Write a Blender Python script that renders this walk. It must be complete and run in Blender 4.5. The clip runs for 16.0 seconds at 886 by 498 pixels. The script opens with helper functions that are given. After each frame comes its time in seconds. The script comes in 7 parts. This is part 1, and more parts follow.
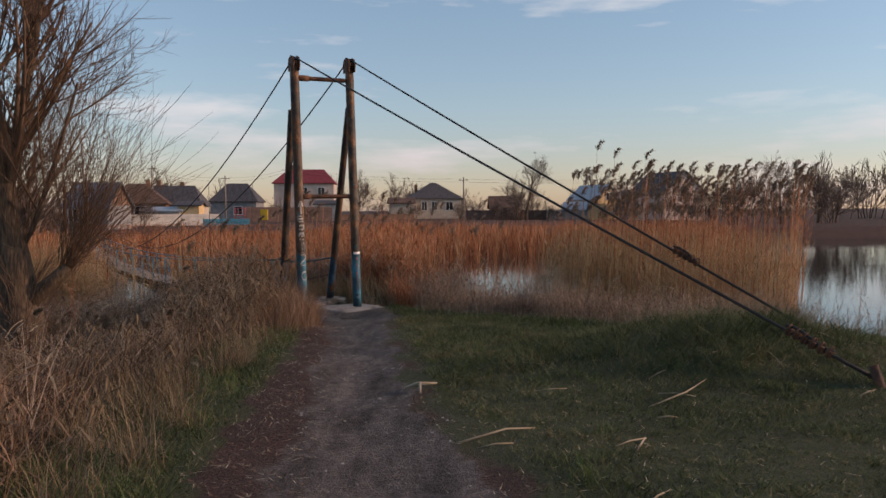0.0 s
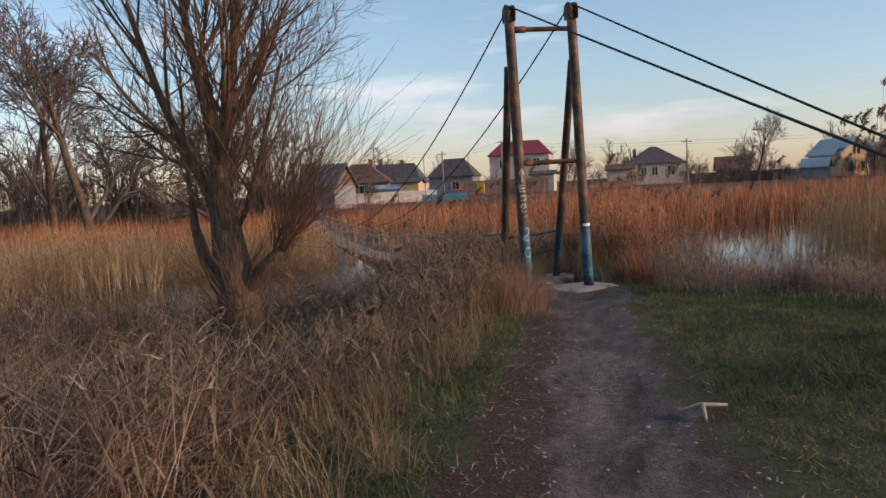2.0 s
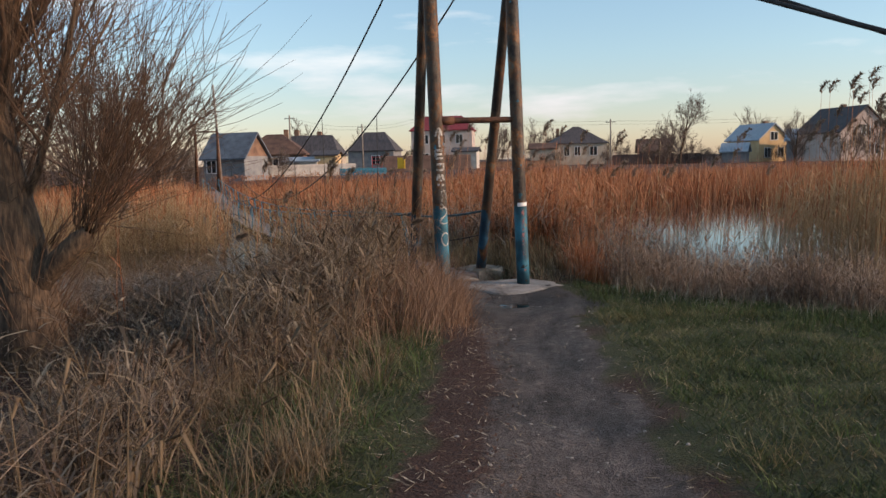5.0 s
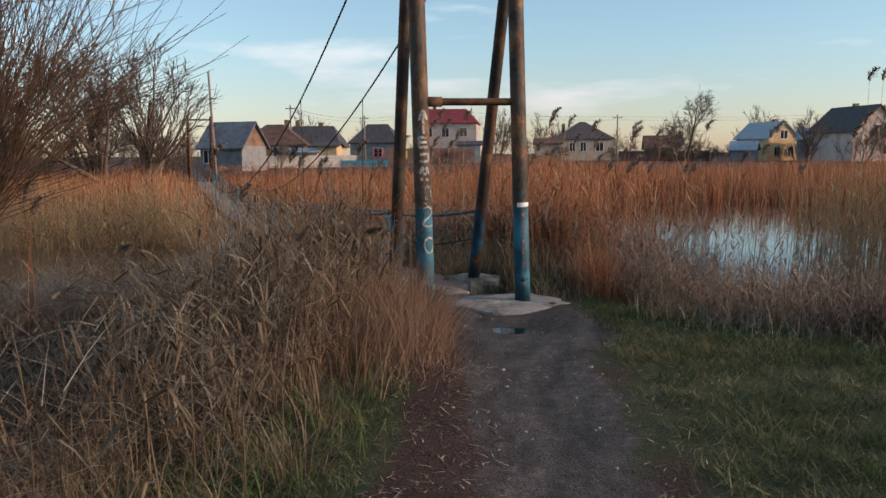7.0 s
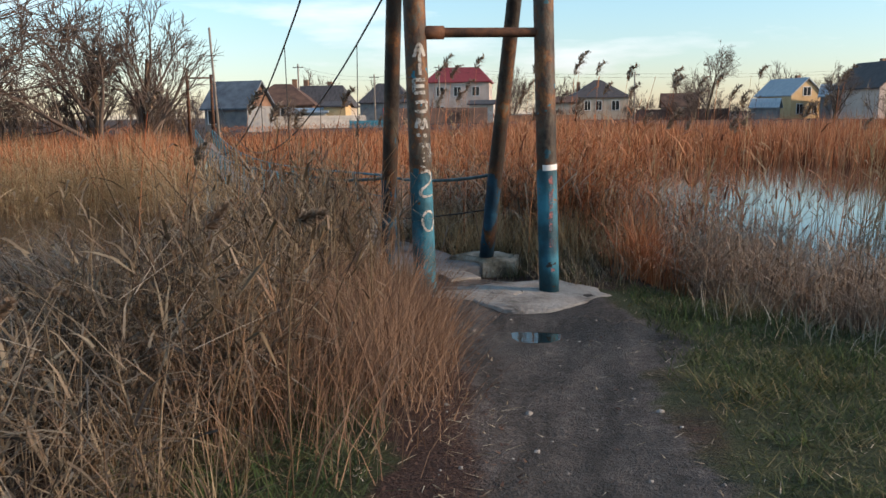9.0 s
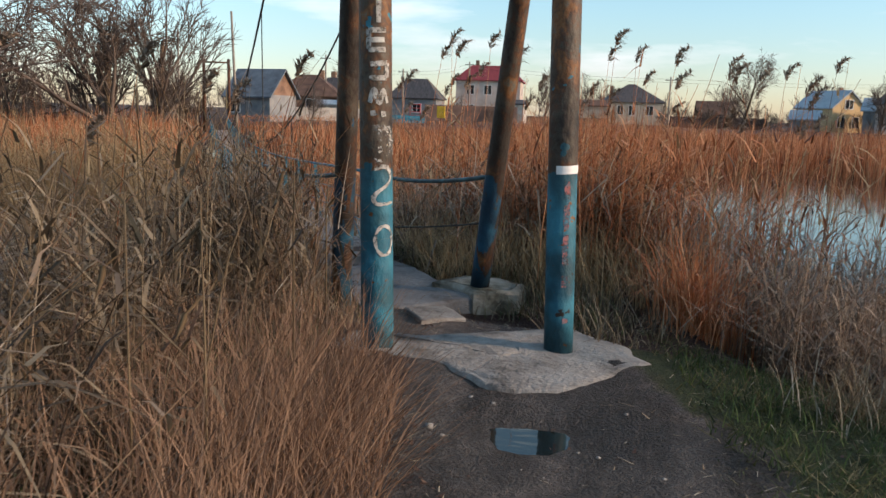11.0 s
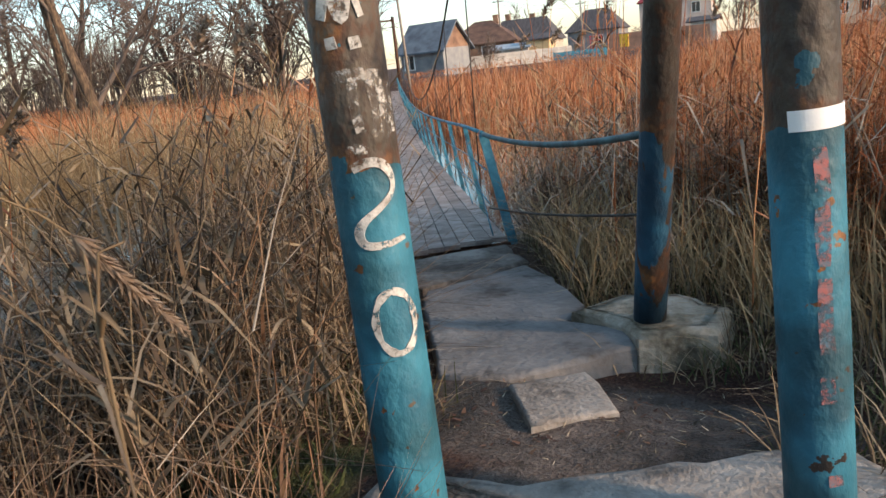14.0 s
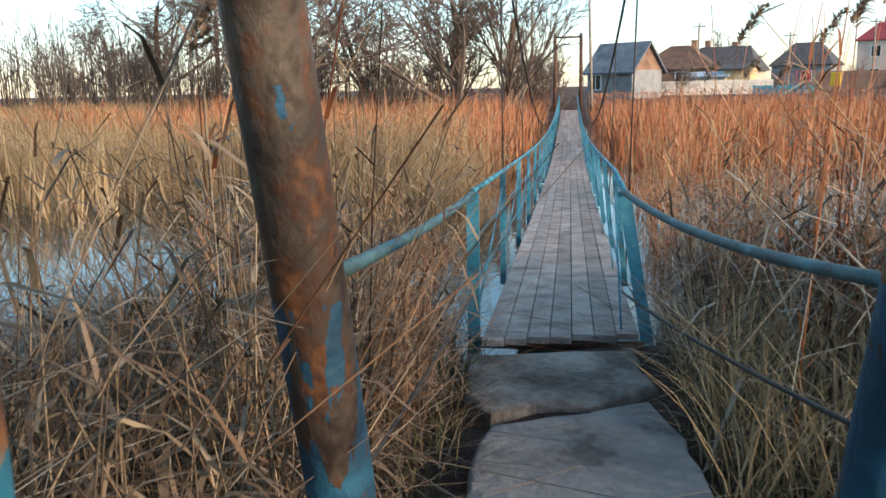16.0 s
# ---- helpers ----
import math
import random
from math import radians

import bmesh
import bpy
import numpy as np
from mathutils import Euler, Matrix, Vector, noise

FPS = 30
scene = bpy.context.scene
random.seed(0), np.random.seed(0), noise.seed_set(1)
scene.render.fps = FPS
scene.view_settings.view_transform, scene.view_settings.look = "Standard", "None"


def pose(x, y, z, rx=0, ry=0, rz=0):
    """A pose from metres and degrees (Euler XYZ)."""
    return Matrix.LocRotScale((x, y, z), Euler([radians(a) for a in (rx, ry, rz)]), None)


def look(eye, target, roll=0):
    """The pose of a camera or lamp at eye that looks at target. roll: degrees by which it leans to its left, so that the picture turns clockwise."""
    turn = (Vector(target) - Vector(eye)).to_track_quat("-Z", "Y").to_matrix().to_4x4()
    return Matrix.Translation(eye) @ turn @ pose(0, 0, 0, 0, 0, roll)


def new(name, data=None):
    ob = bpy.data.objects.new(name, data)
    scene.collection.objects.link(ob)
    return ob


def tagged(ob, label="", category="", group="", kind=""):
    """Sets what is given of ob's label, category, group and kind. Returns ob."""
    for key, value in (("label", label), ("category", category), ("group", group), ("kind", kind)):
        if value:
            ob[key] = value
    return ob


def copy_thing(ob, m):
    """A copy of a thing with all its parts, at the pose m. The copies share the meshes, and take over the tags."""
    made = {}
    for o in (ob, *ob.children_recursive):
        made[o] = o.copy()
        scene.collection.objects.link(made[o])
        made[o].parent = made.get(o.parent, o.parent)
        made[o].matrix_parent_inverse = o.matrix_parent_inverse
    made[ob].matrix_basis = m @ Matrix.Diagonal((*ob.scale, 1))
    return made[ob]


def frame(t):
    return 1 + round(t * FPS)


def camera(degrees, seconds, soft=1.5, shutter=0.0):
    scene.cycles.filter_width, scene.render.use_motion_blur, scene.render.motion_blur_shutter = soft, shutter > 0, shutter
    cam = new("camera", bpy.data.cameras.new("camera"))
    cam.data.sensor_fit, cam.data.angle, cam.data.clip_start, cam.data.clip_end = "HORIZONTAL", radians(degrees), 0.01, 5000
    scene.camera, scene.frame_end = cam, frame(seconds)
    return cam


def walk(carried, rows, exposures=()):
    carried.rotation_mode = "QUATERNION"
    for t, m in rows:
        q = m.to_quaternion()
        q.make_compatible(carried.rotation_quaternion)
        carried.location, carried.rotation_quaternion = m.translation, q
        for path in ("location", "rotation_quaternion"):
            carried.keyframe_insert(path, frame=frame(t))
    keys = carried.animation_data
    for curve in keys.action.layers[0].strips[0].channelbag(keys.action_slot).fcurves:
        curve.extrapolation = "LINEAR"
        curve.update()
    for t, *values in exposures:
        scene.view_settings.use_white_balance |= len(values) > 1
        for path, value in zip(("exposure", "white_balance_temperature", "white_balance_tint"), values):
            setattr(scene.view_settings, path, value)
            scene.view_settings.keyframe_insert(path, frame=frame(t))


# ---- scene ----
cam = camera(56.8, 16.0, shutter=0.15)
PATH = [
    (0, (-0.065, 0.693, 1.33), (-0.058, 2.691, 1.234), -0.3),
    (0.5, (-0.188, 1.326, 1.266), (-0.268, 3.317, 1.094), -0.1),
    (1, (-0.315, 1.699, 1.277), (-0.508, 3.684, 1.123), -0.2),
    (1.5, (-0.402, 2.148, 1.251), (-0.772, 4.109, 1.121), -1.6),
    (2, (-0.497, 2.595, 1.273), (-1.011, 4.521, 1.121), -3.1),
    (2.5, (-0.595, 3.273, 1.203), (-1.02, 5.223, 1.079), -1.7),
    (3, (-0.611, 3.894, 1.186), (-1.001, 5.855, 1.147), 0.7),
    (3.5, (-0.75, 4.256, 1.124), (-1.237, 6.192, 0.994), -1.2),
    (4, (-0.839, 4.981, 1.123), (-1.234, 6.932, 0.926), -3.0),
    (4.5, (-0.949, 5.608, 1.127), (-1.3, 7.567, 0.929), -2.9),
    (4.7, (-0.988, 5.895, 1.104), (-1.313, 7.857, 0.894), -1.9),
    (7, (-1.121, 8.278, 1.028), (-1.456, 10.236, 0.797), -0.5),
    (7.5, (-1.246, 8.841, 0.977), (-1.569, 10.794, 0.696), -0.7),
    (8, (-1.286, 9.419, 0.978), (-1.523, 11.374, 0.628), -0.6),
    (8.5, (-1.353, 9.906, 0.95), (-1.698, 11.847, 0.613), -0.8),
    (10.8, (-1.447, 12.522, 0.775), (-1.834, 14.46, 0.468), -0.7),
    (11, (-1.459, 12.779, 0.753), (-1.883, 14.706, 0.425), 1.6),
    (11.5, (-1.492, 13.302, 0.743), (-1.982, 15.219, 0.454), 0.7),
    (12, (-1.5, 13.777, 0.765), (-2.127, 15.663, 0.543), -0.2),
    (12.5, (-1.63, 14.259, 0.734), (-2.29, 16.131, 0.486), -1.3),
    (13, (-1.65, 14.759, 0.685), (-2.357, 16.605, 0.379), -4.1),
    (13.5, (-1.623, 15.099, 0.697), (-2.466, 16.878, 0.343), -5.8),
    (14, (-1.751, 15.589, 0.662), (-2.626, 17.333, 0.221), -6.5),
    (14.5, (-1.708, 15.951, 0.675), (-2.799, 17.566, 0.227), -5.4),
    (15, (-1.871, 16.391, 0.633), (-3.103, 17.901, 0.184), -2.8),
    (15.5, (-2.055, 16.865, 0.638), (-3.19, 18.451, 0.198), -0.4),
    (16, (-2.228, 17.337, 0.684), (-3.446, 18.876, 0.3), -1.2),
]
EXPOSURES = [(0, 0.28, 6750, 18), (0.5, 0.26, 6700, 17), (1, 0.46, 6700, 17), (1.5, 0.55, 6600, 16), (2.5, 0.50, 6500, 13), (3.0, 0.42, 6550, 11), (3.5, 0.44, 6450, 8), (4.5, 0.68, 6500, 10), (7, 0.58, 6350, 8), (7.5, 0.55, 6300, 8), (8, 0.58, 6150, 4), (8.5, 0.92, 6150, 3), (11, 0.88, 6200, 3), (11.5, 1.02, 6250, 5), (12, 0.62, 6250, 8), (12.5, 0.55, 6250, 6), (13, 0.92, 6300, 9), (13.5, 0.98, 6250, 6), (14.5, 1.72, 6450, 2), (15, 1.60, 6400, 2), (15.5, 1.80, 6300, 2), (16, 1.55, 6000, -2)]
walk(cam, [(t, look(eye, target, roll)) for t, eye, target, roll in PATH], EXPOSURES)

# ---- world, sun, exposure ----
SUN_AZ, SUN_EL = 93.0, 19.0          # degrees clockwise from +y, degrees above the horizon
world = bpy.data.worlds.new("sky")
scene.world = world
world.use_nodes = True
wn, wl = world.node_tree.nodes, world.node_tree.links
wn.clear()
w_out = wn.new("ShaderNodeOutputWorld")
w_bg = wn.new("ShaderNodeBackground")
w_sky = wn.new("ShaderNodeTexSky")
w_sky.sky_type = "NISHITA"
w_sky.sun_disc = False
w_sky.sun_elevation, w_sky.sun_rotation = radians(SUN_EL), radians(SUN_AZ)
w_sky.air_density, w_sky.dust_density, w_sky.ozone_density = 1.0, 0.35, 1.3
# thin streaks of cloud, stretched along the horizon
w_tc = wn.new("ShaderNodeTexCoord")
w_map = wn.new("ShaderNodeMapping")
w_map.inputs["Scale"].default_value = (2.2, 2.2, 11.0)
w_noise = wn.new("ShaderNodeTexNoise")
w_noise.inputs["Scale"].default_value = 1.7
w_noise.inputs["Detail"].default_value = 6.0
w_noise.inputs["Roughness"].default_value = 0.55
w_ramp = wn.new("ShaderNodeValToRGB")
w_ramp.color_ramp.elements[0].position, w_ramp.color_ramp.elements[0].color = 0.53, (0, 0, 0, 1)
w_ramp.color_ramp.elements[1].position, w_ramp.color_ramp.elements[1].color = 0.74, (0.75, 0.75, 0.75, 1)
w_mix = wn.new("ShaderNodeMix")
w_mix.data_type = "RGBA"
w_mix.inputs["B"].default_value = (7.0, 6.6, 6.3, 1)
wl.new(w_tc.outputs["Generated"], w_map.inputs["Vector"])
wl.new(w_map.outputs["Vector"], w_noise.inputs["Vector"])
wl.new(w_noise.outputs["Fac"], w_ramp.inputs["Fac"])
wl.new(w_ramp.outputs["Color"], w_mix.inputs["Factor"])
wl.new(w_sky.outputs["Color"], w_mix.inputs["A"])
# thick air low down takes the glare off the horizon
w_sep, w_low, w_mul = wn.new("ShaderNodeSeparateXYZ"), wn.new("ShaderNodeValToRGB"), wn.new("ShaderNodeMix")
w_low.color_ramp.elements[0].position, w_low.color_ramp.elements[0].color = 0.0, (0.84, 0.75, 0.86, 1)
w_low.color_ramp.elements[1].position, w_low.color_ramp.elements[1].color = 0.42, (1.36, 1.42, 1.32, 1)
_e = w_low.color_ramp.elements.new(0.12)
_e.color = (1.0, 1.03, 1.07, 1)
w_mul.data_type, w_mul.blend_type = "RGBA", "MULTIPLY"
w_mul.inputs["Factor"].default_value = 1.0
wl.new(w_tc.outputs["Generated"], w_sep.inputs["Vector"])
wl.new(w_sep.outputs["Z"], w_low.inputs["Fac"])
wl.new(w_mix.outputs["Result"], w_mul.inputs["A"])
wl.new(w_low.outputs["Color"], w_mul.inputs["B"])
wl.new(w_mul.outputs["Result"], w_bg.inputs["Color"])
wl.new(w_bg.outputs["Background"], w_out.inputs["Surface"])
w_bg.inputs["Strength"].default_value = 0.10

sun_data = bpy.data.lights.new("sun", "SUN")
sun_data.energy, sun_data.angle, sun_data.color = 2.7, radians(5.0), (1.0, 0.68, 0.47)
sun = new("sun", sun_data)
_sd = Vector((math.sin(radians(SUN_AZ)) * math.cos(radians(SUN_EL)), math.cos(radians(SUN_AZ)) * math.cos(radians(SUN_EL)), math.sin(radians(SUN_EL))))
sun.matrix_world = look((0, 0, 60), tuple(Vector((0, 0, 60)) - _sd))

rng = np.random.default_rng(7)

# ---- materials ----
def material(name, colours, rough=0.8, scale=6.0, bump=0.3, metal=0.0, detail=6.0, stretch=(1, 1, 1), island=0.0, coords="Object", bump_scale=None, spec=0.4, transl=0.0):
    """A surface whose colour runs through `colours` by two scales of noise; island: how much each loose piece differs."""
    m = bpy.data.materials.new(name)
    m.use_nodes = True
    n, l = m.node_tree.nodes, m.node_tree.links
    b = n["Principled BSDF"]
    b.inputs["Metallic"].default_value = metal
    b.inputs["Specular IOR Level"].default_value = spec
    tc, mp = n.new("ShaderNodeTexCoord"), n.new("ShaderNodeMapping")
    mp.inputs["Scale"].default_value = stretch
    l.new(tc.outputs[coords], mp.inputs["Vector"])
    n1, n2 = n.new("ShaderNodeTexNoise"), n.new("ShaderNodeTexNoise")
    n1.inputs["Scale"].default_value, n1.inputs["Detail"].default_value = scale, detail
    n2.inputs["Scale"].default_value, n2.inputs["Detail"].default_value = scale * 7.3, 3.0
    l.new(mp.outputs["Vector"], n1.inputs["Vector"])
    l.new(mp.outputs["Vector"], n2.inputs["Vector"])
    mix = n.new("ShaderNodeMath")
    mix.operation = "MULTIPLY_ADD"
    mix.inputs[1].default_value = 0.35
    sub = n.new("ShaderNodeMath")
    sub.operation = "SUBTRACT"
    sub.inputs[1].default_value = 0.5
    l.new(n2.outputs["Fac"], sub.inputs[0])
    l.new(sub.outputs[0], mix.inputs[0])
    l.new(n1.outputs["Fac"], mix.inputs[2])
    fac = mix.outputs[0]
    if island > 0:
        geo, isl = n.new("ShaderNodeNewGeometry"), n.new("ShaderNodeMath")
        isl.operation = "MULTIPLY_ADD"
        isl.inputs[1].default_value = island
        sub2 = n.new("ShaderNodeMath")
        sub2.operation = "SUBTRACT"
        sub2.inputs[1].default_value = 0.5
        l.new(geo.outputs["Random Per Island"], sub2.inputs[0])
        l.new(sub2.outputs[0], isl.inputs[0])
        l.new(fac, isl.inputs[2])
        fac = isl.outputs[0]
    ramp = n.new("ShaderNodeValToRGB")
    ramp.color_ramp.elements.remove(ramp.color_ramp.elements[1])
    lo, hi = (0.3, 0.7) if island == 0 else (0.1, 0.9)
    for k, c in enumerate(colours):
        p = lo + (hi - lo) * k / max(1, len(colours) - 1)
        e = ramp.color_ramp.elements[0] if k == 0 else ramp.color_ramp.elements.new(p)
        e.position, e.color = p, (*c, 1)
    l.new(fac, ramp.inputs["Fac"])
    l.new(ramp.outputs["Color"], b.inputs["Base Color"])
    rr = n.new("ShaderNodeMapRange")
    rr.inputs["To Min"].default_value, rr.inputs["To Max"].default_value = max(0.05, rough - 0.12), min(1.0, rough + 0.12)
    l.new(n2.outputs["Fac"], rr.inputs["Value"])
    l.new(rr.outputs["Result"], b.inputs["Roughness"])
    if bump > 0:
        bp = n.new("ShaderNodeBump")
        bp.inputs["Strength"].default_value, bp.inputs["Distance"].default_value = bump, 0.02
        if bump_scale:
            n3 = n.new("ShaderNodeTexNoise")
            n3.inputs["Scale"].default_value, n3.inputs["Detail"].default_value = bump_scale, 5.0
            l.new(mp.outputs["Vector"], n3.inputs["Vector"])
            l.new(n3.outputs["Fac"], bp.inputs["Height"])
        else:
            l.new(mix.outputs[0], bp.inputs["Height"])
        l.new(bp.outputs["Normal"], b.inputs["Normal"])
    if transl > 0:
        tr, ms, o = n.new("ShaderNodeBsdfTranslucent"), n.new("ShaderNodeMixShader"), n["Material Output"]
        l.new(ramp.outputs["Color"], tr.inputs["Color"])
        ms.inputs["Fac"].default_value = transl
        l.new(b.outputs["BSDF"], ms.inputs[1])
        l.new(tr.outputs["BSDF"], ms.inputs[2])
        l.new(ms.outputs["Shader"], o.inputs["Surface"])
    return m


def patchy(m, tint, scale, lo=0.45, hi=0.62, seed=0.0):
    """Broad patches in which the surface takes another tint."""
    n, l = m.node_tree.nodes, m.node_tree.links
    src = n["Principled BSDF"].inputs["Base Color"].links[0].from_socket
    targets = [k.to_socket for k in src.links]
    tc, mp, nz, mr, mx = n.new("ShaderNodeTexCoord"), n.new("ShaderNodeMapping"), n.new("ShaderNodeTexNoise"), n.new("ShaderNodeMapRange"), n.new("ShaderNodeMix")
    mp.inputs["Location"].default_value = (seed, -seed, 0)
    nz.inputs["Scale"].default_value, nz.inputs["Detail"].default_value = scale, 3.0
    mr.inputs["From Min"].default_value, mr.inputs["From Max"].default_value = lo, hi
    mx.data_type, mx.blend_type = "RGBA", "MULTIPLY"
    mx.inputs["B"].default_value = (*tint, 1)
    l.new(tc.outputs["Object"], mp.inputs["Vector"])
    l.new(mp.outputs["Vector"], nz.inputs["Vector"])
    l.new(nz.outputs["Fac"], mr.inputs["Value"])
    l.new(mr.outputs["Result"], mx.inputs["Factor"])
    l.new(src, mx.inputs["A"])
    for t in targets:
        l.new(mx.outputs["Result"], t)


# shade among the near reeds is put into this greyed ramp and its darkest tones
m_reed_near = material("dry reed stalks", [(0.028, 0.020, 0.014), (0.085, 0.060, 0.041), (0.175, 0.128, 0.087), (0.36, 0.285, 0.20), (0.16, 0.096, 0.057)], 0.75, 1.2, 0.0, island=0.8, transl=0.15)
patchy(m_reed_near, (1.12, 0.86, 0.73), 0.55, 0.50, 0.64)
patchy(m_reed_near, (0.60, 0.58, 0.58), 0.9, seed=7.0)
m_reed_rust = material("rust-coloured reeds", [(0.085, 0.028, 0.014), (0.27, 0.09, 0.036), (0.46, 0.175, 0.072), (0.57, 0.32, 0.175), (0.42, 0.125, 0.046)], 0.75, 0.35, 0.0, island=0.75, transl=0.2)
patchy(m_reed_rust, (0.62, 0.55, 0.52), 0.45, 0.48, 0.66)
m_reed_gold = material("golden far reeds", [(0.16, 0.10, 0.05), (0.31, 0.21, 0.11), (0.41, 0.30, 0.17), (0.50, 0.39, 0.25)], 0.75, 0.25, 0.0, island=0.5, transl=0.3)
m_plume = material("feathery reed plumes", [(0.14, 0.095, 0.07), (0.25, 0.18, 0.13), (0.36, 0.275, 0.21)], 0.9, 3.0, 0.0, island=0.6, transl=0.3)
m_brush = material("dark dry brush", [(0.08, 0.054, 0.042), (0.16, 0.112, 0.085), (0.26, 0.19, 0.14), (0.38, 0.29, 0.215)], 0.8, 0.8, 0.0, island=0.8, transl=0.15)
m_grass = material("short green grass", [(0.012, 0.022, 0.008), (0.033, 0.051, 0.017), (0.07, 0.097, 0.033), (0.10, 0.112, 0.046), (0.25, 0.215, 0.13)], 0.7, 1.3, 0.0, island=0.6, transl=0.3)
patchy(m_grass, (1.25, 1.02, 1.0), 0.9, 0.5, 0.66)
m_clump = material("pinkish tan fine grass", [(0.10, 0.058, 0.038), (0.22, 0.132, 0.086), (0.33, 0.215, 0.145)], 0.8, 2.0, 0.0, island=0.7, transl=0.2)
m_grass_fresh = material("fresh green grass", [(0.02, 0.036, 0.009), (0.05, 0.082, 0.02), (0.095, 0.14, 0.036), (0.15, 0.175, 0.06)], 0.7, 1.6, 0.0, island=0.7, transl=0.35)
m_tuft = material("tan tussock grass", [(0.08, 0.052, 0.03), (0.19, 0.135, 0.08), (0.33, 0.25, 0.155)], 0.85, 2.0, 0.0, island=0.7, transl=0.2)
m_mossy = material("mossy dirty concrete", [(0.085, 0.07, 0.05), (0.20, 0.172, 0.13), (0.32, 0.285, 0.235), (0.42, 0.385, 0.33)], 0.95, 3.5, 0.8, bump_scale=30)
m_reed_grey = material("bleached grey dead reeds", [(0.07, 0.055, 0.045), (0.16, 0.13, 0.105), (0.27, 0.23, 0.19), (0.40, 0.35, 0.29)], 0.85, 1.5, 0.0, island=0.8, transl=0.15)
m_straw = material("pale straw litter", [(0.16, 0.12, 0.08), (0.32, 0.26, 0.18), (0.48, 0.42, 0.33)], 0.85, 2.0, 0.0, island=0.7)
m_leaf_dry = material("dull dry reed leaves", [(0.055, 0.04, 0.026), (0.14, 0.102, 0.066), (0.31, 0.24, 0.16)], 0.85, 2.0, 0.0, island=0.8, transl=0.15)
m_leaf_litter = material("dark leaf litter", [(0.035, 0.018, 0.014), (0.075, 0.038, 0.028), (0.13, 0.075, 0.05)], 0.9, 2.0, 0.0, island=0.8)
m_bark = material("furrowed willow bark", [(0.032, 0.022, 0.016), (0.085, 0.056, 0.037), (0.17, 0.112, 0.07)], 0.9, 9.0, 0.9, stretch=(3, 3, 0.6))
m_twig = material("bare twigs", [(0.06, 0.036, 0.024), (0.12, 0.07, 0.043), (0.17, 0.105, 0.062)], 0.85, 1.0, 0.0, island=0.5)
m_fartree = material("far bare branches", [(0.07, 0.05, 0.042), (0.12, 0.088, 0.072), (0.16, 0.12, 0.095)], 0.9, 0.6, 0.0, island=0.4)
m_concrete = material("weathered concrete", [(0.10, 0.088, 0.08), (0.20, 0.18, 0.165), (0.27, 0.25, 0.232), (0.33, 0.31, 0.29)], 0.9, 3.2, 0.7, bump_scale=38)
m_concrete2 = material("worn smooth concrete", [(0.06, 0.053, 0.05), (0.13, 0.125, 0.127), (0.165, 0.16, 0.162), (0.225, 0.216, 0.214)], 0.85, 2.6, 0.7, bump_scale=24)
m_concrete3 = material("dirty broken concrete", [(0.04, 0.032, 0.027), (0.10, 0.086, 0.076), (0.18, 0.16, 0.148), (0.27, 0.245, 0.225)], 0.9, 3.0, 0.8, bump_scale=30)
m_plank = material("grey weathered planks", [(0.15, 0.115, 0.105), (0.26, 0.215, 0.20), (0.36, 0.31, 0.29)], 0.8, 3.0, 0.6, stretch=(1.6, 1.6, 1.6), detail=8, bump_scale=40)
_n, _l = m_plank.node_tree.nodes, m_plank.node_tree.links
_oi, _hs = _n.new("ShaderNodeObjectInfo"), _n.new("ShaderNodeHueSaturation")
_mr = _n.new("ShaderNodeMapRange")
_mr.inputs["To Min"].default_value, _mr.inputs["To Max"].default_value = 0.78, 1.22
_l.new(_oi.outputs["Random"], _mr.inputs["Value"])
_l.new(_mr.outputs["Result"], _hs.inputs["Value"])
_l.new(_n["Principled BSDF"].inputs["Base Color"].links[0].from_socket, _hs.inputs["Color"])
_l.new(_hs.outputs["Color"], _n["Principled BSDF"].inputs["Base Color"])
m_cable = material("greasy steel cable", [(0.02, 0.018, 0.018), (0.05, 0.042, 0.038)], 0.6, 30, 0.4, metal=0.4)
m_steel_dark = material("dark rusted steel", [(0.035, 0.02, 0.015), (0.09, 0.042, 0.025), (0.16, 0.07, 0.035)], 0.75, 9, 0.5, metal=0.2)
m_rail = material("chipped blue railing paint", [(0.012, 0.05, 0.085), (0.025, 0.125, 0.19), (0.045, 0.19, 0.28), (0.10, 0.26, 0.33)], 0.55, 4.0, 0.3)
m_railcable = material("dull teal painted cable", [(0.02, 0.032, 0.036), (0.035, 0.075, 0.09), (0.06, 0.14, 0.165)], 0.6, 9.0, 0.4)
m_white = material("chalky white paint", [(0.17, 0.15, 0.13), (0.38, 0.36, 0.34), (0.54, 0.52, 0.49)], 0.75, 16, 0.2)
_n, _l = m_white.node_tree.nodes, m_white.node_tree.links
_wt, _wn, _wr = _n.new("ShaderNodeTexCoord"), _n.new("ShaderNodeTexNoise"), _n.new("ShaderNodeMapRange")
_wn.inputs["Scale"].default_value, _wn.inputs["Detail"].default_value, _wn.inputs["Roughness"].default_value = 30.0, 8.0, 0.7
_wr.inputs["From Min"].default_value, _wr.inputs["From Max"].default_value = 0.38, 0.49
_wr.inputs["To Min"].default_value = 0.12
_l.new(_wt.outputs["Object"], _wn.inputs["Vector"])
_l.new(_wn.outputs["Fac"], _wr.inputs["Value"])
_l.new(_wr.outputs["Result"], _n["Principled BSDF"].inputs["Alpha"])
m_white_worn = m_white.copy()
m_white_worn.name = "worn white paint"
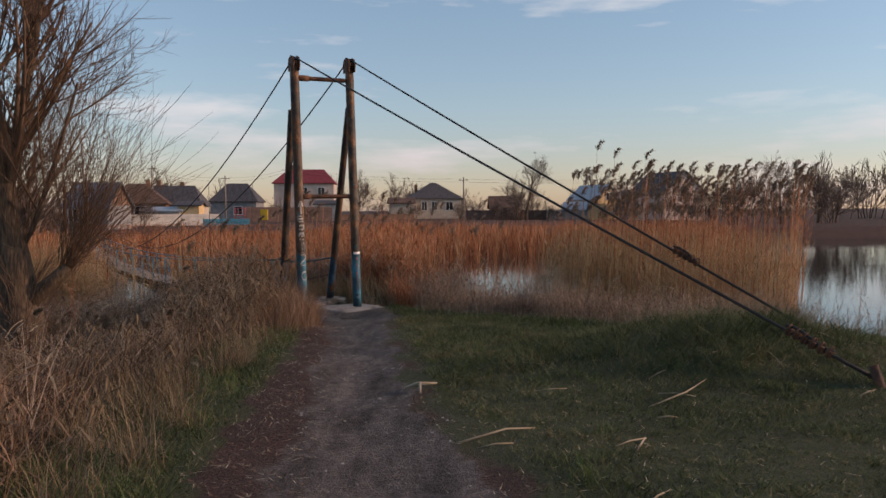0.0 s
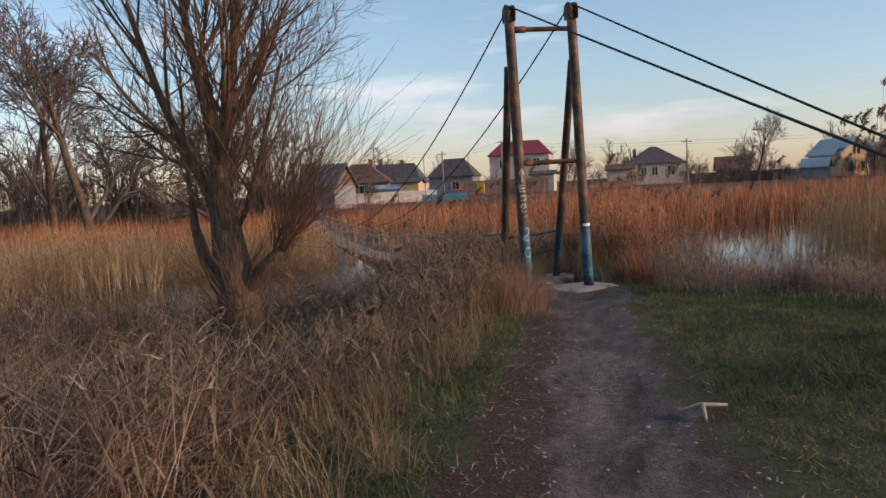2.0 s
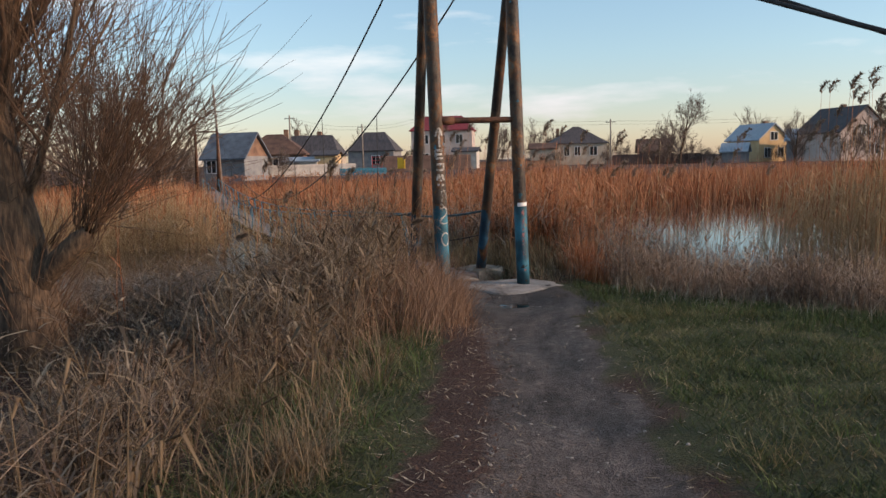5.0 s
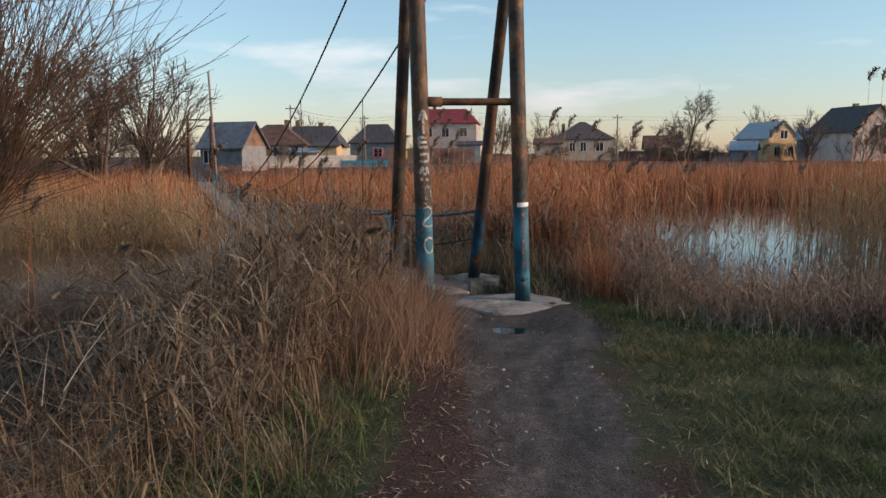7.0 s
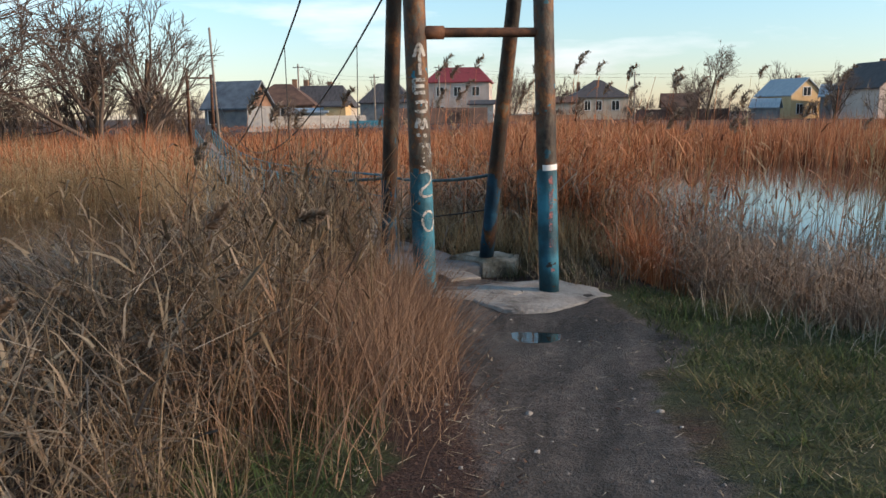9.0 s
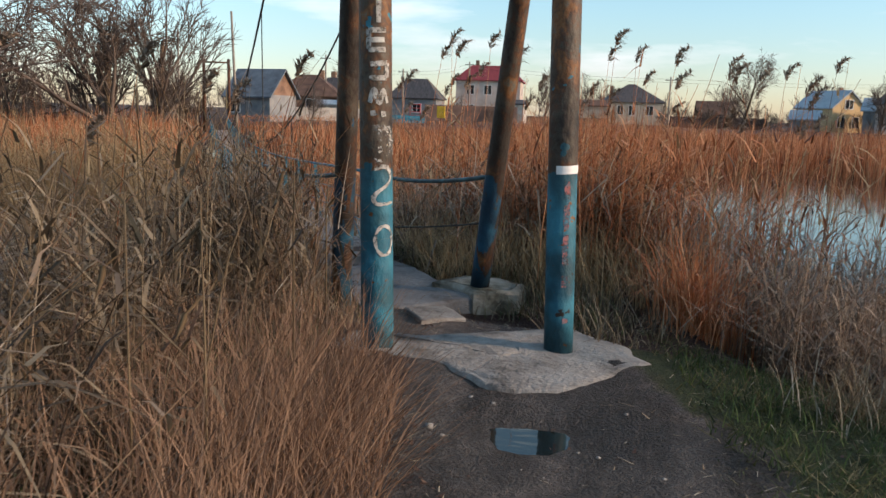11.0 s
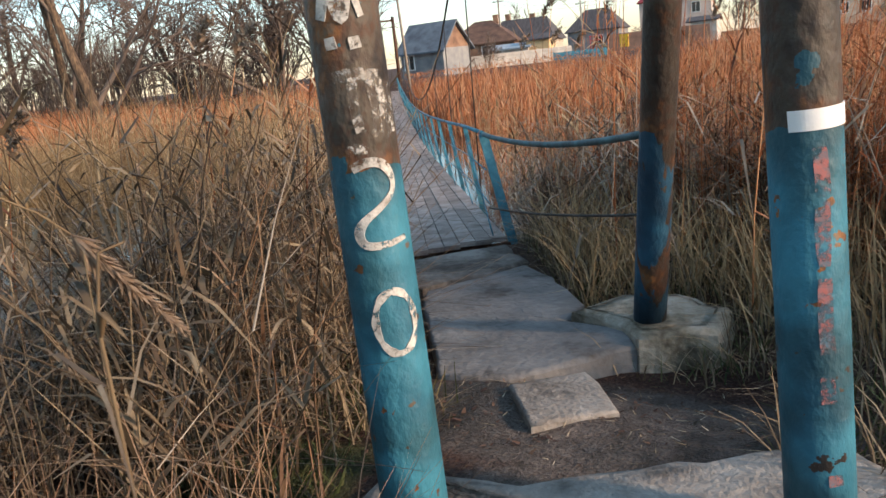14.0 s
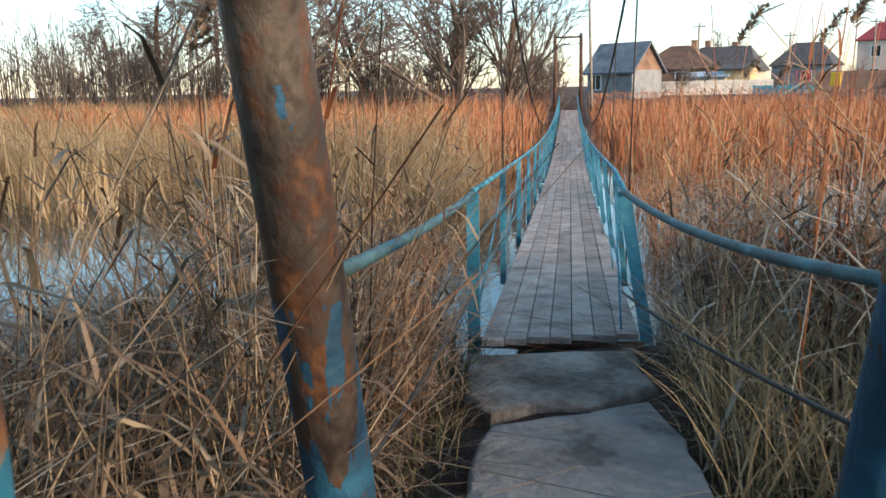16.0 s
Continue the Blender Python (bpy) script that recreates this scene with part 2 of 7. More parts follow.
for _k in m_white_worn.node_tree.nodes:
    if _k.bl_idname == "ShaderNodeMapRange" and _k.outputs["Result"].links and _k.outputs["Result"].links[0].to_socket.name == "Alpha":
        _k.inputs["From Min"].default_value, _k.inputs["From Max"].default_value, _k.inputs["To Min"].default_value = 0.49, 0.64, 0.04
m_redpaint = material("faded red paint", [(0.05, 0.13, 0.18), (0.20, 0.11, 0.12), (0.36, 0.10, 0.09)], 0.7, 40, 0.1)
_n, _l = m_redpaint.node_tree.nodes, m_redpaint.node_tree.links
_wt, _wn, _wr = _n.new("ShaderNodeTexCoord"), _n.new("ShaderNodeTexNoise"), _n.new("ShaderNodeMapRange")
_wn.inputs["Scale"].default_value, _wn.inputs["Detail"].default_value, _wn.inputs["Roughness"].default_value = 26.0, 8.0, 0.7
_wr.inputs["From Min"].default_value, _wr.inputs["From Max"].default_value = 0.44, 0.58
_l.new(_wt.outputs["Object"], _wn.inputs["Vector"])
_l.new(_wn.outputs["Fac"], _wr.inputs["Value"])
_l.new(_wr.outputs["Result"], _n["Principled BSDF"].inputs["Alpha"])
m_tape = material("white tape", [(0.62, 0.60, 0.60), (0.75, 0.73, 0.72)], 0.5, 8, 0.1)


def paint_post(name, line, blue, speck=0.67, streak=0.69):
    """Rust and brown paint above a wavy line, blue paint below it, with chips of rust in the blue."""
    m = material(name, [(0.017, 0.013, 0.012), (0.045, 0.028, 0.02), (0.075, 0.06, 0.045), (0.085, 0.04, 0.022), (0.20, 0.085, 0.028), (0.13, 0.115, 0.09)], 0.62, 5.0, 0.5, stretch=(1, 1, 0.7), bump_scale=26)
    n, l = m.node_tree.nodes, m.node_tree.links
    b = n["Principled BSDF"]
    rust = b.inputs["Base Color"].links[0].from_socket
    geo, sep = n.new("ShaderNodeNewGeometry"), n.new("ShaderNodeSeparateXYZ")
    l.new(geo.outputs["Position"], sep.inputs["Vector"])
    nz = n.new("ShaderNodeTexNoise")
    nz.inputs["Scale"].default_value, nz.inputs["Detail"].default_value = 9.0, 4.0
    l.new(geo.outputs["Position"], nz.inputs["Vector"])
    add = n.new("ShaderNodeMath")
    add.operation = "MULTIPLY_ADD"
    add.inputs[1].default_value = 0.09
    l.new(nz.outputs["Fac"], add.inputs[0])
    l.new(sep.outputs["Z"], add.inputs[2])
    lt = n.new("ShaderNodeMath")
    lt.operation = "LESS_THAN"
    lt.inputs[1].default_value = line + 0.045
    l.new(add.outputs[0], lt.inputs[0])
    chip = n.new("ShaderNodeTexNoise")
    chip.inputs["Scale"].default_value, chip.inputs["Detail"].default_value = 17.0, 6.0
    l.new(geo.outputs["Position"], chip.inputs["Vector"])
    keep = n.new("ShaderNodeMath")
    keep.operation = "LESS_THAN"
    keep.inputs[1].default_value = 0.66
    l.new(chip.outputs["Fac"], keep.inputs[0])
    both = n.new("ShaderNodeMath")
    both.operation = "MULTIPLY"
    l.new(lt.outputs[0], both.inputs[0])
    l.new(keep.outputs[0], both.inputs[1])
    # rust running down in streaks
    sm, sn, sk, all3 = n.new("ShaderNodeMapping"), n.new("ShaderNodeTexNoise"), n.new("ShaderNodeMath"), n.new("ShaderNodeMath")
    sm.inputs["Scale"].default_value = (11.0, 11.0, 0.7)
    sn.inputs["Scale"].default_value, sn.inputs["Detail"].default_value = 1.0, 5.0
    sk.operation, sk.inputs[1].default_value = "LESS_THAN", streak
    all3.operation = "MULTIPLY"
    l.new(geo.outputs["Position"], sm.inputs["Vector"])
    l.new(sm.outputs["Vector"], sn.inputs["Vector"])
    l.new(sn.outputs["Fac"], sk.inputs[0])
    l.new(both.outputs[0], all3.inputs[0])
    l.new(sk.outputs[0], all3.inputs[1])
    # odd specks of old blue higher up
    hi = n.new("ShaderNodeMath")
    hi.operation = "GREATER_THAN"
    hi.inputs[1].default_value = speck
    sp = n.new("ShaderNodeTexNoise")
    sp.inputs["Scale"].default_value, sp.inputs["Detail"].default_value = 8.0, 7.0
    l.new(geo.outputs["Position"], sp.inputs["Vector"])
    l.new(sp.outputs["Fac"], hi.inputs[0])
    mx = n.new("ShaderNodeMath")
    mx.operation = "MAXIMUM"
    l.new(all3.outputs[0], mx.inputs[0])
    l.new(hi.outputs[0], mx.inputs[1])
    ramp = n.new("ShaderNodeValToRGB")
    ramp.color_ramp.elements[0].color, ramp.color_ramp.elements[1].color = (*blue[0], 1), (*blue[1], 1)
    ramp.color_ramp.elements[0].position, ramp.color_ramp.elements[1].position = 0.32, 0.66
    big = n.new("ShaderNodeTexNoise")
    big.inputs["Scale"].default_value, big.inputs["Detail"].default_value = 5.0, 5.0
    l.new(geo.outputs["Position"], big.inputs["Vector"])
    l.new(big.outputs["Fac"], ramp.inputs["Fac"])
    mixc = n.new("ShaderNodeMix")
    mixc.data_type = "RGBA"
    l.new(mx.outputs[0], mixc.inputs["Factor"])
    l.new(rust, mixc.inputs["A"])
    l.new(ramp.outputs["Color"], mixc.inputs["B"])
    l.new(mixc.outputs["Result"], b.inputs["Base Color"])
    return m


m_post_front = paint_post("rusty post with blue foot", 0.42, ((0.014, 0.08, 0.125), (0.038, 0.175, 0.25)))
m_post_back = paint_post("rusty brace with blue foot", 0.27, ((0.010, 0.045, 0.095), (0.03, 0.135, 0.225)), 0.74, 0.53)

patchy(m_post_back, (0.42, 0.40, 0.42), 2.2, 0.38, 0.52)
patchy(m_post_front, (0.55, 0.52, 0.50), 3.5, 0.46, 0.60)

# water: clear dark pond with small ripples
m_water = bpy.data.materials.new("pond water")
m_water.use_nodes = True
_n, _l = m_water.node_tree.nodes, m_water.node_tree.links
_b = _n["Principled BSDF"]
_b.inputs["Base Color"].default_value = (0.012, 0.016, 0.016, 1)
_b.inputs["Roughness"].default_value = 0.04
_b.inputs["IOR"].default_value = 1.333
_b.inputs["Specular IOR Level"].default_value = 0.9
_t, _m, _w, _bp = _n.new("ShaderNodeTexCoord"), _n.new("ShaderNodeMapping"), _n.new("ShaderNodeTexNoise"), _n.new("ShaderNodeBump")
_m.inputs["Scale"].default_value = (1.0, 2.2, 1.0)
_w.inputs["Scale"].default_value, _w.inputs["Detail"].default_value = 2.2, 3.0
_bp.inputs["Strength"].default_value, _bp.inputs["Distance"].default_value = 0.05, 0.05
_l.new(_t.outputs["Object"], _m.inputs["Vector"])
_l.new(_m.outputs["Vector"], _w.inputs["Vector"])
_l.new(_w.outputs["Fac"], _bp.inputs["Height"])
_l.new(_bp.outputs["Normal"], _b.inputs["Normal"])


# ---- mesh helpers ----
def fast_mesh(name, v, f, smooth=False):
    """A mesh from arrays of corners and of equal-sided faces."""
    v, f = np.asarray(v, np.float32), np.asarray(f, np.int32)
    me = bpy.data.meshes.new(name)
    me.vertices.add(len(v))
    me.vertices.foreach_set("co", v.ravel())
    me.loops.add(f.size)
    me.loops.foreach_set("vertex_index", f.ravel())
    me.polygons.add(len(f))
    me.polygons.foreach_set("loop_start", np.arange(len(f), dtype=np.int32) * f.shape[1])
    if smooth:
        me.polygons.foreach_set("use_smooth", np.ones(len(f), bool))
    me.update(calc_edges=True)
    return me


def smooth01(a):
    a = np.clip(a, 0.0, 1.0)
    return a * a * (3 - 2 * a)


def wobble(x, y, s, seed=0.0):
    """A smooth bumpy field of about unit size over the plan."""
    x, y = np.asarray(x, float) * s + seed, np.asarray(y, float) * s - seed * 0.7
    return (np.sin(x * 1.3 + 1.7 * np.sin(y * 0.9 + seed)) + np.sin(y * 1.7 - 1.1 * np.sin(x * 1.1)) + 0.6 * np.sin(2.3 * x + 2.9 * y + seed) + 0.5 * np.sin(4.1 * x - 3.3 * y)) / 2.6


def path_mid(y):
    return np.interp(y, [-6, 0, 4.7, 7.6, 10, 13, 15, 16.5, 18], [0.3, 0.1, -0.33, -0.78, -1.02, -1.28, -1.58, -1.8, -2.2])


def path_half(y):
    return np.interp(y, [-6, 4.7, 8, 11, 13, 15, 17], [0.62, 0.58, 0.40, 0.38, 0.39, 0.46, 0.6])


def shore(x):
    return np.interp(x, [-60, -14, -8, -5.5, -4, -2.5, 0, 3, 6, 8, 12, 25, 80], [16, 18.0, 18.8, 21.8, 22.9, 22.2, 20.4, 18.6, 17.2, 16.0, 12.5, 5, -30])


WATER = -1.5


def brink(x):
    """Where the lawn breaks off to the overgrown bank."""
    return np.interp(x, [-1.2, -0.6, 0.1, 0.9, 1.8, 3, 5, 8, 14], [18.2, 17.6, 16.9, 16.2, 15.5, 14.4, 12.4, 10.4, 7.5])


def ground_z(x, y):
    x, y = np.asarray(x, float), np.asarray(y, float)
    z = np.interp(y, [-20, -5, 0, 4, 8, 12, 16, 18, 40], [0.1, 0.02, -0.03, -0.14, -0.34, -0.53, -0.69, -0.74, -0.78])
    off = (x - path_mid(y))
    z = z + 0.50 * np.exp(-((x - 3.1) / 1.8) ** 2 - ((y - 9.7) / 1.7) ** 2) + 0.12 * np.exp(-((x - 5.5) / 2.0) ** 2 - ((y - 7.5) / 2.5) ** 2)
    z = z - 0.38 * smooth01((y - brink(x)) / 1.8) * smooth01((x + 1.1) / 0.8)
    a, b = (-2.6, 18.3), (-4.6, 21.6)
    t = np.clip(((x - a[0]) * (b[0] - a[0]) + (y - a[1]) * (b[1] - a[1])) / ((b[0] - a[0]) ** 2 + (b[1] - a[1]) ** 2), 0, 1)
    z = z - 0.09 * (1 - smooth01((np.hypot(x - a[0] - t * (b[0] - a[0]), y - a[1] - t * (b[1] - a[1])) - 0.7) / 0.5)) * smooth01((y - 18.6) / 0.4)
    z = z - 0.05 * np.exp(-(off / np.maximum(path_half(y), 0.3)) ** 2) + 0.02 * wobble(x, y, 1.1) + 0.012 * wobble(x, y, 3.7, 2.0) + 0.006 * wobble(x, y, 9.5, 1.0)
    z = z - 0.25 * smooth01((-x - 3.5) / 4) - 0.36 * np.exp(-((x + 6.2) / 2.3) ** 2 - ((y - 12.6) / 3.5) ** 2)
    z = z + 0.055 * np.exp(-np.hypot((x + 2.1) / 1.25, (y - 17.5) / 0.95) ** 4)
    z = z - 0.06 * np.exp(-((x + 1.85) / 0.30) ** 2 - ((y - 16.52) / 0.17) ** 2)
    z = z - 1.15 * smooth01((y - shore(x) + 1.2) / 3.0)
    edge = np.interp(x, [-200, -60, -20, 10, 20, 60, 200], [52, 56, 66, 74, 70, 78, 120])
    far = -0.45 * smooth01((y - edge) / 6) - 2.2 * (1 - smooth01((y - edge) / 6)) + 0.05 * wobble(x, y, 0.2)
    west = -0.45 * smooth01((-x - 34) / 8) - 2.2 * (1 - smooth01((-x - 34) / 8))
    return np.maximum(np.maximum(z, far), np.where(y > 15, west, -9))


def part(name, bm, mat, parent, label=""):
    me = bpy.data.meshes.new(name)
    bm.to_mesh(me)
    bm.free()
    me.materials.append(mat)
    ob = new(name, me)
    ob.parent = parent
    if label:
        tagged(ob, label)
    return ob


def thing(name, label, category, group="", at=(0, 0, 0), rz=0.0):
    ob = tagged(new(name), label, category, group)
    ob.matrix_world = pose(*at, 0, 0, rz)
    return ob


def box_bm(x0, y0, z0, x1, y1, z1, bevel=0.0):
    bm = bmesh.new()
    r = bmesh.ops.create_cube(bm, size=1.0)
    for v in r["verts"]:
        v.co = Vector((x0 + (v.co.x + 0.5) * (x1 - x0), y0 + (v.co.y + 0.5) * (y1 - y0), z0 + (v.co.z + 0.5) * (z1 - z0)))
    if bevel > 0:
        bmesh.ops.bevel(bm, geom=bm.edges[:], offset=bevel, segments=2, affect="EDGES", profile=0.6)
    return bm


def tube_arrays(points, radii, sides):
    """Corners and quads of one tapering tube along points."""
    p = np.asarray(points, float)
    r = np.asarray(radii, float)
    t = np.gradient(p, axis=0)
    t /= np.linalg.norm(t, axis=1, keepdims=True) + 1e-9
    ref = np.where(np.abs(t[:, 2:3]) < 0.9, [[0, 0, 1.0]], [[1.0, 0, 0]])
    if len(set(map(tuple, ref))) > 1:
        ref = np.repeat(ref[:1], len(p), 0) if abs(t[:, 0]).max() < 0.95 else ref
    u = np.cross(t, ref)
    u /= np.linalg.norm(u, axis=1, keepdims=True) + 1e-9
    w = np.cross(t, u)
    a = np.arange(sides) * 2 * np.pi / sides
    v = p[:, None] + r[:, None, None] * (np.cos(a)[None, :, None] * u[:, None] + np.sin(a)[None, :, None] * w[:, None])
    k = np.arange(len(p) - 1)[:, None] * sides
    j, j2 = np.arange(sides)[None], (np.arange(sides)[None] + 1) % sides
    f = np.stack([k + j, k + j2, k + sides + j2, k + sides + j], -1).reshape(-1, 4)
    return v.reshape(-1, 3), f


def join_arrays(pairs):
    vs, fs, n = [], [], 0
    for v, f in pairs:
        vs.append(v)
        fs.append(f + n)
        n += len(v)
    return np.concatenate(vs), np.concatenate(fs)


def tube_bm(points, radii, sides=16, cap=True):
    v, f = tube_arrays(points, radii, sides)
    bm = bmesh.new()
    vv = [bm.verts.new(c) for c in v]
    for q in f:
        bm.faces.new([vv[i] for i in q]).smooth = True
    if cap:
        bm.faces.new(vv[:sides][::-1])
        bm.faces.new(vv[-sides:])
    bmesh.ops.recalc_face_normals(bm, faces=bm.faces[:])
    return bm


def slab_bm(outline, z0, z1, rough=0.0, seed=1, bevel=0.03, slope=1.0):
    """A slab of an uneven outline with worn edges and a slightly uneven top."""
    rnd = random.Random(seed)
    pts = []
    for k, (x, y) in enumerate(outline):
        x2, y2 = outline[(k + 1) % len(outline)]
        steps = max(1, int(math.hypot(x2 - x, y2 - y) / 0.12))
        for s in range(steps):
            pts.append((x + (x2 - x) * s / steps + rnd.uniform(-rough, rough), y + (y2 - y) * s / steps + rnd.uniform(-rough, rough)))
    bm = bmesh.new()
    cx, cy = sum(p[0] for p in pts) / len(pts), sum(p[1] for p in pts) / len(pts)
    ring = lambda f, z, j: [bm.verts.new((cx + (x - cx) * f, cy + (y - cy) * f, z + rnd.uniform(-j, j))) for x, y in pts]
    size = max(math.hypot(x - cx, y - cy) for x, y in pts)
    e = bevel * slope / size
    rings = [ring(1.0 + e, z0, 0), ring(1.0, z1 - bevel, rough * 0.5), ring(1.0 - e, z1 - bevel * 0.15, rough * 0.35), ring(1 - 2.2 * e, z1, rough * 0.15), ring(1 - 3.2 * e, z1 + 0.001, rough * 0.15)]
    rings += [ring(f, z1 + 0.003, rough * 0.35) for f in (0.82, 0.66, 0.5, 0.34, 0.18)]
    n = len(pts)
    for a, b in zip(rings, rings[1:]):
        for k in range(n):
            bm.faces.new((a[k], a[(k + 1) % n], b[(k + 1) % n], b[k])).smooth = a is not rings[0]
    bm.faces.new(rings[-1])
    bm.faces.new(rings[0][::-1])
    bmesh.ops.recalc_face_normals(bm, faces=bm.faces[:])
    return bm


# ---- ground and water ----
def lines(*spans):
    out = [np.arange(a, b, s) for a, b, s in spans]
    return np.unique(np.round(np.concatenate(out), 4))


gx = lines((-1500, -300, 300), (-300, -60, 20), (-60, -20, 3), (-20, -9, 0.6), (-9, 8, 0.13), (8, 16, 0.6), (16, 80, 4), (80, 300, 20), (300, 1501, 300))
gy = lines((-1500, -100, 350), (-100, -8, 6), (-8, -1, 0.7), (-1, 23, 0.13), (23, 40, 1.2), (40, 100, 2.5), (100, 300, 14), (300, 1501, 300))
GX, GY = np.meshgrid(gx, gy)
GZ = ground_z(GX, GY)
nx, ny = len(gx), len(gy)
ii = (np.arange(ny - 1)[:, None] * nx + np.arange(nx - 1)[None]).ravel()
g_me = fast_mesh("ground", np.stack([GX, GY, GZ], -1).reshape(-1, 3), np.stack([ii, ii + 1, ii + nx + 1, ii + nx], -1), True)
ground = tagged(new("ground", g_me), "trodden earth path between grass verges and pond banks", "ground", kind="structure")
# trodden path, leaf litter beside it, and mud round the puddle, as amounts at each corner
off = GX - path_mid(GY) + 0.10 * wobble(GX, GY, 2.1) + 0.05 * wobble(GX, GY, 6.0, 3.0)
hw = path_half(GY)
trod = 1 - smooth01((np.abs(off + 0.08 * wobble(GX, GY, 0.8, 9.0)) - hw + 0.12) / 0.32)
trod = np.where(GY > 17.9, 0.0, trod)
trod = np.maximum(trod, 1 - smooth01((np.hypot((GX + 1.75) / 1.1, (GY - 16.2) / 1.0) - 0.75) / 0.35))
trod = np.maximum(trod, 1 - smooth01((np.hypot((GX + 2.55) / 1.0, (GY - 18.5) / 0.6) - 0.7) / 0.4))
litter = smooth01((0.46 - np.abs(off + hw + 0.16 + 0.1 * wobble(GX, GY, 1.3, 5.0))) / 0.3)
litter = np.maximum(litter, (0.38 + 0.4 * wobble(GX, GY, 1.6, 11.0)) * smooth01((0.42 - np.abs(off - hw - 0.10)) / 0.35))
litter = np.maximum(litter, smooth01((GY - 17.9) / 0.3) * smooth01((GX + 5.5) / 0.5))
wet = np.maximum(1 - smooth01((np.hypot((GX + 1.7) / 1.2, (GY - 16.3) / 0.8) - 0.55) / 0.5), (0.62 + 0.2 * wobble(GX, GY, 1.7, 4.0)) * smooth01((GY - 9.0) / 4.0) * trod)
wild = smooth01((path_mid(GY) - hw - 1.2 - GX) / 0.5)
zone = g_me.color_attributes.new("zone", "FLOAT_COLOR", "POINT")
zone.data.foreach_set("color", np.stack([trod, litter, wet, wild], -1).astype(np.float32).ravel())

m_ground = bpy.data.materials.new("earth, litter and turf")
m_ground.use_nodes = True
_n, _l = m_ground.node_tree.nodes, m_ground.node_tree.links
_b = _n["Principled BSDF"]
_b.inputs["Specular IOR Level"].default_value = 0.3
_tc = _n.new("ShaderNodeTexCoord")
_at = _n.new("ShaderNodeAttribute")
_at.attribute_name = "zone"
_sp = _n.new("ShaderNodeSeparateColor")
_l.new(_at.outputs["Color"], _sp.inputs["Color"])


def g_noise(scale, detail=6.0, rough=0.6):
    t = _n.new("ShaderNodeTexNoise")
    t.inputs["Scale"].default_value, t.inputs["Detail"].default_value, t.inputs["Roughness"].default_value = scale, detail, rough
    _l.new(_tc.outputs["Object"], t.inputs["Vector"])
    return t.outputs["Fac"]


def g_ramp(fac, *stops):
    r = _n.new("ShaderNodeValToRGB")
    r.color_ramp.elements.remove(r.color_ramp.elements[1])
    for k, (p, c) in enumerate(stops):
        e = r.color_ramp.elements[0] if k == 0 else r.color_ramp.elements.new(p)
        e.position, e.color = p, (*c, 1)
    _l.new(fac, r.inputs["Fac"])
    return r.outputs["Color"]


def g_mix(fac, a, b):
    x = _n.new("ShaderNodeMix")
    x.data_type = "RGBA"
    _l.new(fac, x.inputs["Factor"])
    _l.new(a, x.inputs["A"])
    _l.new(b, x.inputs["B"])
    return x.outputs["Result"]


def g_edge(amount, noise_out, width=0.5):
    """Breaks the edge of a zone up by noise."""
    a = _n.new("ShaderNodeMath")
    a.operation = "MULTIPLY_ADD"
    a.inputs[1].default_value = width
    _l.new(noise_out, a.inputs[0])
    _l.new(amount, a.inputs[2])
    r = _n.new("ShaderNodeMapRange")
    r.inputs["From Min"].default_value, r.inputs["From Max"].default_value = 0.42 + width / 2 - 0.15, 0.42 + width / 2 + 0.2
    _l.new(a.outputs[0], r.inputs["Value"])
    return r.outputs["Result"]


fine, mid_n, coarse = g_noise(60, 4), g_noise(11, 7, 0.68), g_noise(2.2, 6, 0.65)
turf = g_mix(coarse, g_ramp(mid_n, (0.3, (0.018, 0.022, 0.010)), (0.55, (0.04, 0.052, 0.018)), (0.75, (0.085, 0.08, 0.036))), g_ramp(fine, (0.34, (0.018, 0.022, 0.010)), (0.66, (0.10, 0.098, 0.044))))
earth = g_mix(coarse, g_ramp(mid_n, (0.32, (0.022, 0.018, 0.017)), (0.5, (0.062, 0.051, 0.048)), (0.68, (0.155, 0.132, 0.123))), g_ramp(fine, (0.36, (0.038, 0.030, 0.028)), (0.62, (0.15, 0.127, 0.118))))
leaf = g_ramp(fine, (0.3, (0.022, 0.012, 0.010)), (0.55, (0.06, 0.03, 0.023)), (0.72, (0.13, 0.085, 0.06)))
mud = g_mix(coarse, g_ramp(mid_n, (0.32, (0.014, 0.012, 0.012)), (0.5, (0.042, 0.036, 0.034)), (0.68, (0.115, 0.098, 0.09))), g_ramp(fine, (0.35, (0.03, 0.025, 0.023)), (0.65, (0.095, 0.08, 0.073))))
col = g_mix(g_edge(_sp.outputs["Green"], mid_n), turf, leaf)
col = g_mix(g_edge(_sp.outputs["Red"], mid_n, 0.6), col, earth)
col = g_mix(g_edge(_sp.outputs["Blue"], coarse, 0.5), col, mud)
col = g_mix(_at.outputs["Alpha"], col, leaf)
# darker damp tracks drawn out along the way, and paler trodden patches between them
_tm, _tn = _n.new("ShaderNodeMapping"), _n.new("ShaderNodeTexNoise")
_tm.inputs["Scale"].default_value, _tm.inputs["Rotation"].default_value = (4.2, 1.0, 1.0), (0, 0, radians(8))
_tn.inputs["Scale"].default_value, _tn.inputs["Detail"].default_value, _tn.inputs["Roughness"].default_value = 1.0, 7.0, 0.62
_l.new(_tc.outputs["Object"], _tm.inputs["Vector"])
_l.new(_tm.outputs["Vector"], _tn.inputs["Vector"])
track = g_ramp(_tn.outputs["Fac"], (0.36, (1.7, 1.65, 1.62)), (0.48, (1.1, 1.1, 1.1)), (0.60, (0.55, 0.52, 0.51)), (0.70, (0.36, 0.33, 0.32)))
_tx = _n.new("ShaderNodeMix")
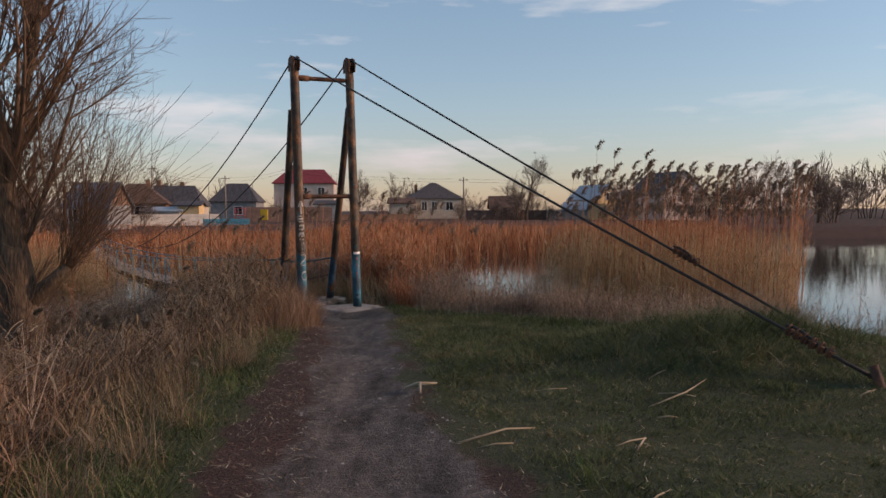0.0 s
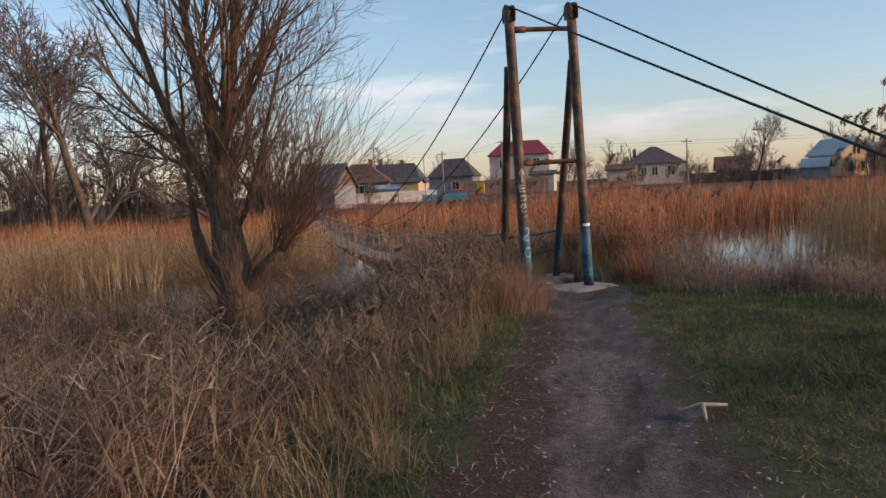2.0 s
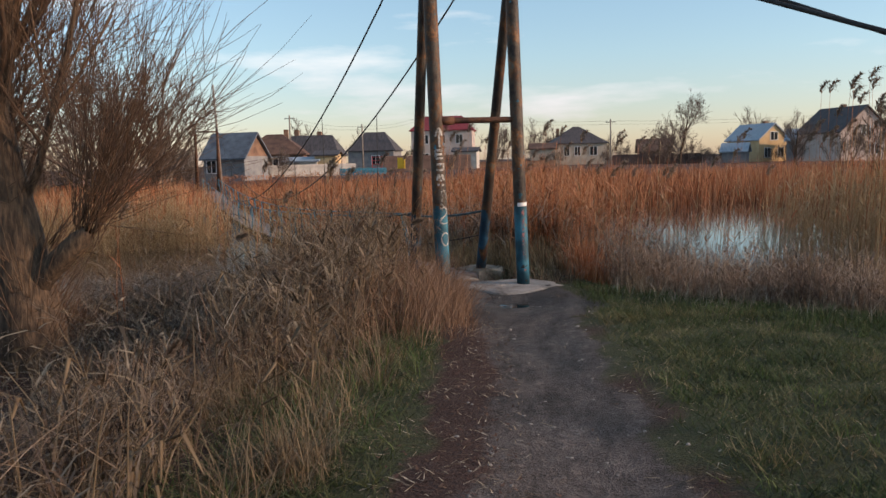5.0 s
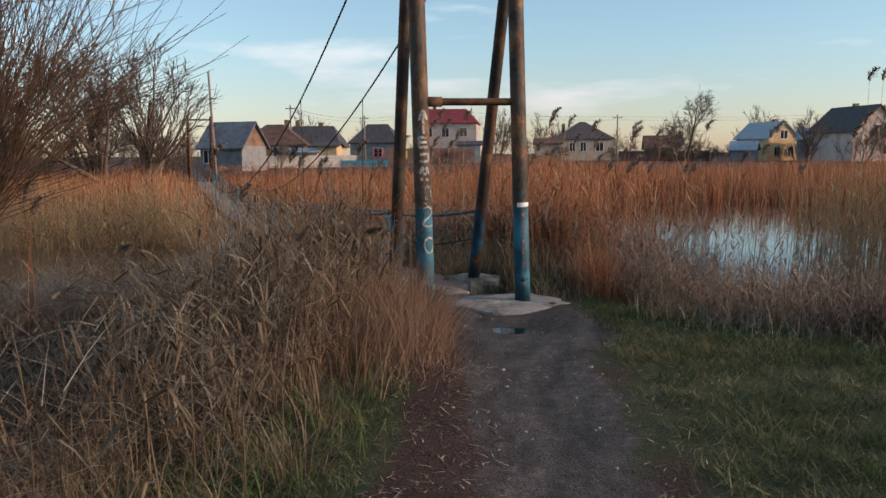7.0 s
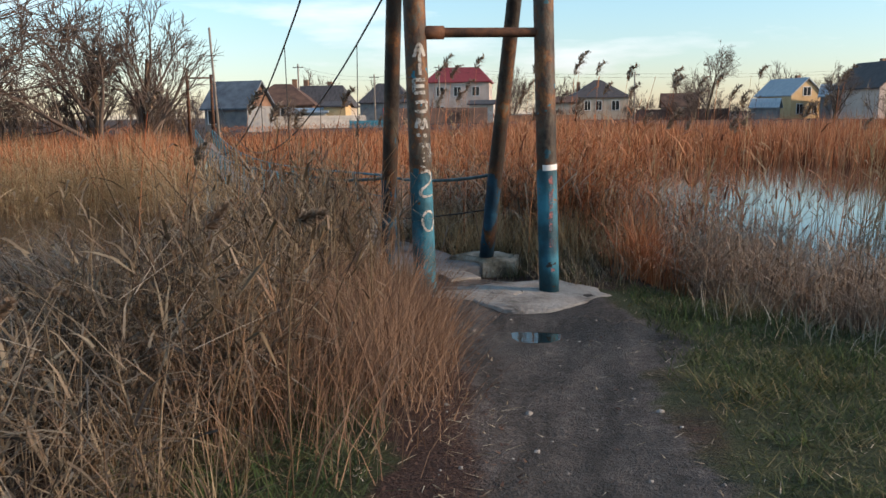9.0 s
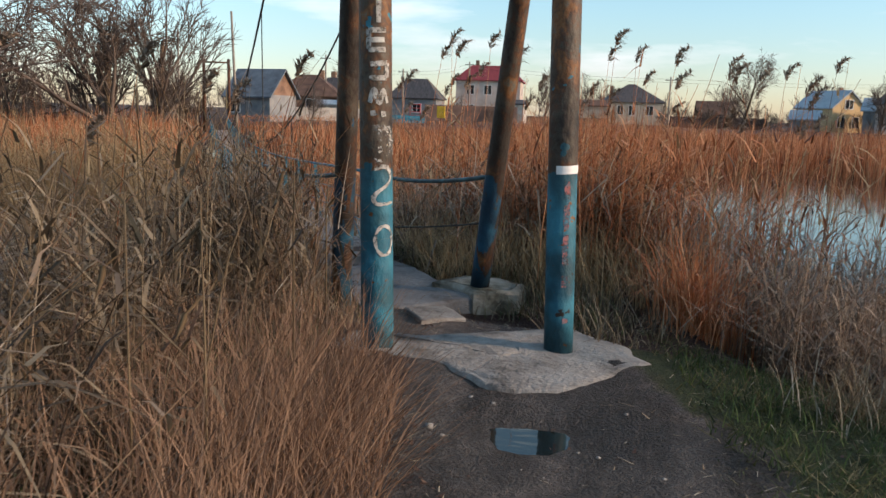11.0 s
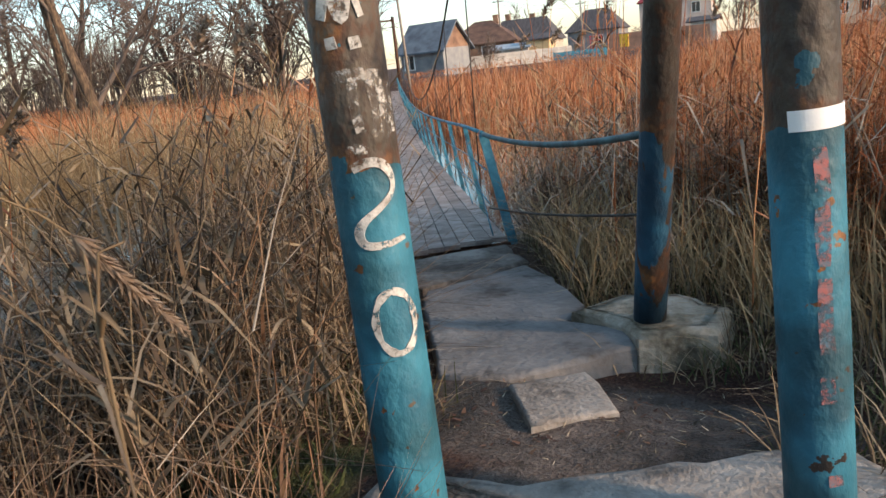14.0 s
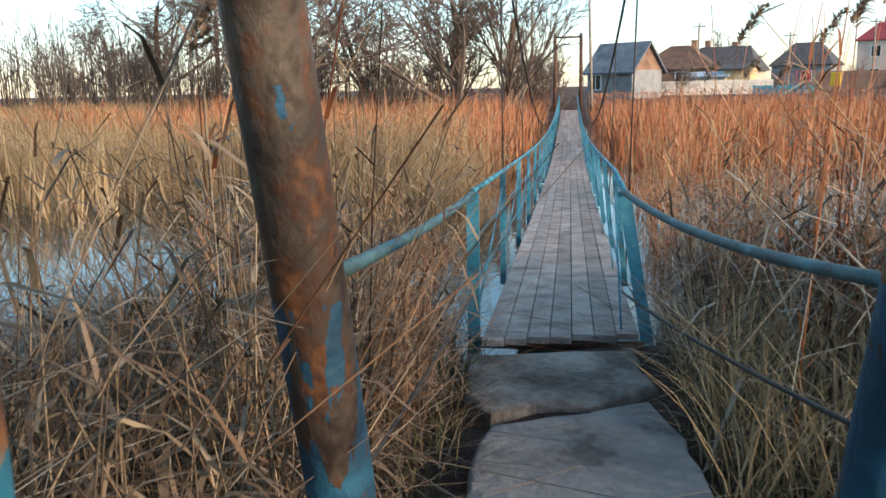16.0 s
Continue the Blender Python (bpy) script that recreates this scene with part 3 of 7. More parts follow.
_tx.data_type, _tx.blend_type = "RGBA", "MULTIPLY"
_l.new(_sp.outputs["Red"], _tx.inputs["Factor"])
_l.new(col, _tx.inputs["A"])
_l.new(track, _tx.inputs["B"])
_l.new(_tx.outputs["Result"], _b.inputs["Base Color"])
_rg = _n.new("ShaderNodeMapRange")
_rg.inputs["To Min"].default_value, _rg.inputs["To Max"].default_value = 0.92, 0.55
_l.new(_sp.outputs["Blue"], _rg.inputs["Value"])
_l.new(_rg.outputs["Result"], _b.inputs["Roughness"])
_bp = _n.new("ShaderNodeBump")
_bp.inputs["Strength"].default_value, _bp.inputs["Distance"].default_value = 0.9, 0.05
_ad = _n.new("ShaderNodeMath")
_ad.operation = "ADD"
_l.new(mid_n, _ad.inputs[0])
_l.new(fine, _ad.inputs[1])
_l.new(_ad.outputs[0], _bp.inputs["Height"])
_l.new(_bp.outputs["Normal"], _b.inputs["Normal"])
g_me.materials.append(m_ground)

bm = bmesh.new()
bmesh.ops.create_grid(bm, x_segments=12, y_segments=12, size=0.5)
for v in bm.verts:
    v.co = Vector((20 + v.co.x * 420, 60 + v.co.y * 190, WATER))
w_me = bpy.data.meshes.new("water")
bm.to_mesh(w_me)
bm.free()
w_me.materials.append(m_water)
tagged(new("water", w_me), "still dark pond water reflecting the evening sky", "water", kind="structure")


# ---- pylon ----
FEET = {"fr": (-1.80, 17.74, -0.72), "fl": (-2.895, 17.50, -0.78), "br": (-2.61, 19.49, -0.70), "bl": (-3.56, 18.68, -0.80)}
TOP_R, TOP_L = Vector((-1.95, 18.02, 4.30)), Vector((-3.02, 17.55, 4.27))


def on_post(foot, top, z):
    a, b = Vector(foot), Vector(top)
    return a + (b - a) * ((z - a.z) / (b.z - a.z))


def stroke_bm(foot, top, radius, strokes, width, lift=0.0018, thick=0.0007, facing=-47.0, wob=0.08):
    """Brush strokes laid round a post: each a list of (degrees round the post from its facing, height)."""
    bm = bmesh.new()
    for pts in strokes:
        dense = []
        ext = [pts[0], *pts, pts[-1]]
        for p0, p1, p2, p3 in zip(ext, ext[1:], ext[2:], ext[3:]):
            for k in range(7):
                t = k / 7
                dense.append(tuple(0.5 * (2 * p1[c] + (p2[c] - p0[c]) * t + (2 * p0[c] - 5 * p1[c] + 4 * p2[c] - p3[c]) * t * t + (3 * p1[c] - p0[c] - 3 * p2[c] + p3[c]) * t ** 3) for c in (0, 1)))
        dense.append(pts[-1])
        rows = []
        for k, (a, z) in enumerate(dense):
            p, q = dense[max(0, k - 1)], dense[min(len(dense) - 1, k + 1)]
            dx, dz = math.radians(q[0] - p[0]) * radius, q[1] - p[1]
            ln = math.hypot(dx, dz) or 1.0
            w = width * (0.5 + wob * math.sin(k * 0.16) + 0.3 * wob * math.sin(k * 0.41 + 1.0))
            ring = []
            for s, r in ((-1, 0), (-1, 1), (1, 1), (1, 0)):
                aa, zz = a + math.degrees(-dz / ln * w * s / radius), z + dx / ln * w * s
                c = on_post(foot, top, zz)
                ang, rr = radians(facing + aa), radius + lift - 0.004 + r * (thick + 0.004)
                ring.append(bm.verts.new((c.x + math.cos(ang) * rr, c.y + math.sin(ang) * rr, zz)))
            rows.append(ring)
        for a, b in zip(rows, rows[1:]):
            for j in range(4):
                bm.faces.new((a[j], a[(j + 1) % 4], b[(j + 1) % 4], b[j]))
        bm.faces.new(rows[0][::-1])
        bm.faces.new(rows[-1])
    bmesh.ops.recalc_face_normals(bm, faces=bm.faces[:])
    return bm


pylon = thing("bridge_pylon", "rusty steel pipe pylon of a footbridge with blue painted feet", "pylon", at=(-2.4, 18.2, -0.7))


def under(ob, parent):
    """Parent with the place kept."""
    ob.parent = parent
    ob.matrix_parent_inverse = parent.matrix_world.inverted()
    return ob


def pipe(name, a, b, ra, rb, mat, parent, sides=24, label="", segs=14):
    a, b = Vector(a), Vector(b)
    pts = [tuple(a + (b - a) * k / segs) for k in range(segs + 1)]
    return under(part(name, tube_bm(pts, [ra + (rb - ra) * k / segs for k in range(segs + 1)], sides), mat, None, label), parent)


R_FRONT, R_RIGHT, R_BACK = 0.100, 0.090, 0.080
bpy.context.view_layer.update()
post_r = pipe("front_post", FEET["fr"], TOP_R, R_RIGHT, 0.088, m_post_front, pylon, 28, "rusty pipe with a blue foot and a white tape band")
post_l = pipe("front_post", FEET["fl"], TOP_L, R_FRONT, 0.092, m_post_front, pylon, 28, "rusty pipe with a blue foot and white painted numerals")
brace_r = pipe("brace_leg", FEET["br"], on_post(FEET["br"], TOP_R + Vector((0.07, 0.03, 0)), 3.5), R_BACK, 0.07, m_post_back, pylon, 22)
brace_l = pipe("brace_leg", FEET["bl"], on_post(FEET["bl"], TOP_L + Vector((0.0, -0.02, 0)), 3.4), R_BACK, 0.07, m_post_back, pylon, 22)
pipe("crossbar", on_post(FEET["fl"], TOP_L, 1.615), on_post(FEET["fr"], TOP_R, 1.615), 0.042, 0.042, m_steel_dark, pylon, 16)
pipe("crossbar_sleeve", on_post(FEET["fl"], TOP_L, 1.615), on_post(FEET["fl"], TOP_L, 1.615).lerp(on_post(FEET["fr"], TOP_R, 1.615), 0.22), 0.058, 0.058, m_steel_dark, pylon, 16, segs=2)
pipe("crossbar", on_post(FEET["fl"], TOP_L, 4.03), on_post(FEET["fr"], TOP_R, 4.03), 0.045, 0.045, m_steel_dark, pylon, 16)
pipe("crossbar_sleeve", on_post(FEET["fl"], TOP_L, 4.03), on_post(FEET["fl"], TOP_L, 4.03).lerp(on_post(FEET["fr"], TOP_R, 4.03), 0.25), 0.062, 0.062, m_steel_dark, pylon, 16, segs=2)
AXIS = Vector((-0.492, 0.871, 0)).normalized()
SIDE = Vector((0.871, 0.492, 0)).normalized()
for top in (TOP_L, TOP_R):
    # saddle: two cheek plates and a grooved wheel between them
    bm = bmesh.new()
    for s in (-0.062, 0.062):
        prof = [(-0.15, -0.10), (-0.17, 0.06), (-0.12, 0.17), (0.0, 0.21), (0.12, 0.17), (0.17, 0.06), (0.15, -0.10)]
        va = [bm.verts.new(top + AXIS * u + Vector((0, 0, w)) + SIDE * (s - 0.012)) for u, w in prof]
        vb = [bm.verts.new(top + AXIS * u + Vector((0, 0, w)) + SIDE * (s + 0.012)) for u, w in prof]
        bm.faces.new(va)
        bm.faces.new(vb[::-1])
        for k in range(len(prof)):
            bm.faces.new((va[k], va[(k + 1) % len(prof)], vb[(k + 1) % len(prof)], vb[k]))
    bmesh.ops.recalc_face_normals(bm, faces=bm.faces[:])
    saddle = under(part("saddle", bm, m_steel_dark, None), pylon)
    wheel_pts = [tuple(top + Vector((0, 0, 0.06)) + SIDE * s) for s in (-0.045, -0.03, 0.0, 0.03, 0.045)]
    under(part("wheel", tube_bm(wheel_pts, [0.13, 0.125, 0.105, 0.125, 0.13], 20), m_steel_dark, None), pylon)

# paint marks and tape
fl, fr = FEET["fl"], FEET["fr"]
two = [[(-32, 0.415), (-10, 0.43), (14, 0.422), (28, 0.385), (25, 0.345), (4, 0.31), (-24, 0.275), (-36, 0.24), (-26, 0.21), (4, 0.207), (40, 0.218)]]
zero = [[(33 * math.sin(a) + 2, -0.012 + 0.088 * math.cos(a)) for a in [k * math.pi / 16 for k in range(33)]]]
under(part("painted_numeral", stroke_bm(fl, TOP_L, R_FRONT, two, 0.021, wob=0.14), m_white, None, "hand-painted white 2"), pylon)
under(part("painted_numeral", stroke_bm(fl, TOP_L, R_FRONT, zero, 0.019, wob=0.12), m_white, None, "hand-painted white 0"), pylon)
patches = (([(-40, 0.652), (-8, 0.66), (30, 0.648)], 0.026), ([(-12, 0.65), (-15, 0.58), (-9, 0.51)], 0.022), ([(14, 0.64), (20, 0.56), (15, 0.49)], 0.024), ([(28, 0.645), (34, 0.57), (31, 0.485)], 0.020), ([(44, 0.63), (47, 0.57), (44, 0.50)], 0.022), ([(-36, 0.463), (-20, 0.468), (-4, 0.461)], 0.020))
for mk, wide in patches:
    under(part("painted_mark", stroke_bm(fl, TOP_L, R_FRONT, [mk], wide, wob=0.16), m_white_worn, None, "smudged white paint patch"), pylon)
marks = [[(-22, 0.755), (-20, 0.725)], [(14, 0.752), (16, 0.722)], [(-32, 0.80), (-16, 0.875), (0, 0.80), (16, 0.875), (30, 0.80)], [(-32, 0.94), (28, 0.945)], [(-28, 1.02), (30, 1.03)], [(28, 0.945), (30, 1.03)],
         [(-34, 1.10), (24, 1.105)], [(-34, 1.155), (20, 1.16)], [(-34, 1.21), (26, 1.215)], [(-34, 1.10), (-34, 1.215)], [(0, 1.255), (2, 1.50)], [(-28, 1.40), (2, 1.51), (28, 1.41)]]
for mk in marks:
    under(part("painted_mark", stroke_bm(fl, TOP_L, R_FRONT, [mk], 0.025, facing=-62, wob=0.14), m_white, None, "unreadable white brush mark"), pylon)
red = [[(8, 0.37), (11, 0.27), (8, 0.17), (9, 0.08)], [(9, 0.05), (7, -0.05), (9, -0.14)], [(6, -0.20), (7, -0.27)], [(12, -0.46), (14, -0.49)]]
for mk in red:
    under(part("painted_mark", stroke_bm(fr, TOP_R, R_RIGHT, [mk], 0.028, facing=-75, wob=0.2), m_redpaint, None, "faded red paint drip"), pylon)
band = [[(-35, 0.433), (0, 0.435), (25, 0.437), (75, 0.441), (120, 0.441)]]
under(part("tape_band", stroke_bm(fr, TOP_R, R_RIGHT, band, 0.05, facing=-75, wob=0.0), m_tape, None, "band of white tape"), pylon)

# ---- concrete footing, steps and slabs ----
foot_pad = part("concrete_footing", slab_bm([(-3.25, 17.45), (-2.86, 17.36), (-2.45, 17.26), (-2.12, 16.92), (-1.70, 16.98), (-1.36, 17.35), (-1.22, 17.66), (-1.42, 18.08), (-1.75, 18.34), (-2.15, 18.14), (-2.84, 17.78), (-3.2, 17.8)], -0.95, -0.678, 0.030, 3, 0.065, 0.85), m_concrete, None)
tagged(foot_pad, "rough poured concrete footing round the front posts", "footing")
step_stone = part("stepping_stone", slab_bm([(-3.04, 18.62), (-2.77, 18.90), (-2.53, 18.50), (-2.80, 18.24)], -0.86, -0.71, 0.010, 5, 0.010), m_concrete, None)
tagged(step_stone, "loose square concrete block lying on the earth", "stone")
step_stone.matrix_world = Matrix.Translation((-2.8, 18.55, -0.75)) @ Euler((radians(-4), radians(3), 0)).to_matrix().to_4x4() @ Matrix.Translation((2.8, -18.55, 0.75))
slab_a = part("concrete_slab", slab_bm([(-3.42, 18.72), (-3.09, 18.80), (-2.62, 19.28), (-2.70, 19.47), (-3.07, 19.58), (-3.05, 19.88), (-3.42, 20.42), (-3.72, 20.72), (-3.88, 20.42), (-4.16, 20.08), (-4.02, 19.75), (-3.74, 19.3)], -0.95, -0.745, 0.012, 8, 0.022), m_concrete2, None)
tagged(slab_a, "cracked grey concrete slab leading to the footbridge", "slab")
slab_b = part("concrete_slab", slab_bm([(-4.28, 20.27), (-4.16, 20.47), (-3.97, 20.63), (-3.82, 20.92), (-3.80, 21.02), (-4.14, 21.46), (-4.5, 21.2), (-4.86, 20.86), (-4.5, 20.36)], -1.0, -0.785, 0.022, 9, 0.025), m_concrete3, None)
tagged(slab_b, "broken concrete slab end below the bridge planks", "slab")
block = part("concrete_block", slab_bm([(-3.05, 19.62), (-2.72, 19.45), (-2.62, 19.24), (-2.28, 19.40), (-2.25, 19.72), (-2.52, 19.98), (-2.86, 19.92)], -1.0, -0.69, 0.022, 11, 0.030), m_mossy, None)
tagged(block, "mossy concrete block at the foot of the brace", "block")

puddle_pts = [(-1.85 + (0.46 + 0.07 * math.sin(3 * a)) * math.cos(a), 16.52 + (0.27 + 0.05 * math.cos(2 * a + 1)) * math.sin(a)) for a in [k * math.pi / 10 for k in range(20)]]
bm = bmesh.new()
pz = float(ground_z(-1.85, 16.52)) + 0.026
bm.faces.new([bm.verts.new((x, y, pz)) for x, y in puddle_pts])
puddle = part("puddle", bm, m_water, None)
tagged(puddle, "shallow rain puddle on the muddy path", "puddle", kind="structure")

# ---- footbridge ----
P0 = Vector((-4.63, 21.50, -0.80))
LENGTH, HALF = 42.3, 0.47


def deck(s, u, dz=0.0):
    """A place s metres along the bridge, u metres to its right."""
    sag = -0.66 * math.sin(math.pi * min(1, max(0, s / LENGTH))) + 0.16 * (s / LENGTH)
    p = P0 + AXIS * s + SIDE * u
    return Vector((p.x, p.y, P0.z + sag + dz))


bridge = thing("footbridge", "narrow suspension footbridge with grey planks and blue railings", "bridge", at=tuple(P0))
bpy.context.view_layer.update()
rnd = random.Random(4)
NB = 7
bw = 2 * HALF / NB
plank_no = 0
for c in range(NB):
    s = -0.10 + 0.19 * (c / (NB - 1)) + rnd.uniform(-0.02, 0.02)
    first = True
    while s < LENGTH:
        ln = min(LENGTH - s, rnd.uniform(0.9, 2.6) if first else rnd.uniform(2.2, 3.4))
        first = False
        u0, u1 = -HALF + c * bw + 0.0022, -HALF + (c + 1) * bw - 0.0022
        dz = rnd.uniform(-0.004, 0.004)
        bm = bmesh.new()
        e = 0.005
        vs = []
        for k in range(2):
            ss = s + 0.004 + (ln - 0.008) * k
            vs.append([bm.verts.new(deck(ss, u, dz + h)) for u, h in ((u0, -0.04), (u0, -e), (u0 + e, 0), (u1 - e, 0), (u1, -e), (u1, -0.04))])
        for j in range(6):
            bm.faces.new((vs[0][j], vs[0][(j + 1) % 6], vs[1][(j + 1) % 6], vs[1][j]))
        bm.faces.new(vs[0][::-1])
        bm.faces.new(vs[1])
        bmesh.ops.recalc_face_normals(bm, faces=bm.faces[:])
        under(part("plank", bm, m_plank, None), bridge)
        s += ln
# cross bearers under the planks
for k in range(int(LENGTH / 2.0) + 1):
    a, b = deck(0.12 + 2.0 * k, -HALF - 0.03, -0.085), deck(0.12 + 2.0 * k, HALF + 0.03, -0.085)
    pipe("bearer", a, b, 0.035, 0.035, m_steel_dark, bridge, 6, segs=1)
# railing: flat posts leaning a little, a pipe along the top, two wires
RAILS = {}
for side in (-1, 1):
    tops = []
    k = 0
    s = 0.12
    while s < LENGTH:
        lean = (-0.20 if k == 0 else -0.14) if side > 0 else -0.03
        a, b = deck(s, side * (HALF + 0.07), -0.16), deck(s + 0.10 * (k == 0) * (side > 0), side * (HALF + 0.10 + lean), 0.86)
        bm = bmesh.new()
        vs = []
        for p in (a, b):
            vs.append([bm.verts.new(p + SIDE * x + AXIS * y) for x, y in ((-0.024, -0.007), (0.024, -0.007), (0.024, 0.02), (-0.024, 0.02))] if k else [bm.verts.new(p + SIDE * x + AXIS * y) for x, y in ((-0.038, -0.008), (0.038, -0.008), (0.038, 0.03), (-0.038, 0.03))])
        for j in range(4):
            bm.faces.new((vs[0][j], vs[0][(j + 1) % 4], vs[1][(j + 1) % 4], vs[1][j]))
        bm.faces.new(vs[0][::-1])
        bm.faces.new(vs[1])
        bmesh.ops.recalc_face_normals(bm, faces=bm.faces[:])
        under(part("railing_post", bm, m_rail, None), bridge)
        tops.append(b)
        k += 1
        s += 2.3
    RAILS[side] = tops
    pipe_pts = [tuple(p + Vector((0, 0, 0.01))) for p in tops]
    # flat lath that crosses the field between two posts
    for a, b in zip(tops[:8], tops[1:9]):
        under(part("rail_brace", tube_bm([tuple(a - Vector((0, 0, 0.86))), tuple(b - Vector((0, 0, 0.12)))], [0.007, 0.007], 5), m_rail, None), bridge)
    under(part("handrail", tube_bm(pipe_pts, [0.018] * len(pipe_pts), 10), m_rail, None), bridge)
    for h in (0.28, 0.56):
        wire = []
        for q, t in enumerate(tops):
            wire.append(tuple(t - Vector((0, 0, 0.86 - h))))
        under(part("rail_wire", tube_bm(wire, [0.006] * len(wire), 5), m_rail, None), bridge)


def hang(a, b, sag, n=14):
    a, b = Vector(a), Vector(b)
    return [tuple(a.lerp(b, k / n) - Vector((0, 0, 4 * sag * (k / n) * (1 - k / n)))) for k in range(n + 1)]


# handrail cables from the first railing posts to the pylon's brace legs
ca = under(part("handrail_cable", tube_bm(hang(RAILS[1][0], on_post(FEET["br"], TOP_R, 0.27), 0.07), [0.019] * 15, 10), m_railcable, None), bridge)
cb = under(part("handrail_cable", tube_bm(hang(RAILS[-1][0], on_post(FEET["bl"], TOP_L, 0.30), 0.03), [0.019] * 15, 10), m_railcable, None), bridge)
under(part("rail_wire", tube_bm(hang(RAILS[1][0] - Vector((0, 0, 0.62)), on_post(FEET["br"], TOP_R, -0.12), 0.03), [0.008] * 15, 6), m_cable, None), bridge)
under(part("rail_wire", tube_bm(hang(RAILS[-1][0] - Vector((0, 0, 0.62)), on_post(FEET["bl"], TOP_L, -0.25), 0.02), [0.008] * 15, 6), m_cable, None), bridge)

# ---- far pylon ----
FP_L, FP_R = Vector((-26.35, 58.3, -0.75)), Vector((-25.05, 58.9, -0.75))
far_pylon = thing("bridge_pylon", "far rusty pipe pylon at the other bank", "pylon", at=(-25.7, 58.6, -0.75))
bpy.context.view_layer.update()
for f in (FP_L, FP_R):
    pipe("front_post", f, (f.x, f.y, 3.55), 0.10, 0.09, m_steel_dark, far_pylon, 12, segs=2)
pipe("crossbar", (FP_L.x, FP_L.y, 3.35), (FP_R.x, FP_R.y, 3.35), 0.05, 0.05, m_steel_dark, far_pylon, 8, segs=1)
for f in (FP_L, FP_R):
    pipe("brace_leg", (f.x + AXIS.x * 1.6, f.y + AXIS.y * 1.6, -0.75), (f.x, f.y, 3.1), 0.08, 0.07, m_steel_dark, far_pylon, 10, segs=2)

# ---- cables ----
def cable(name, pts, radius, label):
    ob = part(name, tube_bm(pts, [radius] * len(pts), 8), m_cable, None)
    tagged(ob, label, "cable")
    return ob


ANCHOR_L, ANCHOR_R = Vector((3.60, 7.45, -0.12)), Vector((4.10, 9.15, -0.12))
up = Vector((0, 0, 0.185))
for top, anchor in ((TOP_L, ANCHOR_L), (TOP_R, ANCHOR_R)):
    cable("backstay_cable", hang(top + up, anchor, 0.03, 24), 0.017, "dark steel backstay cable anchored in the grass")
for top, f in ((TOP_L, FP_L), (TOP_R, FP_R)):
    cable("suspension_cable", hang(top + up, (f.x, f.y, 3.6), 4.4, 40), 0.015, "dark sagging main cable of the footbridge")
# thin hangers from the main cables
hangers = []
for side, (top, f) in ((-1, (TOP_L, FP_L)), (1, (TOP_R, FP_R))):
    pts = hang(top + up, (f.x, f.y, 3.6), 4.4, 40)
    for k in range(6, 37, 3):
        p = Vector(pts[k])
        s = (p - P0).dot(AXIS)
        if 0.3 < s < LENGTH:
            q = deck(s, side * (HALF + 0.09), -0.08)
            if p.z > q.z + 0.2:
                pipe("hanger", p, q, 0.008, 0.008, m_cable, bridge, 5, segs=1)
# clamps where the backstays are doubled back


def clip_bm(c, axis):
    """One wire rope clip: a saddle block with a bent bolt over it."""
    bm = box_bm(-0.03, -0.03, -0.035, 0.03, 0.03, 0.03, 0.008)
    turn = axis.to_track_quat("X", "Z").to_matrix().to_4x4()
    bolt = tube_bm([(0, -0.03, -0.04), (0, -0.032, 0.045), (0, 0, 0.065), (0, 0.032, 0.045), (0, 0.03, -0.04)], [0.009] * 5, 6)
    me = bpy.data.meshes.new("bolt")
    bolt.to_mesh(me)
    bolt.free()
    bm.from_mesh(me)
    bmesh.ops.transform(bm, matrix=Matrix.Translation(c) @ turn, verts=bm.verts[:])
    return bm


for label, top, anchor, at, n in (("row of rusted wire rope clips on the backstay", TOP_R + up, ANCHOR_R, 0.80, 5), ("rusted wire rope clips near the ground anchor", TOP_L + up, ANCHOR_L, 0.93, 6)):
    c0 = Vector(top).lerp(anchor, at)
    ax = (anchor - Vector(top)).normalized()
    holder = thing("cable_clamp", label, "clamp", at=tuple(c0))
    bpy.context.view_layer.update()
    for k in range(n):
        under(part("clip", clip_bm(c0 + ax * 0.085 * k, ax), m_steel_dark, None), holder)
    tail = [tuple(c0 + ax * (0.085 * k - 0.05) + Vector((0.01, 0.0, 0.035 + 0.02 * math.sin(k)))) for k in range(n + 1)]
    under(part("cable_tail", tube_bm(tail, [0.017] * len(tail), 8), m_cable, None), holder)
stake = part("anchor_stake", tube_bm([tuple(ANCHOR_L + Vector((-0.03, 0.06, 0.12))), tuple(ANCHOR_L + Vector((0.05, -0.1, -0.3)))], [0.04, 0.04], 10), m_steel_dark, None)
tagged(stake, "rusted steel anchor stake driven into the turf", "anchor")
stake2 = part("anchor_stake", tube_bm([tuple(ANCHOR_R + Vector((-0.03, 0.06, 0.12))), tuple(ANCHOR_R + Vector((0.05, -0.1, -0.3)))], [0.04, 0.04], 10), m_steel_dark, None)
tagged(stake2, "rusted steel anchor stake driven into the turf", "anchor")


# ---- reeds and grasses ----
def unit(n):
    a = rng.uniform(0, 2 * np.pi, n)
    return np.stack([np.cos(a), np.sin(a)], -1)


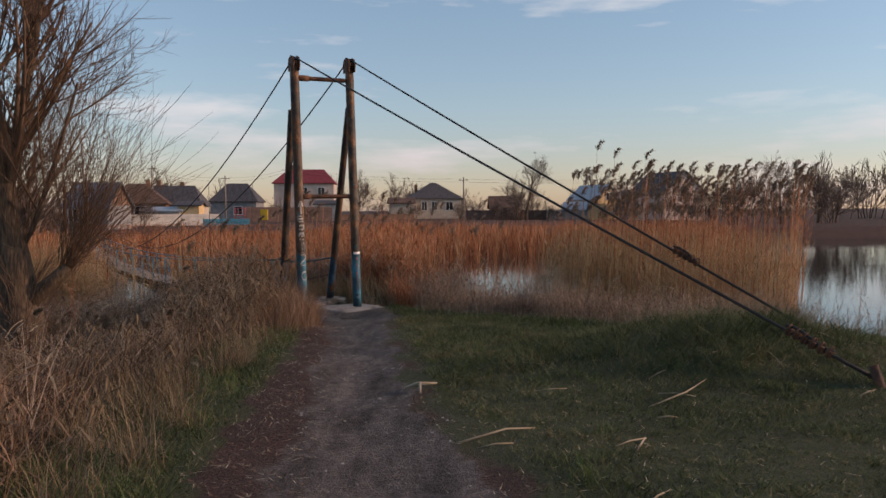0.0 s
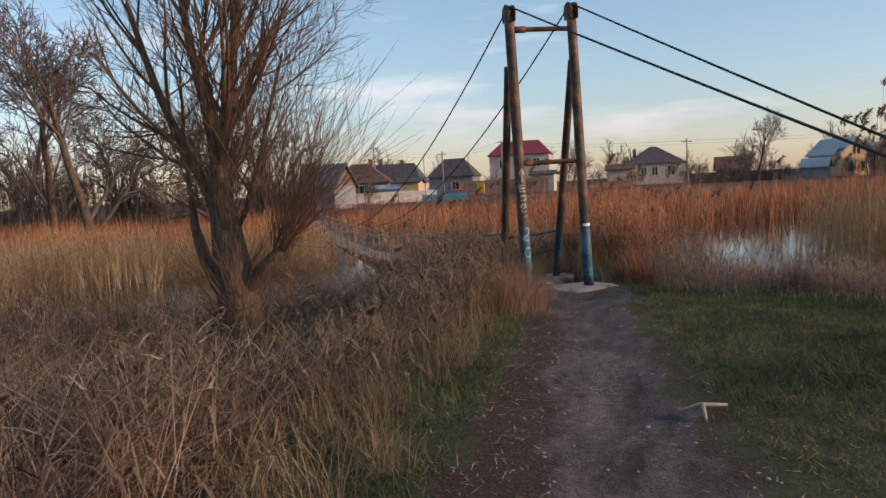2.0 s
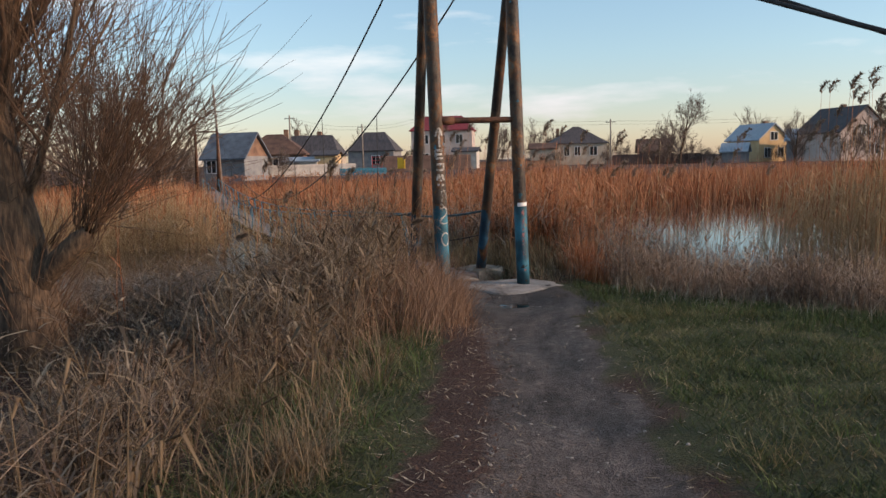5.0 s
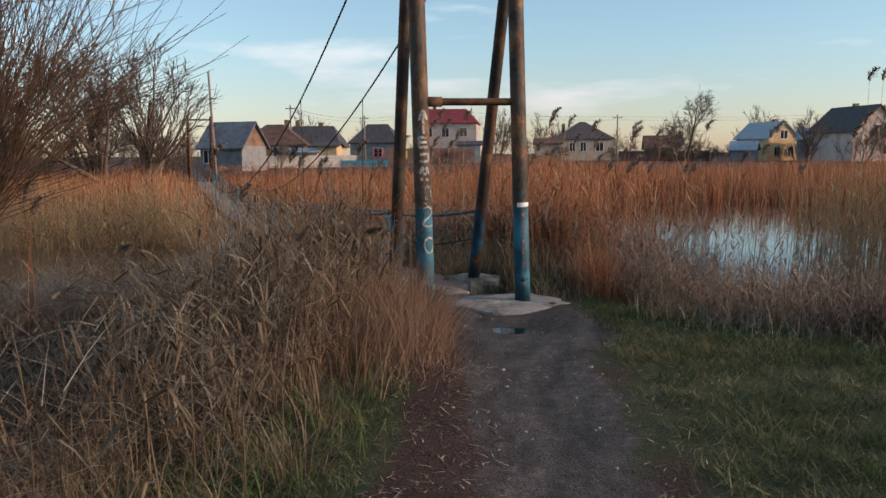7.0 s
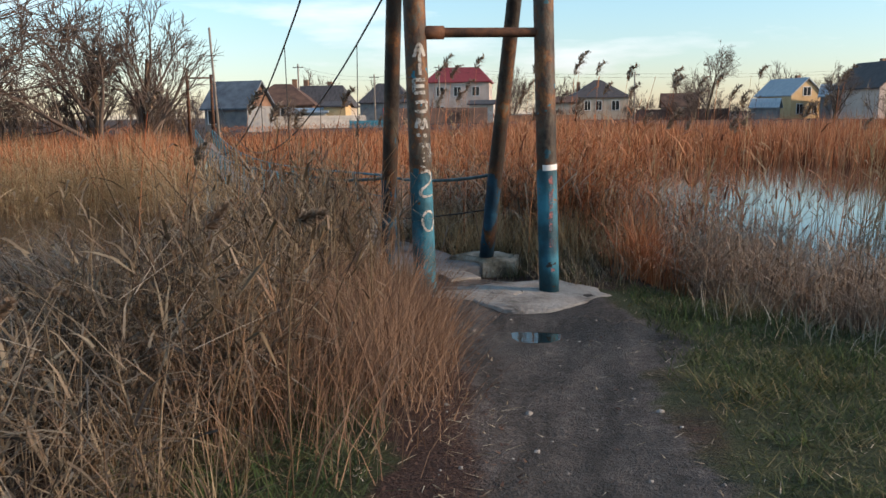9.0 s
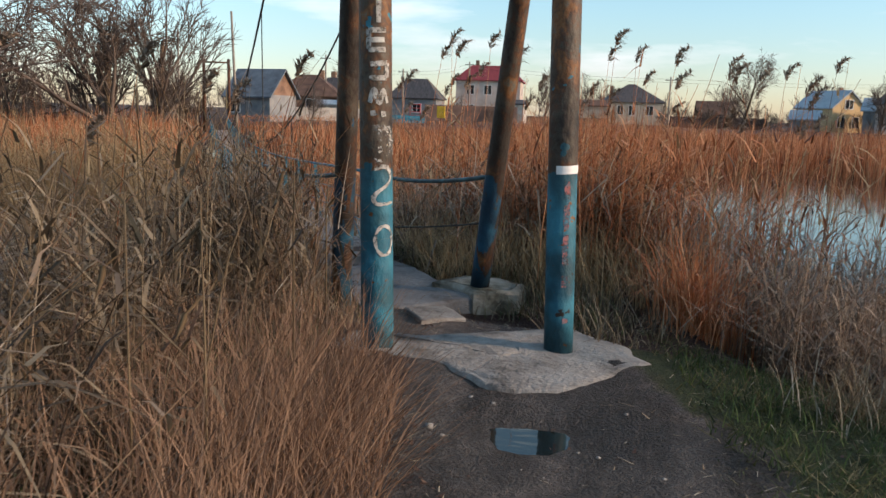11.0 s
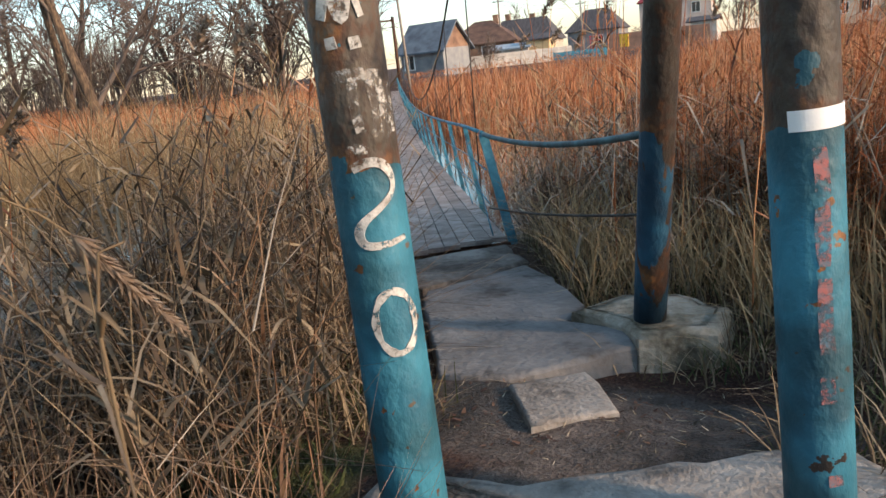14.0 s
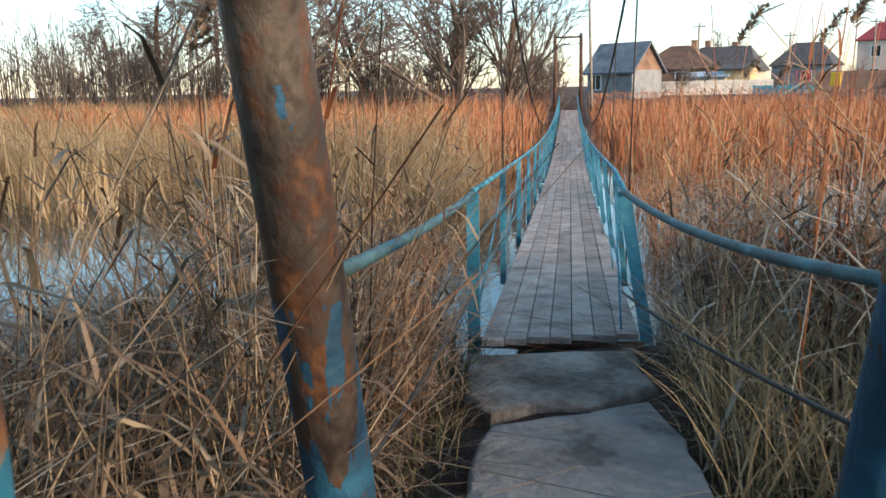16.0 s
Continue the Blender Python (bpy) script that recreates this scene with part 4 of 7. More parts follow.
def blades(base, height, lean, width, segs, curl=1.7, twist=None, droop=0.0):
    """Ribbons that rise from base, bend over by lean (a plan vector) and taper."""
    n = len(base)
    t = np.linspace(0, 1, segs + 1)[None, :, None]
    d = lean[:, None, :] * (t ** curl)
    z = height[:, None, None] * t - droop * np.linalg.norm(lean, axis=1)[:, None, None] * t ** 3
    mid = np.concatenate([base[:, None, :2] + d, base[:, None, 2:3] + z], -1)
    w = unit(n) if twist is None else twist
    half = (width[:, None, None] * (1 - 0.85 * t ** 1.5)) * 0.5
    off2 = np.concatenate([w[:, None, :] * half, np.zeros((n, segs + 1, 1))], -1)
    v = np.stack([mid - off2, mid + off2], 2)
    k = (np.arange(n)[:, None] * (segs + 1) + np.arange(segs)[None]) * 2
    f = np.stack([k, k + 1, k + 3, k + 2], -1).reshape(-1, 4)
    return v.reshape(-1, 3), f, mid


def stalks(base, height, lean, radius, segs=3, curl=1.8):
    """Three-sided stalks."""
    n = len(base)
    t = np.linspace(0, 1, segs + 1)[None, :, None]
    mid = np.concatenate([base[:, None, :2] + lean[:, None, :] * t ** curl, base[:, None, 2:3] + height[:, None, None] * t], -1)
    a = np.arange(3) * 2 * np.pi / 3
    ring = np.stack([np.cos(a), np.sin(a), 0 * a], -1)[None, None]
    v = mid[:, :, None] + ring * (radius[:, None, None] * (1 - 0.6 * t))[:, :, None]
    k = (np.arange(n)[:, None, None] * (segs + 1) + np.arange(segs)[None, :, None]) * 3
    j, j2 = np.arange(3)[None, None], (np.arange(3)[None, None] + 1) % 3
    f = np.stack([k + j, k + j2, k + 3 + j2, k + 3 + j], -1).reshape(-1, 4)
    return v.reshape(-1, 3), f, mid


def scatter(n, x0, x1, y0, y1, keep):
    p = np.stack([rng.uniform(x0, x1, n), rng.uniform(y0, y1, n)], -1)
    return p[rng.random(n) < keep(p[:, 0], p[:, 1])]


def on_ground(p, sink=0.03):
    return np.concatenate([p, (ground_z(p[:, 0], p[:, 1]) - sink)[:, None]], 1)


def stuff(name, pieces, mat, label, category):
    me = fast_mesh(name, *join_arrays([(v, f) for v, f in pieces]))
    me.materials.append(mat)
    return tagged(new(name, me), label, category, kind="stuff")


def reeds(p, hmin, hmax, lean, radius, leaves, leaf_len, leaf_w, segs=3, wind=(0.0, 0.0), hscale=None, fan=None):
    """Stalks with long leaves that spring off them."""
    n = len(p)
    base = on_ground(p)
    h = rng.uniform(hmin, hmax, n) * (1 if hscale is None else hscale)
    ln = unit(n) * (rng.random(n) ** 2 * lean)[:, None] * h[:, None] + np.asarray(wind) * h[:, None] + (0 if fan is None else fan * h[:, None])
    v, f, mid = stalks(base, h, ln, rng.uniform(0.7, 1.3, n) * radius, segs)
    out = [(v, f)]
    for k in range(leaves):
        t = rng.uniform(0.25, 0.95, n)
        i = np.minimum((t * segs).astype(int), segs - 1)
        fr_ = (t * segs - i)[:, None]
        at = mid[np.arange(n), i] * (1 - fr_) + mid[np.arange(n), i + 1] * fr_
        L = rng.uniform(0.5, 1.2, n) * leaf_len
        dirn = unit(n)
        lv, lf, _ = blades(at, L * rng.uniform(-0.15, 0.75, n), dirn * (L * rng.uniform(0.35, 0.9, n))[:, None], rng.uniform(0.6, 1.3, n) * leaf_w, 2, 1.2, np.stack([-dirn[:, 1], dirn[:, 0]], -1), 0.35)
        out.append((lv, lf))
    return out, mid


def left_edge(x, y):
    """Metres to the left of the path's left edge."""
    return path_mid(y) - path_half(y) - x


def bridge_gap(x, y):
    """Metres from the bridge's middle line."""
    dx, dy = x - P0.x, y - P0.y
    s = dx * AXIS.x + dy * AXIS.y
    u = dx * SIDE.x + dy * SIDE.y
    return np.where(s > -0.6, np.abs(u), 9.0), s


def slab_free(x, y):
    """False on the concrete and on the trodden way between the posts."""
    a, b = np.array([-2.35, 17.4]), np.array([-4.5, 21.3])
    d = b - a
    t = np.clip(((x - a[0]) * d[0] + (y - a[1]) * d[1]) / (d @ d), 0, 1)
    gap = np.hypot(x - a[0] - t * d[0], y - a[1] - t * d[1])
    pad = np.hypot((x + 2.2) / 1.05, (y - 17.6) / 0.8) < 1
    return (gap > 0.62) & ~pad


def trampled(x, y):
    """1 where the reeds left of the bridge head lie flattened towards the open water."""
    dx, dy = x - P0.x, y - P0.y
    s = dx * AXIS.x + dy * AXIS.y
    u = dx * SIDE.x + dy * SIDE.y
    return smooth01((-0.95 - 0.32 * (s + 3) - u) / 0.8) * (1 - smooth01((s - 4.5) / 1.5)) * smooth01((s + 3.4) / 0.9)


def west_drop(x, y):
    """How far the reeds sink in height towards the western pool."""
    return np.interp(x, [-9, -5.3, -4.1], [0.18, 0.30, 1.0]) ** smooth01((y - 13.0) / 1.5)


def near_left(x, y):
    e = left_edge(x, y) + 0.35 * wobble(x, y, 0.9, 1.0)
    ta, tc = -0.5 * (x + 5.9) + 0.866 * (y - 12.2), 0.866 * (x + 5.9) + 0.5 * (y - 12.2)
    k = (1 - 0.95 * np.exp(-(ta / 2.8) ** 4 - (tc / 1.15) ** 2)) * smooth01((e - np.interp(y, [0, 5, 10, 12.6, 14, 14.7, 15.3, 17, 18], [1.4, 1.3, 1.2, 1.2, 1.05, 0.75, 0.58, 0.45, 0.3])) / 0.7) * (0.5 + 0.3 * wobble(x, y, 0.8, 4.0).clip(-1, 1) + 0.45 * wobble(x, y, 2.4, 6.0).clip(-1, 1)).clip(0.03, 1)
    return np.where(slab_free(x, y) & (y < shore(x) + 1.0), k, 0)


centres = scatter(5200, -11, -1.8, -0.5, 20.5, lambda x, y: near_left(x, y) * np.interp(x, [-11, -7, -4], [0.35, 0.7, 1.0]))
count = rng.integers(4, 15, len(centres))
own = np.repeat(np.arange(len(centres)), count)
spread = rng.normal(0, 1, (len(own), 2)) * rng.uniform(0.05, 0.13, len(centres))[own][:, None]
p = centres[own] + spread
tilt = (unit(len(centres)) * (rng.random(len(centres)) ** 2 * 0.55)[:, None])[own] + spread * 2.2
tall = rng.uniform(0.72, 1.3, len(centres))[own]
ok = slab_free(p[:, 0], p[:, 1]) & (left_edge(p[:, 0], p[:, 1]) > 0.3)
p, tilt, tall = p[ok], tilt[ok], tall[ok]
hs = np.interp(p[:, 1], [0, 8, 11, 14, 16, 20], [0.42, 0.50, 0.75, 1.12, 1.32, 1.35]) * west_drop(p[:, 0], p[:, 1]) * np.interp(left_edge(p[:, 0], p[:, 1]), [0.3, 1.2, 2.5], [0.5, 0.72, 1.0]) * (1 + 0.15 * wobble(p[:, 0], p[:, 1], 0.7, 8.0) + 0.28 * wobble(p[:, 0], p[:, 1], 2.4, 6.0))
hs = hs * (1 + 0.30 * np.exp(-((p[:, 0] + 3.9) / 0.8) ** 2 - ((p[:, 1] - 17.0) / 0.9) ** 2))
hs = hs * tall * (1 - 0.80 * np.exp(-((p[:, 0] + 5.4) / 2.2) ** 2 - ((p[:, 1] - 11.4) / 3.4) ** 2)) * (1 - 0.78 * trampled(p[:, 0], p[:, 1]))
r1, mid = reeds(p, 0.7, 1.35, 0.45, 0.0040, 4, 0.36, 0.0115, 3, (0.06, -0.02), hs, tilt)
# bent and broken stalks that make the bed a tangle
q = scatter(26000, -9, -1.9, 0, 20, lambda x, y: near_left(x, y))
b0 = on_ground(q)
low = 1 - 0.85 * np.exp(-((q[:, 0] + 5.4) / 2.2) ** 2 - ((q[:, 1] - 11.4) / 3.4) ** 2)
b0[:, 2] += rng.uniform(0, 0.45, len(q)) * low
tv, tf, _ = stalks(b0, rng.uniform(0.05, 0.6, len(q)) * low, unit(len(q)) * rng.uniform(0.3, 1.0, len(q))[:, None], np.full(len(q), 0.0035), 2, 1.3)
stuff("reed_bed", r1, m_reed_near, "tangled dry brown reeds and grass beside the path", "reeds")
stuff("fallen_reeds", [(tv, tf)], m_brush, "grey-brown broken stalks lying through the reed bed", "reeds")

# the reed bed thins out away from the path
q = scatter(16000, -30, -1.8, -14, 19, lambda x, y: np.where((x < -10.2) | (y < 0), 1, 0) * smooth01((left_edge(x, y) - 1.0) / 0.7) * np.interp(x, [-30, -10], [0.15, 1.0]) * np.interp(y, [-14, -2], [0.2, 1.0]) * (0.6 + 0.4 * wobble(x, y, 0.6, 2.0).clip(-1, 1)))
r1, mid = reeds(q, 0.4, 1.0, 0.8, 0.005, 4, 0.42, 0.02, 2)
stuff("reed_bed", r1, m_reed_near, "sparse dry reeds and weeds on rough ground", "reeds")

# flattened grey stalks near the bridge head
q = scatter(13000, -10, -3.6, 16.8, 21.5, lambda x, y: np.where(slab_free(x, y), 0.85, 0) * smooth01((-3.9 - x + 0.3 * (y - 19)) / 0.5))
b0 = on_ground(q)
b0[:, 2] = np.maximum(b0[:, 2], WATER) + 0.02 + 0.42 * rng.random(len(q)) ** 1.4
base_dir = np.stack([np.full(len(q), -0.9), np.full(len(q), 0.35)], -1) + unit(len(q)) * 0.7
tv, tf, _ = stalks(b0, rng.uniform(-0.15, 0.15, len(q)), base_dir * rng.uniform(0.4, 1.1, len(q))[:, None], np.full(len(q), 0.0042), 2, 1.2)
stuff("fallen_reeds", [(tv, tf)], m_reed_grey, "flattened grey dead reeds by the bridge head", "reeds")

# soft heads of fine grass among them
q = scatter(5200, -8, -2.0, 1, 19, lambda x, y: near_left(x, y) * 0.9)
b0 = on_ground(q)
gv, gf, _ = blades(b0, rng.uniform(0.3, 0.8, len(q)), unit(len(q)) * rng.uniform(0.1, 0.5, len(q))[:, None], np.full(len(q), 0.012), 3)
q2 = scatter(3600, -8, -2.0, 1, 20, lambda x, y: near_left(x, y))
b2 = on_ground(q2)
b2[:, 2] += rng.uniform(0.25, 1.15, len(q2)) * np.interp(q2[:, 1], [0, 11, 15, 20], [0.55, 0.75, 1.15, 1.3])
hv, hf, _ = blades(b2, rng.uniform(-0.06, 0.10, len(q2)), unit(len(q2)) * rng.uniform(0.10, 0.34, len(q2))[:, None], rng.uniform(0.014, 0.036, len(q2)), 3, 1.2, None, 0.35)
stuff("dry_grass", [(gv, gf), (hv, hf)], m_leaf_dry, "pale dry grass blades and broad reed leaves", "grass")

# leafy reeds closer to the bridge head, with long broad leaves that hang over
centres = scatter(1500, -8.5, -1.9, 11.5, 20.0, lambda x, y: near_left(x, y) * smooth01((y - 11.5) / 2.0))
count = rng.integers(1, 5, len(centres))
own = np.repeat(np.arange(len(centres)), count)
p = centres[own] + rng.normal(0, 0.08, (len(own), 2))
p = p[slab_free(p[:, 0], p[:, 1]) & (left_edge(p[:, 0], p[:, 1]) > 0.35)]
hs = np.interp(p[:, 1], [11, 14, 16, 20], [0.7, 1.0, 1.2, 1.3]) * west_drop(p[:, 0], p[:, 1]) * np.interp(left_edge(p[:, 0], p[:, 1]), [0.3, 1.2, 2.5], [0.55, 0.75, 1.0]) * (1 - 0.8 * trampled(p[:, 0], p[:, 1])) * (1 - 0.7 * np.exp(-((p[:, 0] + 5.8) / 1.9) ** 2 - ((p[:, 1] - 12.0) / 2.6) ** 2)) * (1 + 0.30 * np.exp(-((p[:, 0] + 3.9) / 0.8) ** 2 - ((p[:, 1] - 17.0) / 0.9) ** 2))
r1, mid = reeds(p, 0.75, 1.4, 0.7, 0.0045, 7, 0.42, 0.019, 3, (0.05, -0.02), hs)
stuff("reed_bed", r1, m_leaf_dry, "leafy dull reeds with broad hanging leaves", "reeds")
q = scatter(9000, -8, -1.9, 11, 20, lambda x, y: near_left(x, y) * smooth01((y - 11) / 2.0))
b0 = on_ground(q)
b0[:, 2] += rng.uniform(0.1, 0.85, len(q)) * west_drop(q[:, 0], q[:, 1]) * (1 - 0.7 * trampled(q[:, 0], q[:, 1]))
tv, tf, _ = stalks(b0, rng.uniform(-0.25, 0.45, len(q)), unit(len(q)) * rng.uniform(0.25, 0.8, len(q))[:, None], np.full(len(q), 0.0036), 2, 1.2)
stuff("fallen_reeds", [(tv, tf)], m_reed_grey, "broken pale stalks hung up in the reeds", "reeds")

# tan tussocks arching over the verge
centres = scatter(240, -4.4, -1.2, 2.0, 14.5, lambda x, y: smooth01((left_edge(x, y) - 0.75) / 0.3) * (1 - smooth01((left_edge(x, y) - 2.1) / 0.5)))
brow = scatter(240, -0.4, 4.0, 9.5, 17.2, lambda x, y: smooth01((y - brink(x) + 0.55) / 0.4) * (1 - smooth01((y - brink(x) - 0.1) / 0.5)) * 0.5)
centres = np.concatenate([centres, brow])
own = np.repeat(np.arange(len(centres)), 75)
q = centres[own] + rng.normal(0, 0.07, (len(own), 2))
d = unit(len(q))
size = rng.uniform(0.6, 1.3, len(centres))[own]
gv, gf, _ = blades(on_ground(q), size * rng.uniform(0.18, 0.48, len(q)), d * (size * rng.uniform(0.1, 0.42, len(q)))[:, None], np.full(len(q), 0.0055), 3, 1.7, np.stack([-d[:, 1], d[:, 0]], -1), 0.5)
stuff("dry_grass", [(gv, gf)], m_tuft, "tan dry tussocks arching over both verges", "grass")

# finer reddish clump that hides the left post's foot
q = np.stack([rng.normal(-2.68, 0.34, 4600), rng.normal(15.65, 0.85, 4600)], -1)
q = q[slab_free(q[:, 0], q[:, 1]) & (q[:, 1] < 17.6) & (left_edge(q[:, 0], q[:, 1]) > 0.12)]
gv, gf, _ = blades(on_ground(q), rng.uniform(0.25, 0.8, len(q)) * np.interp(left_edge(q[:, 0], q[:, 1]), [0.1, 0.5], [0.55, 1.0]), unit(len(q)) * rng.uniform(0.05, 0.5, len(q))[:, None], rng.uniform(0.003, 0.008, len(q)), 3)
stuff("grass_clump", [(gv, gf)], m_clump, "fine reddish-brown grass tuft by the post", "grass")


def bed_back(x, y):
    u, s = bridge_gap(x, y)
    clear = smooth01((u - np.interp(s, [0, 4, 20], [0.85, 0.9, 1.2])) / 0.4)
    pool = np.minimum(np.hypot((x - 5.3) / 7.4, (y - 38.0) / 12.0), np.hypot((x - 0.56) / 2.8, (y - 28.1) / 3.4))
    pool2 = np.hypot((x + 12.9) / 6.0, (y - 24.0) / 5.2)
    pool3 = np.minimum(np.hypot((x + 11.0) / 2.4, (y - 33.9) / 4.0), np.minimum(np.hypot((x + 6.2) / 3.0, (y - 36.0) / 5.8), np.hypot((x + 4.3) / 1.7, (y - 27.0) / 3.6)))
    pool = np.minimum(pool, np.hypot((x - 3.6) / 4.3, (y - 24.9) / 5.0))
    wet = smooth01((np.minimum(np.minimum(pool, pool2), pool3) + 0.18 * wobble(x, y, 0.6, 3.0) - 0.85) / 0.3)
    lake = smooth01((np.interp(y, [15, 22, 30, 40, 60, 75], [7.0, 8.5, 11, 15, 22, 26]) - x + 1.2 * wobble(x, y, 0.3, 1.0)) / 2.0)
    dens = 0.62 + 0.38 * wobble(x, y, 0.45, 6.0).clip(-1, 1)
    return np.where(slab_free(x, y) & (y > shore(x) - 1.0), clear * wet * lake * dens, 0)


p_all = scatter(36000, -22, 10, 19.5, 34, bed_back)
u_all = (p_all[:, 0] - P0.x) * SIDE.x + (p_all[:, 1] - P0.y) * SIDE.y
tawny = (u_all <= 0) | (rng.random(len(p_all)) < 0.34)
for p, mat, label in ((p_all[~tawny], m_reed_rust, "rust-coloured standing reeds in shallow water"), (p_all[tawny], m_reed_gold, "tawny golden reeds beside the footbridge")):
    room = (0.15 + 0.75 * rng.random(len(p)) - ground_z(p[:, 0], p[:, 1])) / 2.2
    r1, mid = reeds(p, 1.35, 2.7, 0.6, 0.0055, 5, 0.5, 0.018, 3, (0.04, 0.0), np.minimum(room, 1 + 0.15 * wobble(p[:, 0], p[:, 1], 0.5, 2.0) + 0.16 * wobble(p[:, 0], p[:, 1], 1.6, 3.0)) * (1 - 0.74 * trampled(p[:, 0], p[:, 1])))
    q = p[rng.random(len(p)) < 0.4]
    b0 = on_ground(q)
    b0[:, 2] = np.maximum(b0[:, 2], WATER) + rng.uniform(0, 0.8, len(q))
    r1.append(stalks(b0, rng.uniform(-0.1, 0.8, len(q)), unit(len(q)) * rng.uniform(0.4, 1.2, len(q))[:, None], np.full(len(q), 0.005), 2, 1.3)[:2])
    stuff("reed_bed", r1, mat, label, "reeds")

p = scatter(60000, -40, 26, 34, 76, lambda x, y: bed_back(x, y) * np.interp(y, [34, 55, 76], [0.9, 0.7, 0.6]))
base = on_ground(p)
hh = np.interp(p[:, 1], [34, 50, 76], [0.30, 0.02, -0.40]) + 0.55 * smooth01((p[:, 0] + 0.17 * p[:, 1]) / 4) * smooth01((p[:, 1] - 40) / 15) + 0.35 * rng.random(len(p)) ** 6 - base[:, 2] + rng.uniform(-0.75, 0.18, len(p)) + 0.40 * wobble(p[:, 0], p[:, 1], 0.3, 2.0) + 0.28 * wobble(p[:, 0], p[:, 1], 1.1, 5.0)
v1, f1, _ = blades(base, hh, unit(len(p)) * (rng.random(len(p)) * 0.5)[:, None], rng.uniform(0.02, 0.045, len(p)), 2)
v2, f2, _ = blades(base + [0, 0, 0.6], hh * 0.7, unit(len(p)) * rng.uniform(0.2, 0.7, len(p))[:, None], rng.uniform(0.03, 0.06, len(p)), 2)
stuff("reed_bed", [(v1, f1), (v2, f2)], m_reed_rust, "far belt of orange reeds across the pond", "reeds")

p = scatter(34000, -75, -14, 17, 66, lambda x, y: np.where(bridge_gap(x, y)[0] > 6, 1.0, 0) * (x < -0.7 * (y - 20) - 12) * (0.6 + 0.4 * wobble(x, y, 0.3, 9.0).clip(-1, 1)) * np.where((x < -24) | (y > 24), 1, 0))
base = on_ground(p)
hh = np.maximum(0.5, -0.05 - base[:, 2] + rng.uniform(-0.6, 0.2, len(p)) + 0.2 * wobble(p[:, 0], p[:, 1], 0.3, 4.0))
v1, f1, _ = blades(base, hh, unit(len(p)) * (rng.random(len(p)) * 0.5)[:, None], rng.uniform(0.02, 0.045, len(p)), 2)
v2, f2, _ = blades(base + [0, 0, 0.4], hh * 0.7, unit(len(p)) * rng.uniform(0.2, 0.6, len(p))[:, None], rng.uniform(0.03, 0.06, len(p)), 2)
stuff("reed_bed", [(v1, f1), (v2, f2)], m_reed_gold, "golden reed field beyond the water", "reeds")


# brown thicket under the far trees
p = scatter(9500, -75, -26, 20, 76, lambda x, y: (np.hypot(x + 2, y - 17) > 47) * (np.hypot(x + 2, y - 17) < 60) * (np.arctan2(-x - 2, y - 17) > 0.72) * (0.65 + 0.35 * wobble(x, y, 0.4, 3.0).clip(-1, 1)))
r1, mid = reeds(p, 3.2, 6.0, 0.4, 0.03, 8, 1.3, 0.045, 3, (0.0, 0.0), 1 + 0.25 * wobble(p[:, 0], p[:, 1], 0.25, 1.0))
stuff("thicket", r1, m_fartree, "dense brown leafless thicket below far trees", "shrubs")


# brush along the right bank
def bank_right(x, y):
    d = y - shore(x)
    k = smooth01((y - brink(x) + 0.1) / 0.7) * (1 - smooth01((d - 0.8) / 0.8)) * smooth01((x + np.interp(y, [15, 19, 21], [1.0, 1.2, 1.7])) / 0.5)
    k = k * (1 - 0.9 * np.exp(-((x + 0.85) / 0.6) ** 2 - ((y - 18.8) / 0.6) ** 2))
    k = k * np.interp(x - 0.42 * (y - 0.7), [0, 0.6], [1.0, 0.22])
    return np.where(slab_free(x, y), k * (0.6 + 0.4 * wobble(x, y, 1.0, 5.0).clip(-1, 1)), 0)


p = scatter(36000, -2.2, 10, 9, 21.5, bank_right)
r1, mid = reeds(p, 0.35, 0.9, 0.9, 0.0038, 3, 0.30, 0.011, 3, (0.04, 0.0), 1 + 0.3 * wobble(p[:, 0], p[:, 1], 0.9, 7.0))
q = p[rng.random(len(p)) < 0.5]
b0 = on_ground(q)
b0[:, 2] += rng.uniform(0, 0.4, len(q))
tv, tf, _ = stalks(b0, rng.uniform(-0.05, 0.45, len(q)), unit(len(q)) * rng.uniform(0.3, 1.0, len(q))[:, None], np.full(len(q), 0.004), 2, 1.2)
stuff("brush", r1 + [(tv, tf)], m_brush, "dark tangled dry brush on the pond bank", "brush")

# dark weedy bushes between the lawn and the open water
p = scatter(9000, -0.4, 4.6, 16.2, 20.0, lambda x, y: smooth01((y - brink(x) - 0.1) / 0.4) * (1 - smooth01((y - brink(x) - 2.2) / 0.8)) * (0.55 + 0.6 * wobble(x, y, 1.3, 2.0).clip(-1, 1)).clip(0, 1))
r1, mid = reeds(p, 0.4, 0.95, 0.6, 0.0042, 7, 0.2, 0.011, 3, (0.02, 0.0), 1 + 0.25 * wobble(p[:, 0], p[:, 1], 1.3, 2.0))
stuff("brush", r1, m_brush, "dark dry weeds crowding the bank above the water", "brush")

# a few brighter arching sedge clumps
pieces = []
for cx, cy, n, hgt in ((-0.85, 18.95, 480, 0.95), (0.15, 18.6, 350, 0.8), (-1.2, 20.6, 300, 0.9), (1.9, 18.4, 260, 0.7)):
    q = np.stack([rng.normal(cx, 0.16, n), rng.normal(cy, 0.16, n)], -1)
    d = unit(n)
    v1, f1, _ = blades(on_ground(q), rng.uniform(0.5, 1.1, n) * hgt, d * rng.uniform(0.15, 0.75, n)[:, None], rng.uniform(0.006, 0.012, n), 4, 1.8, np.stack([-d[:, 1], d[:, 0]], -1), 0.5)
    pieces.append((v1, f1))
stuff("sedge_clump", pieces, m_reed_rust, "arching orange sedge clumps by the footing", "grass")


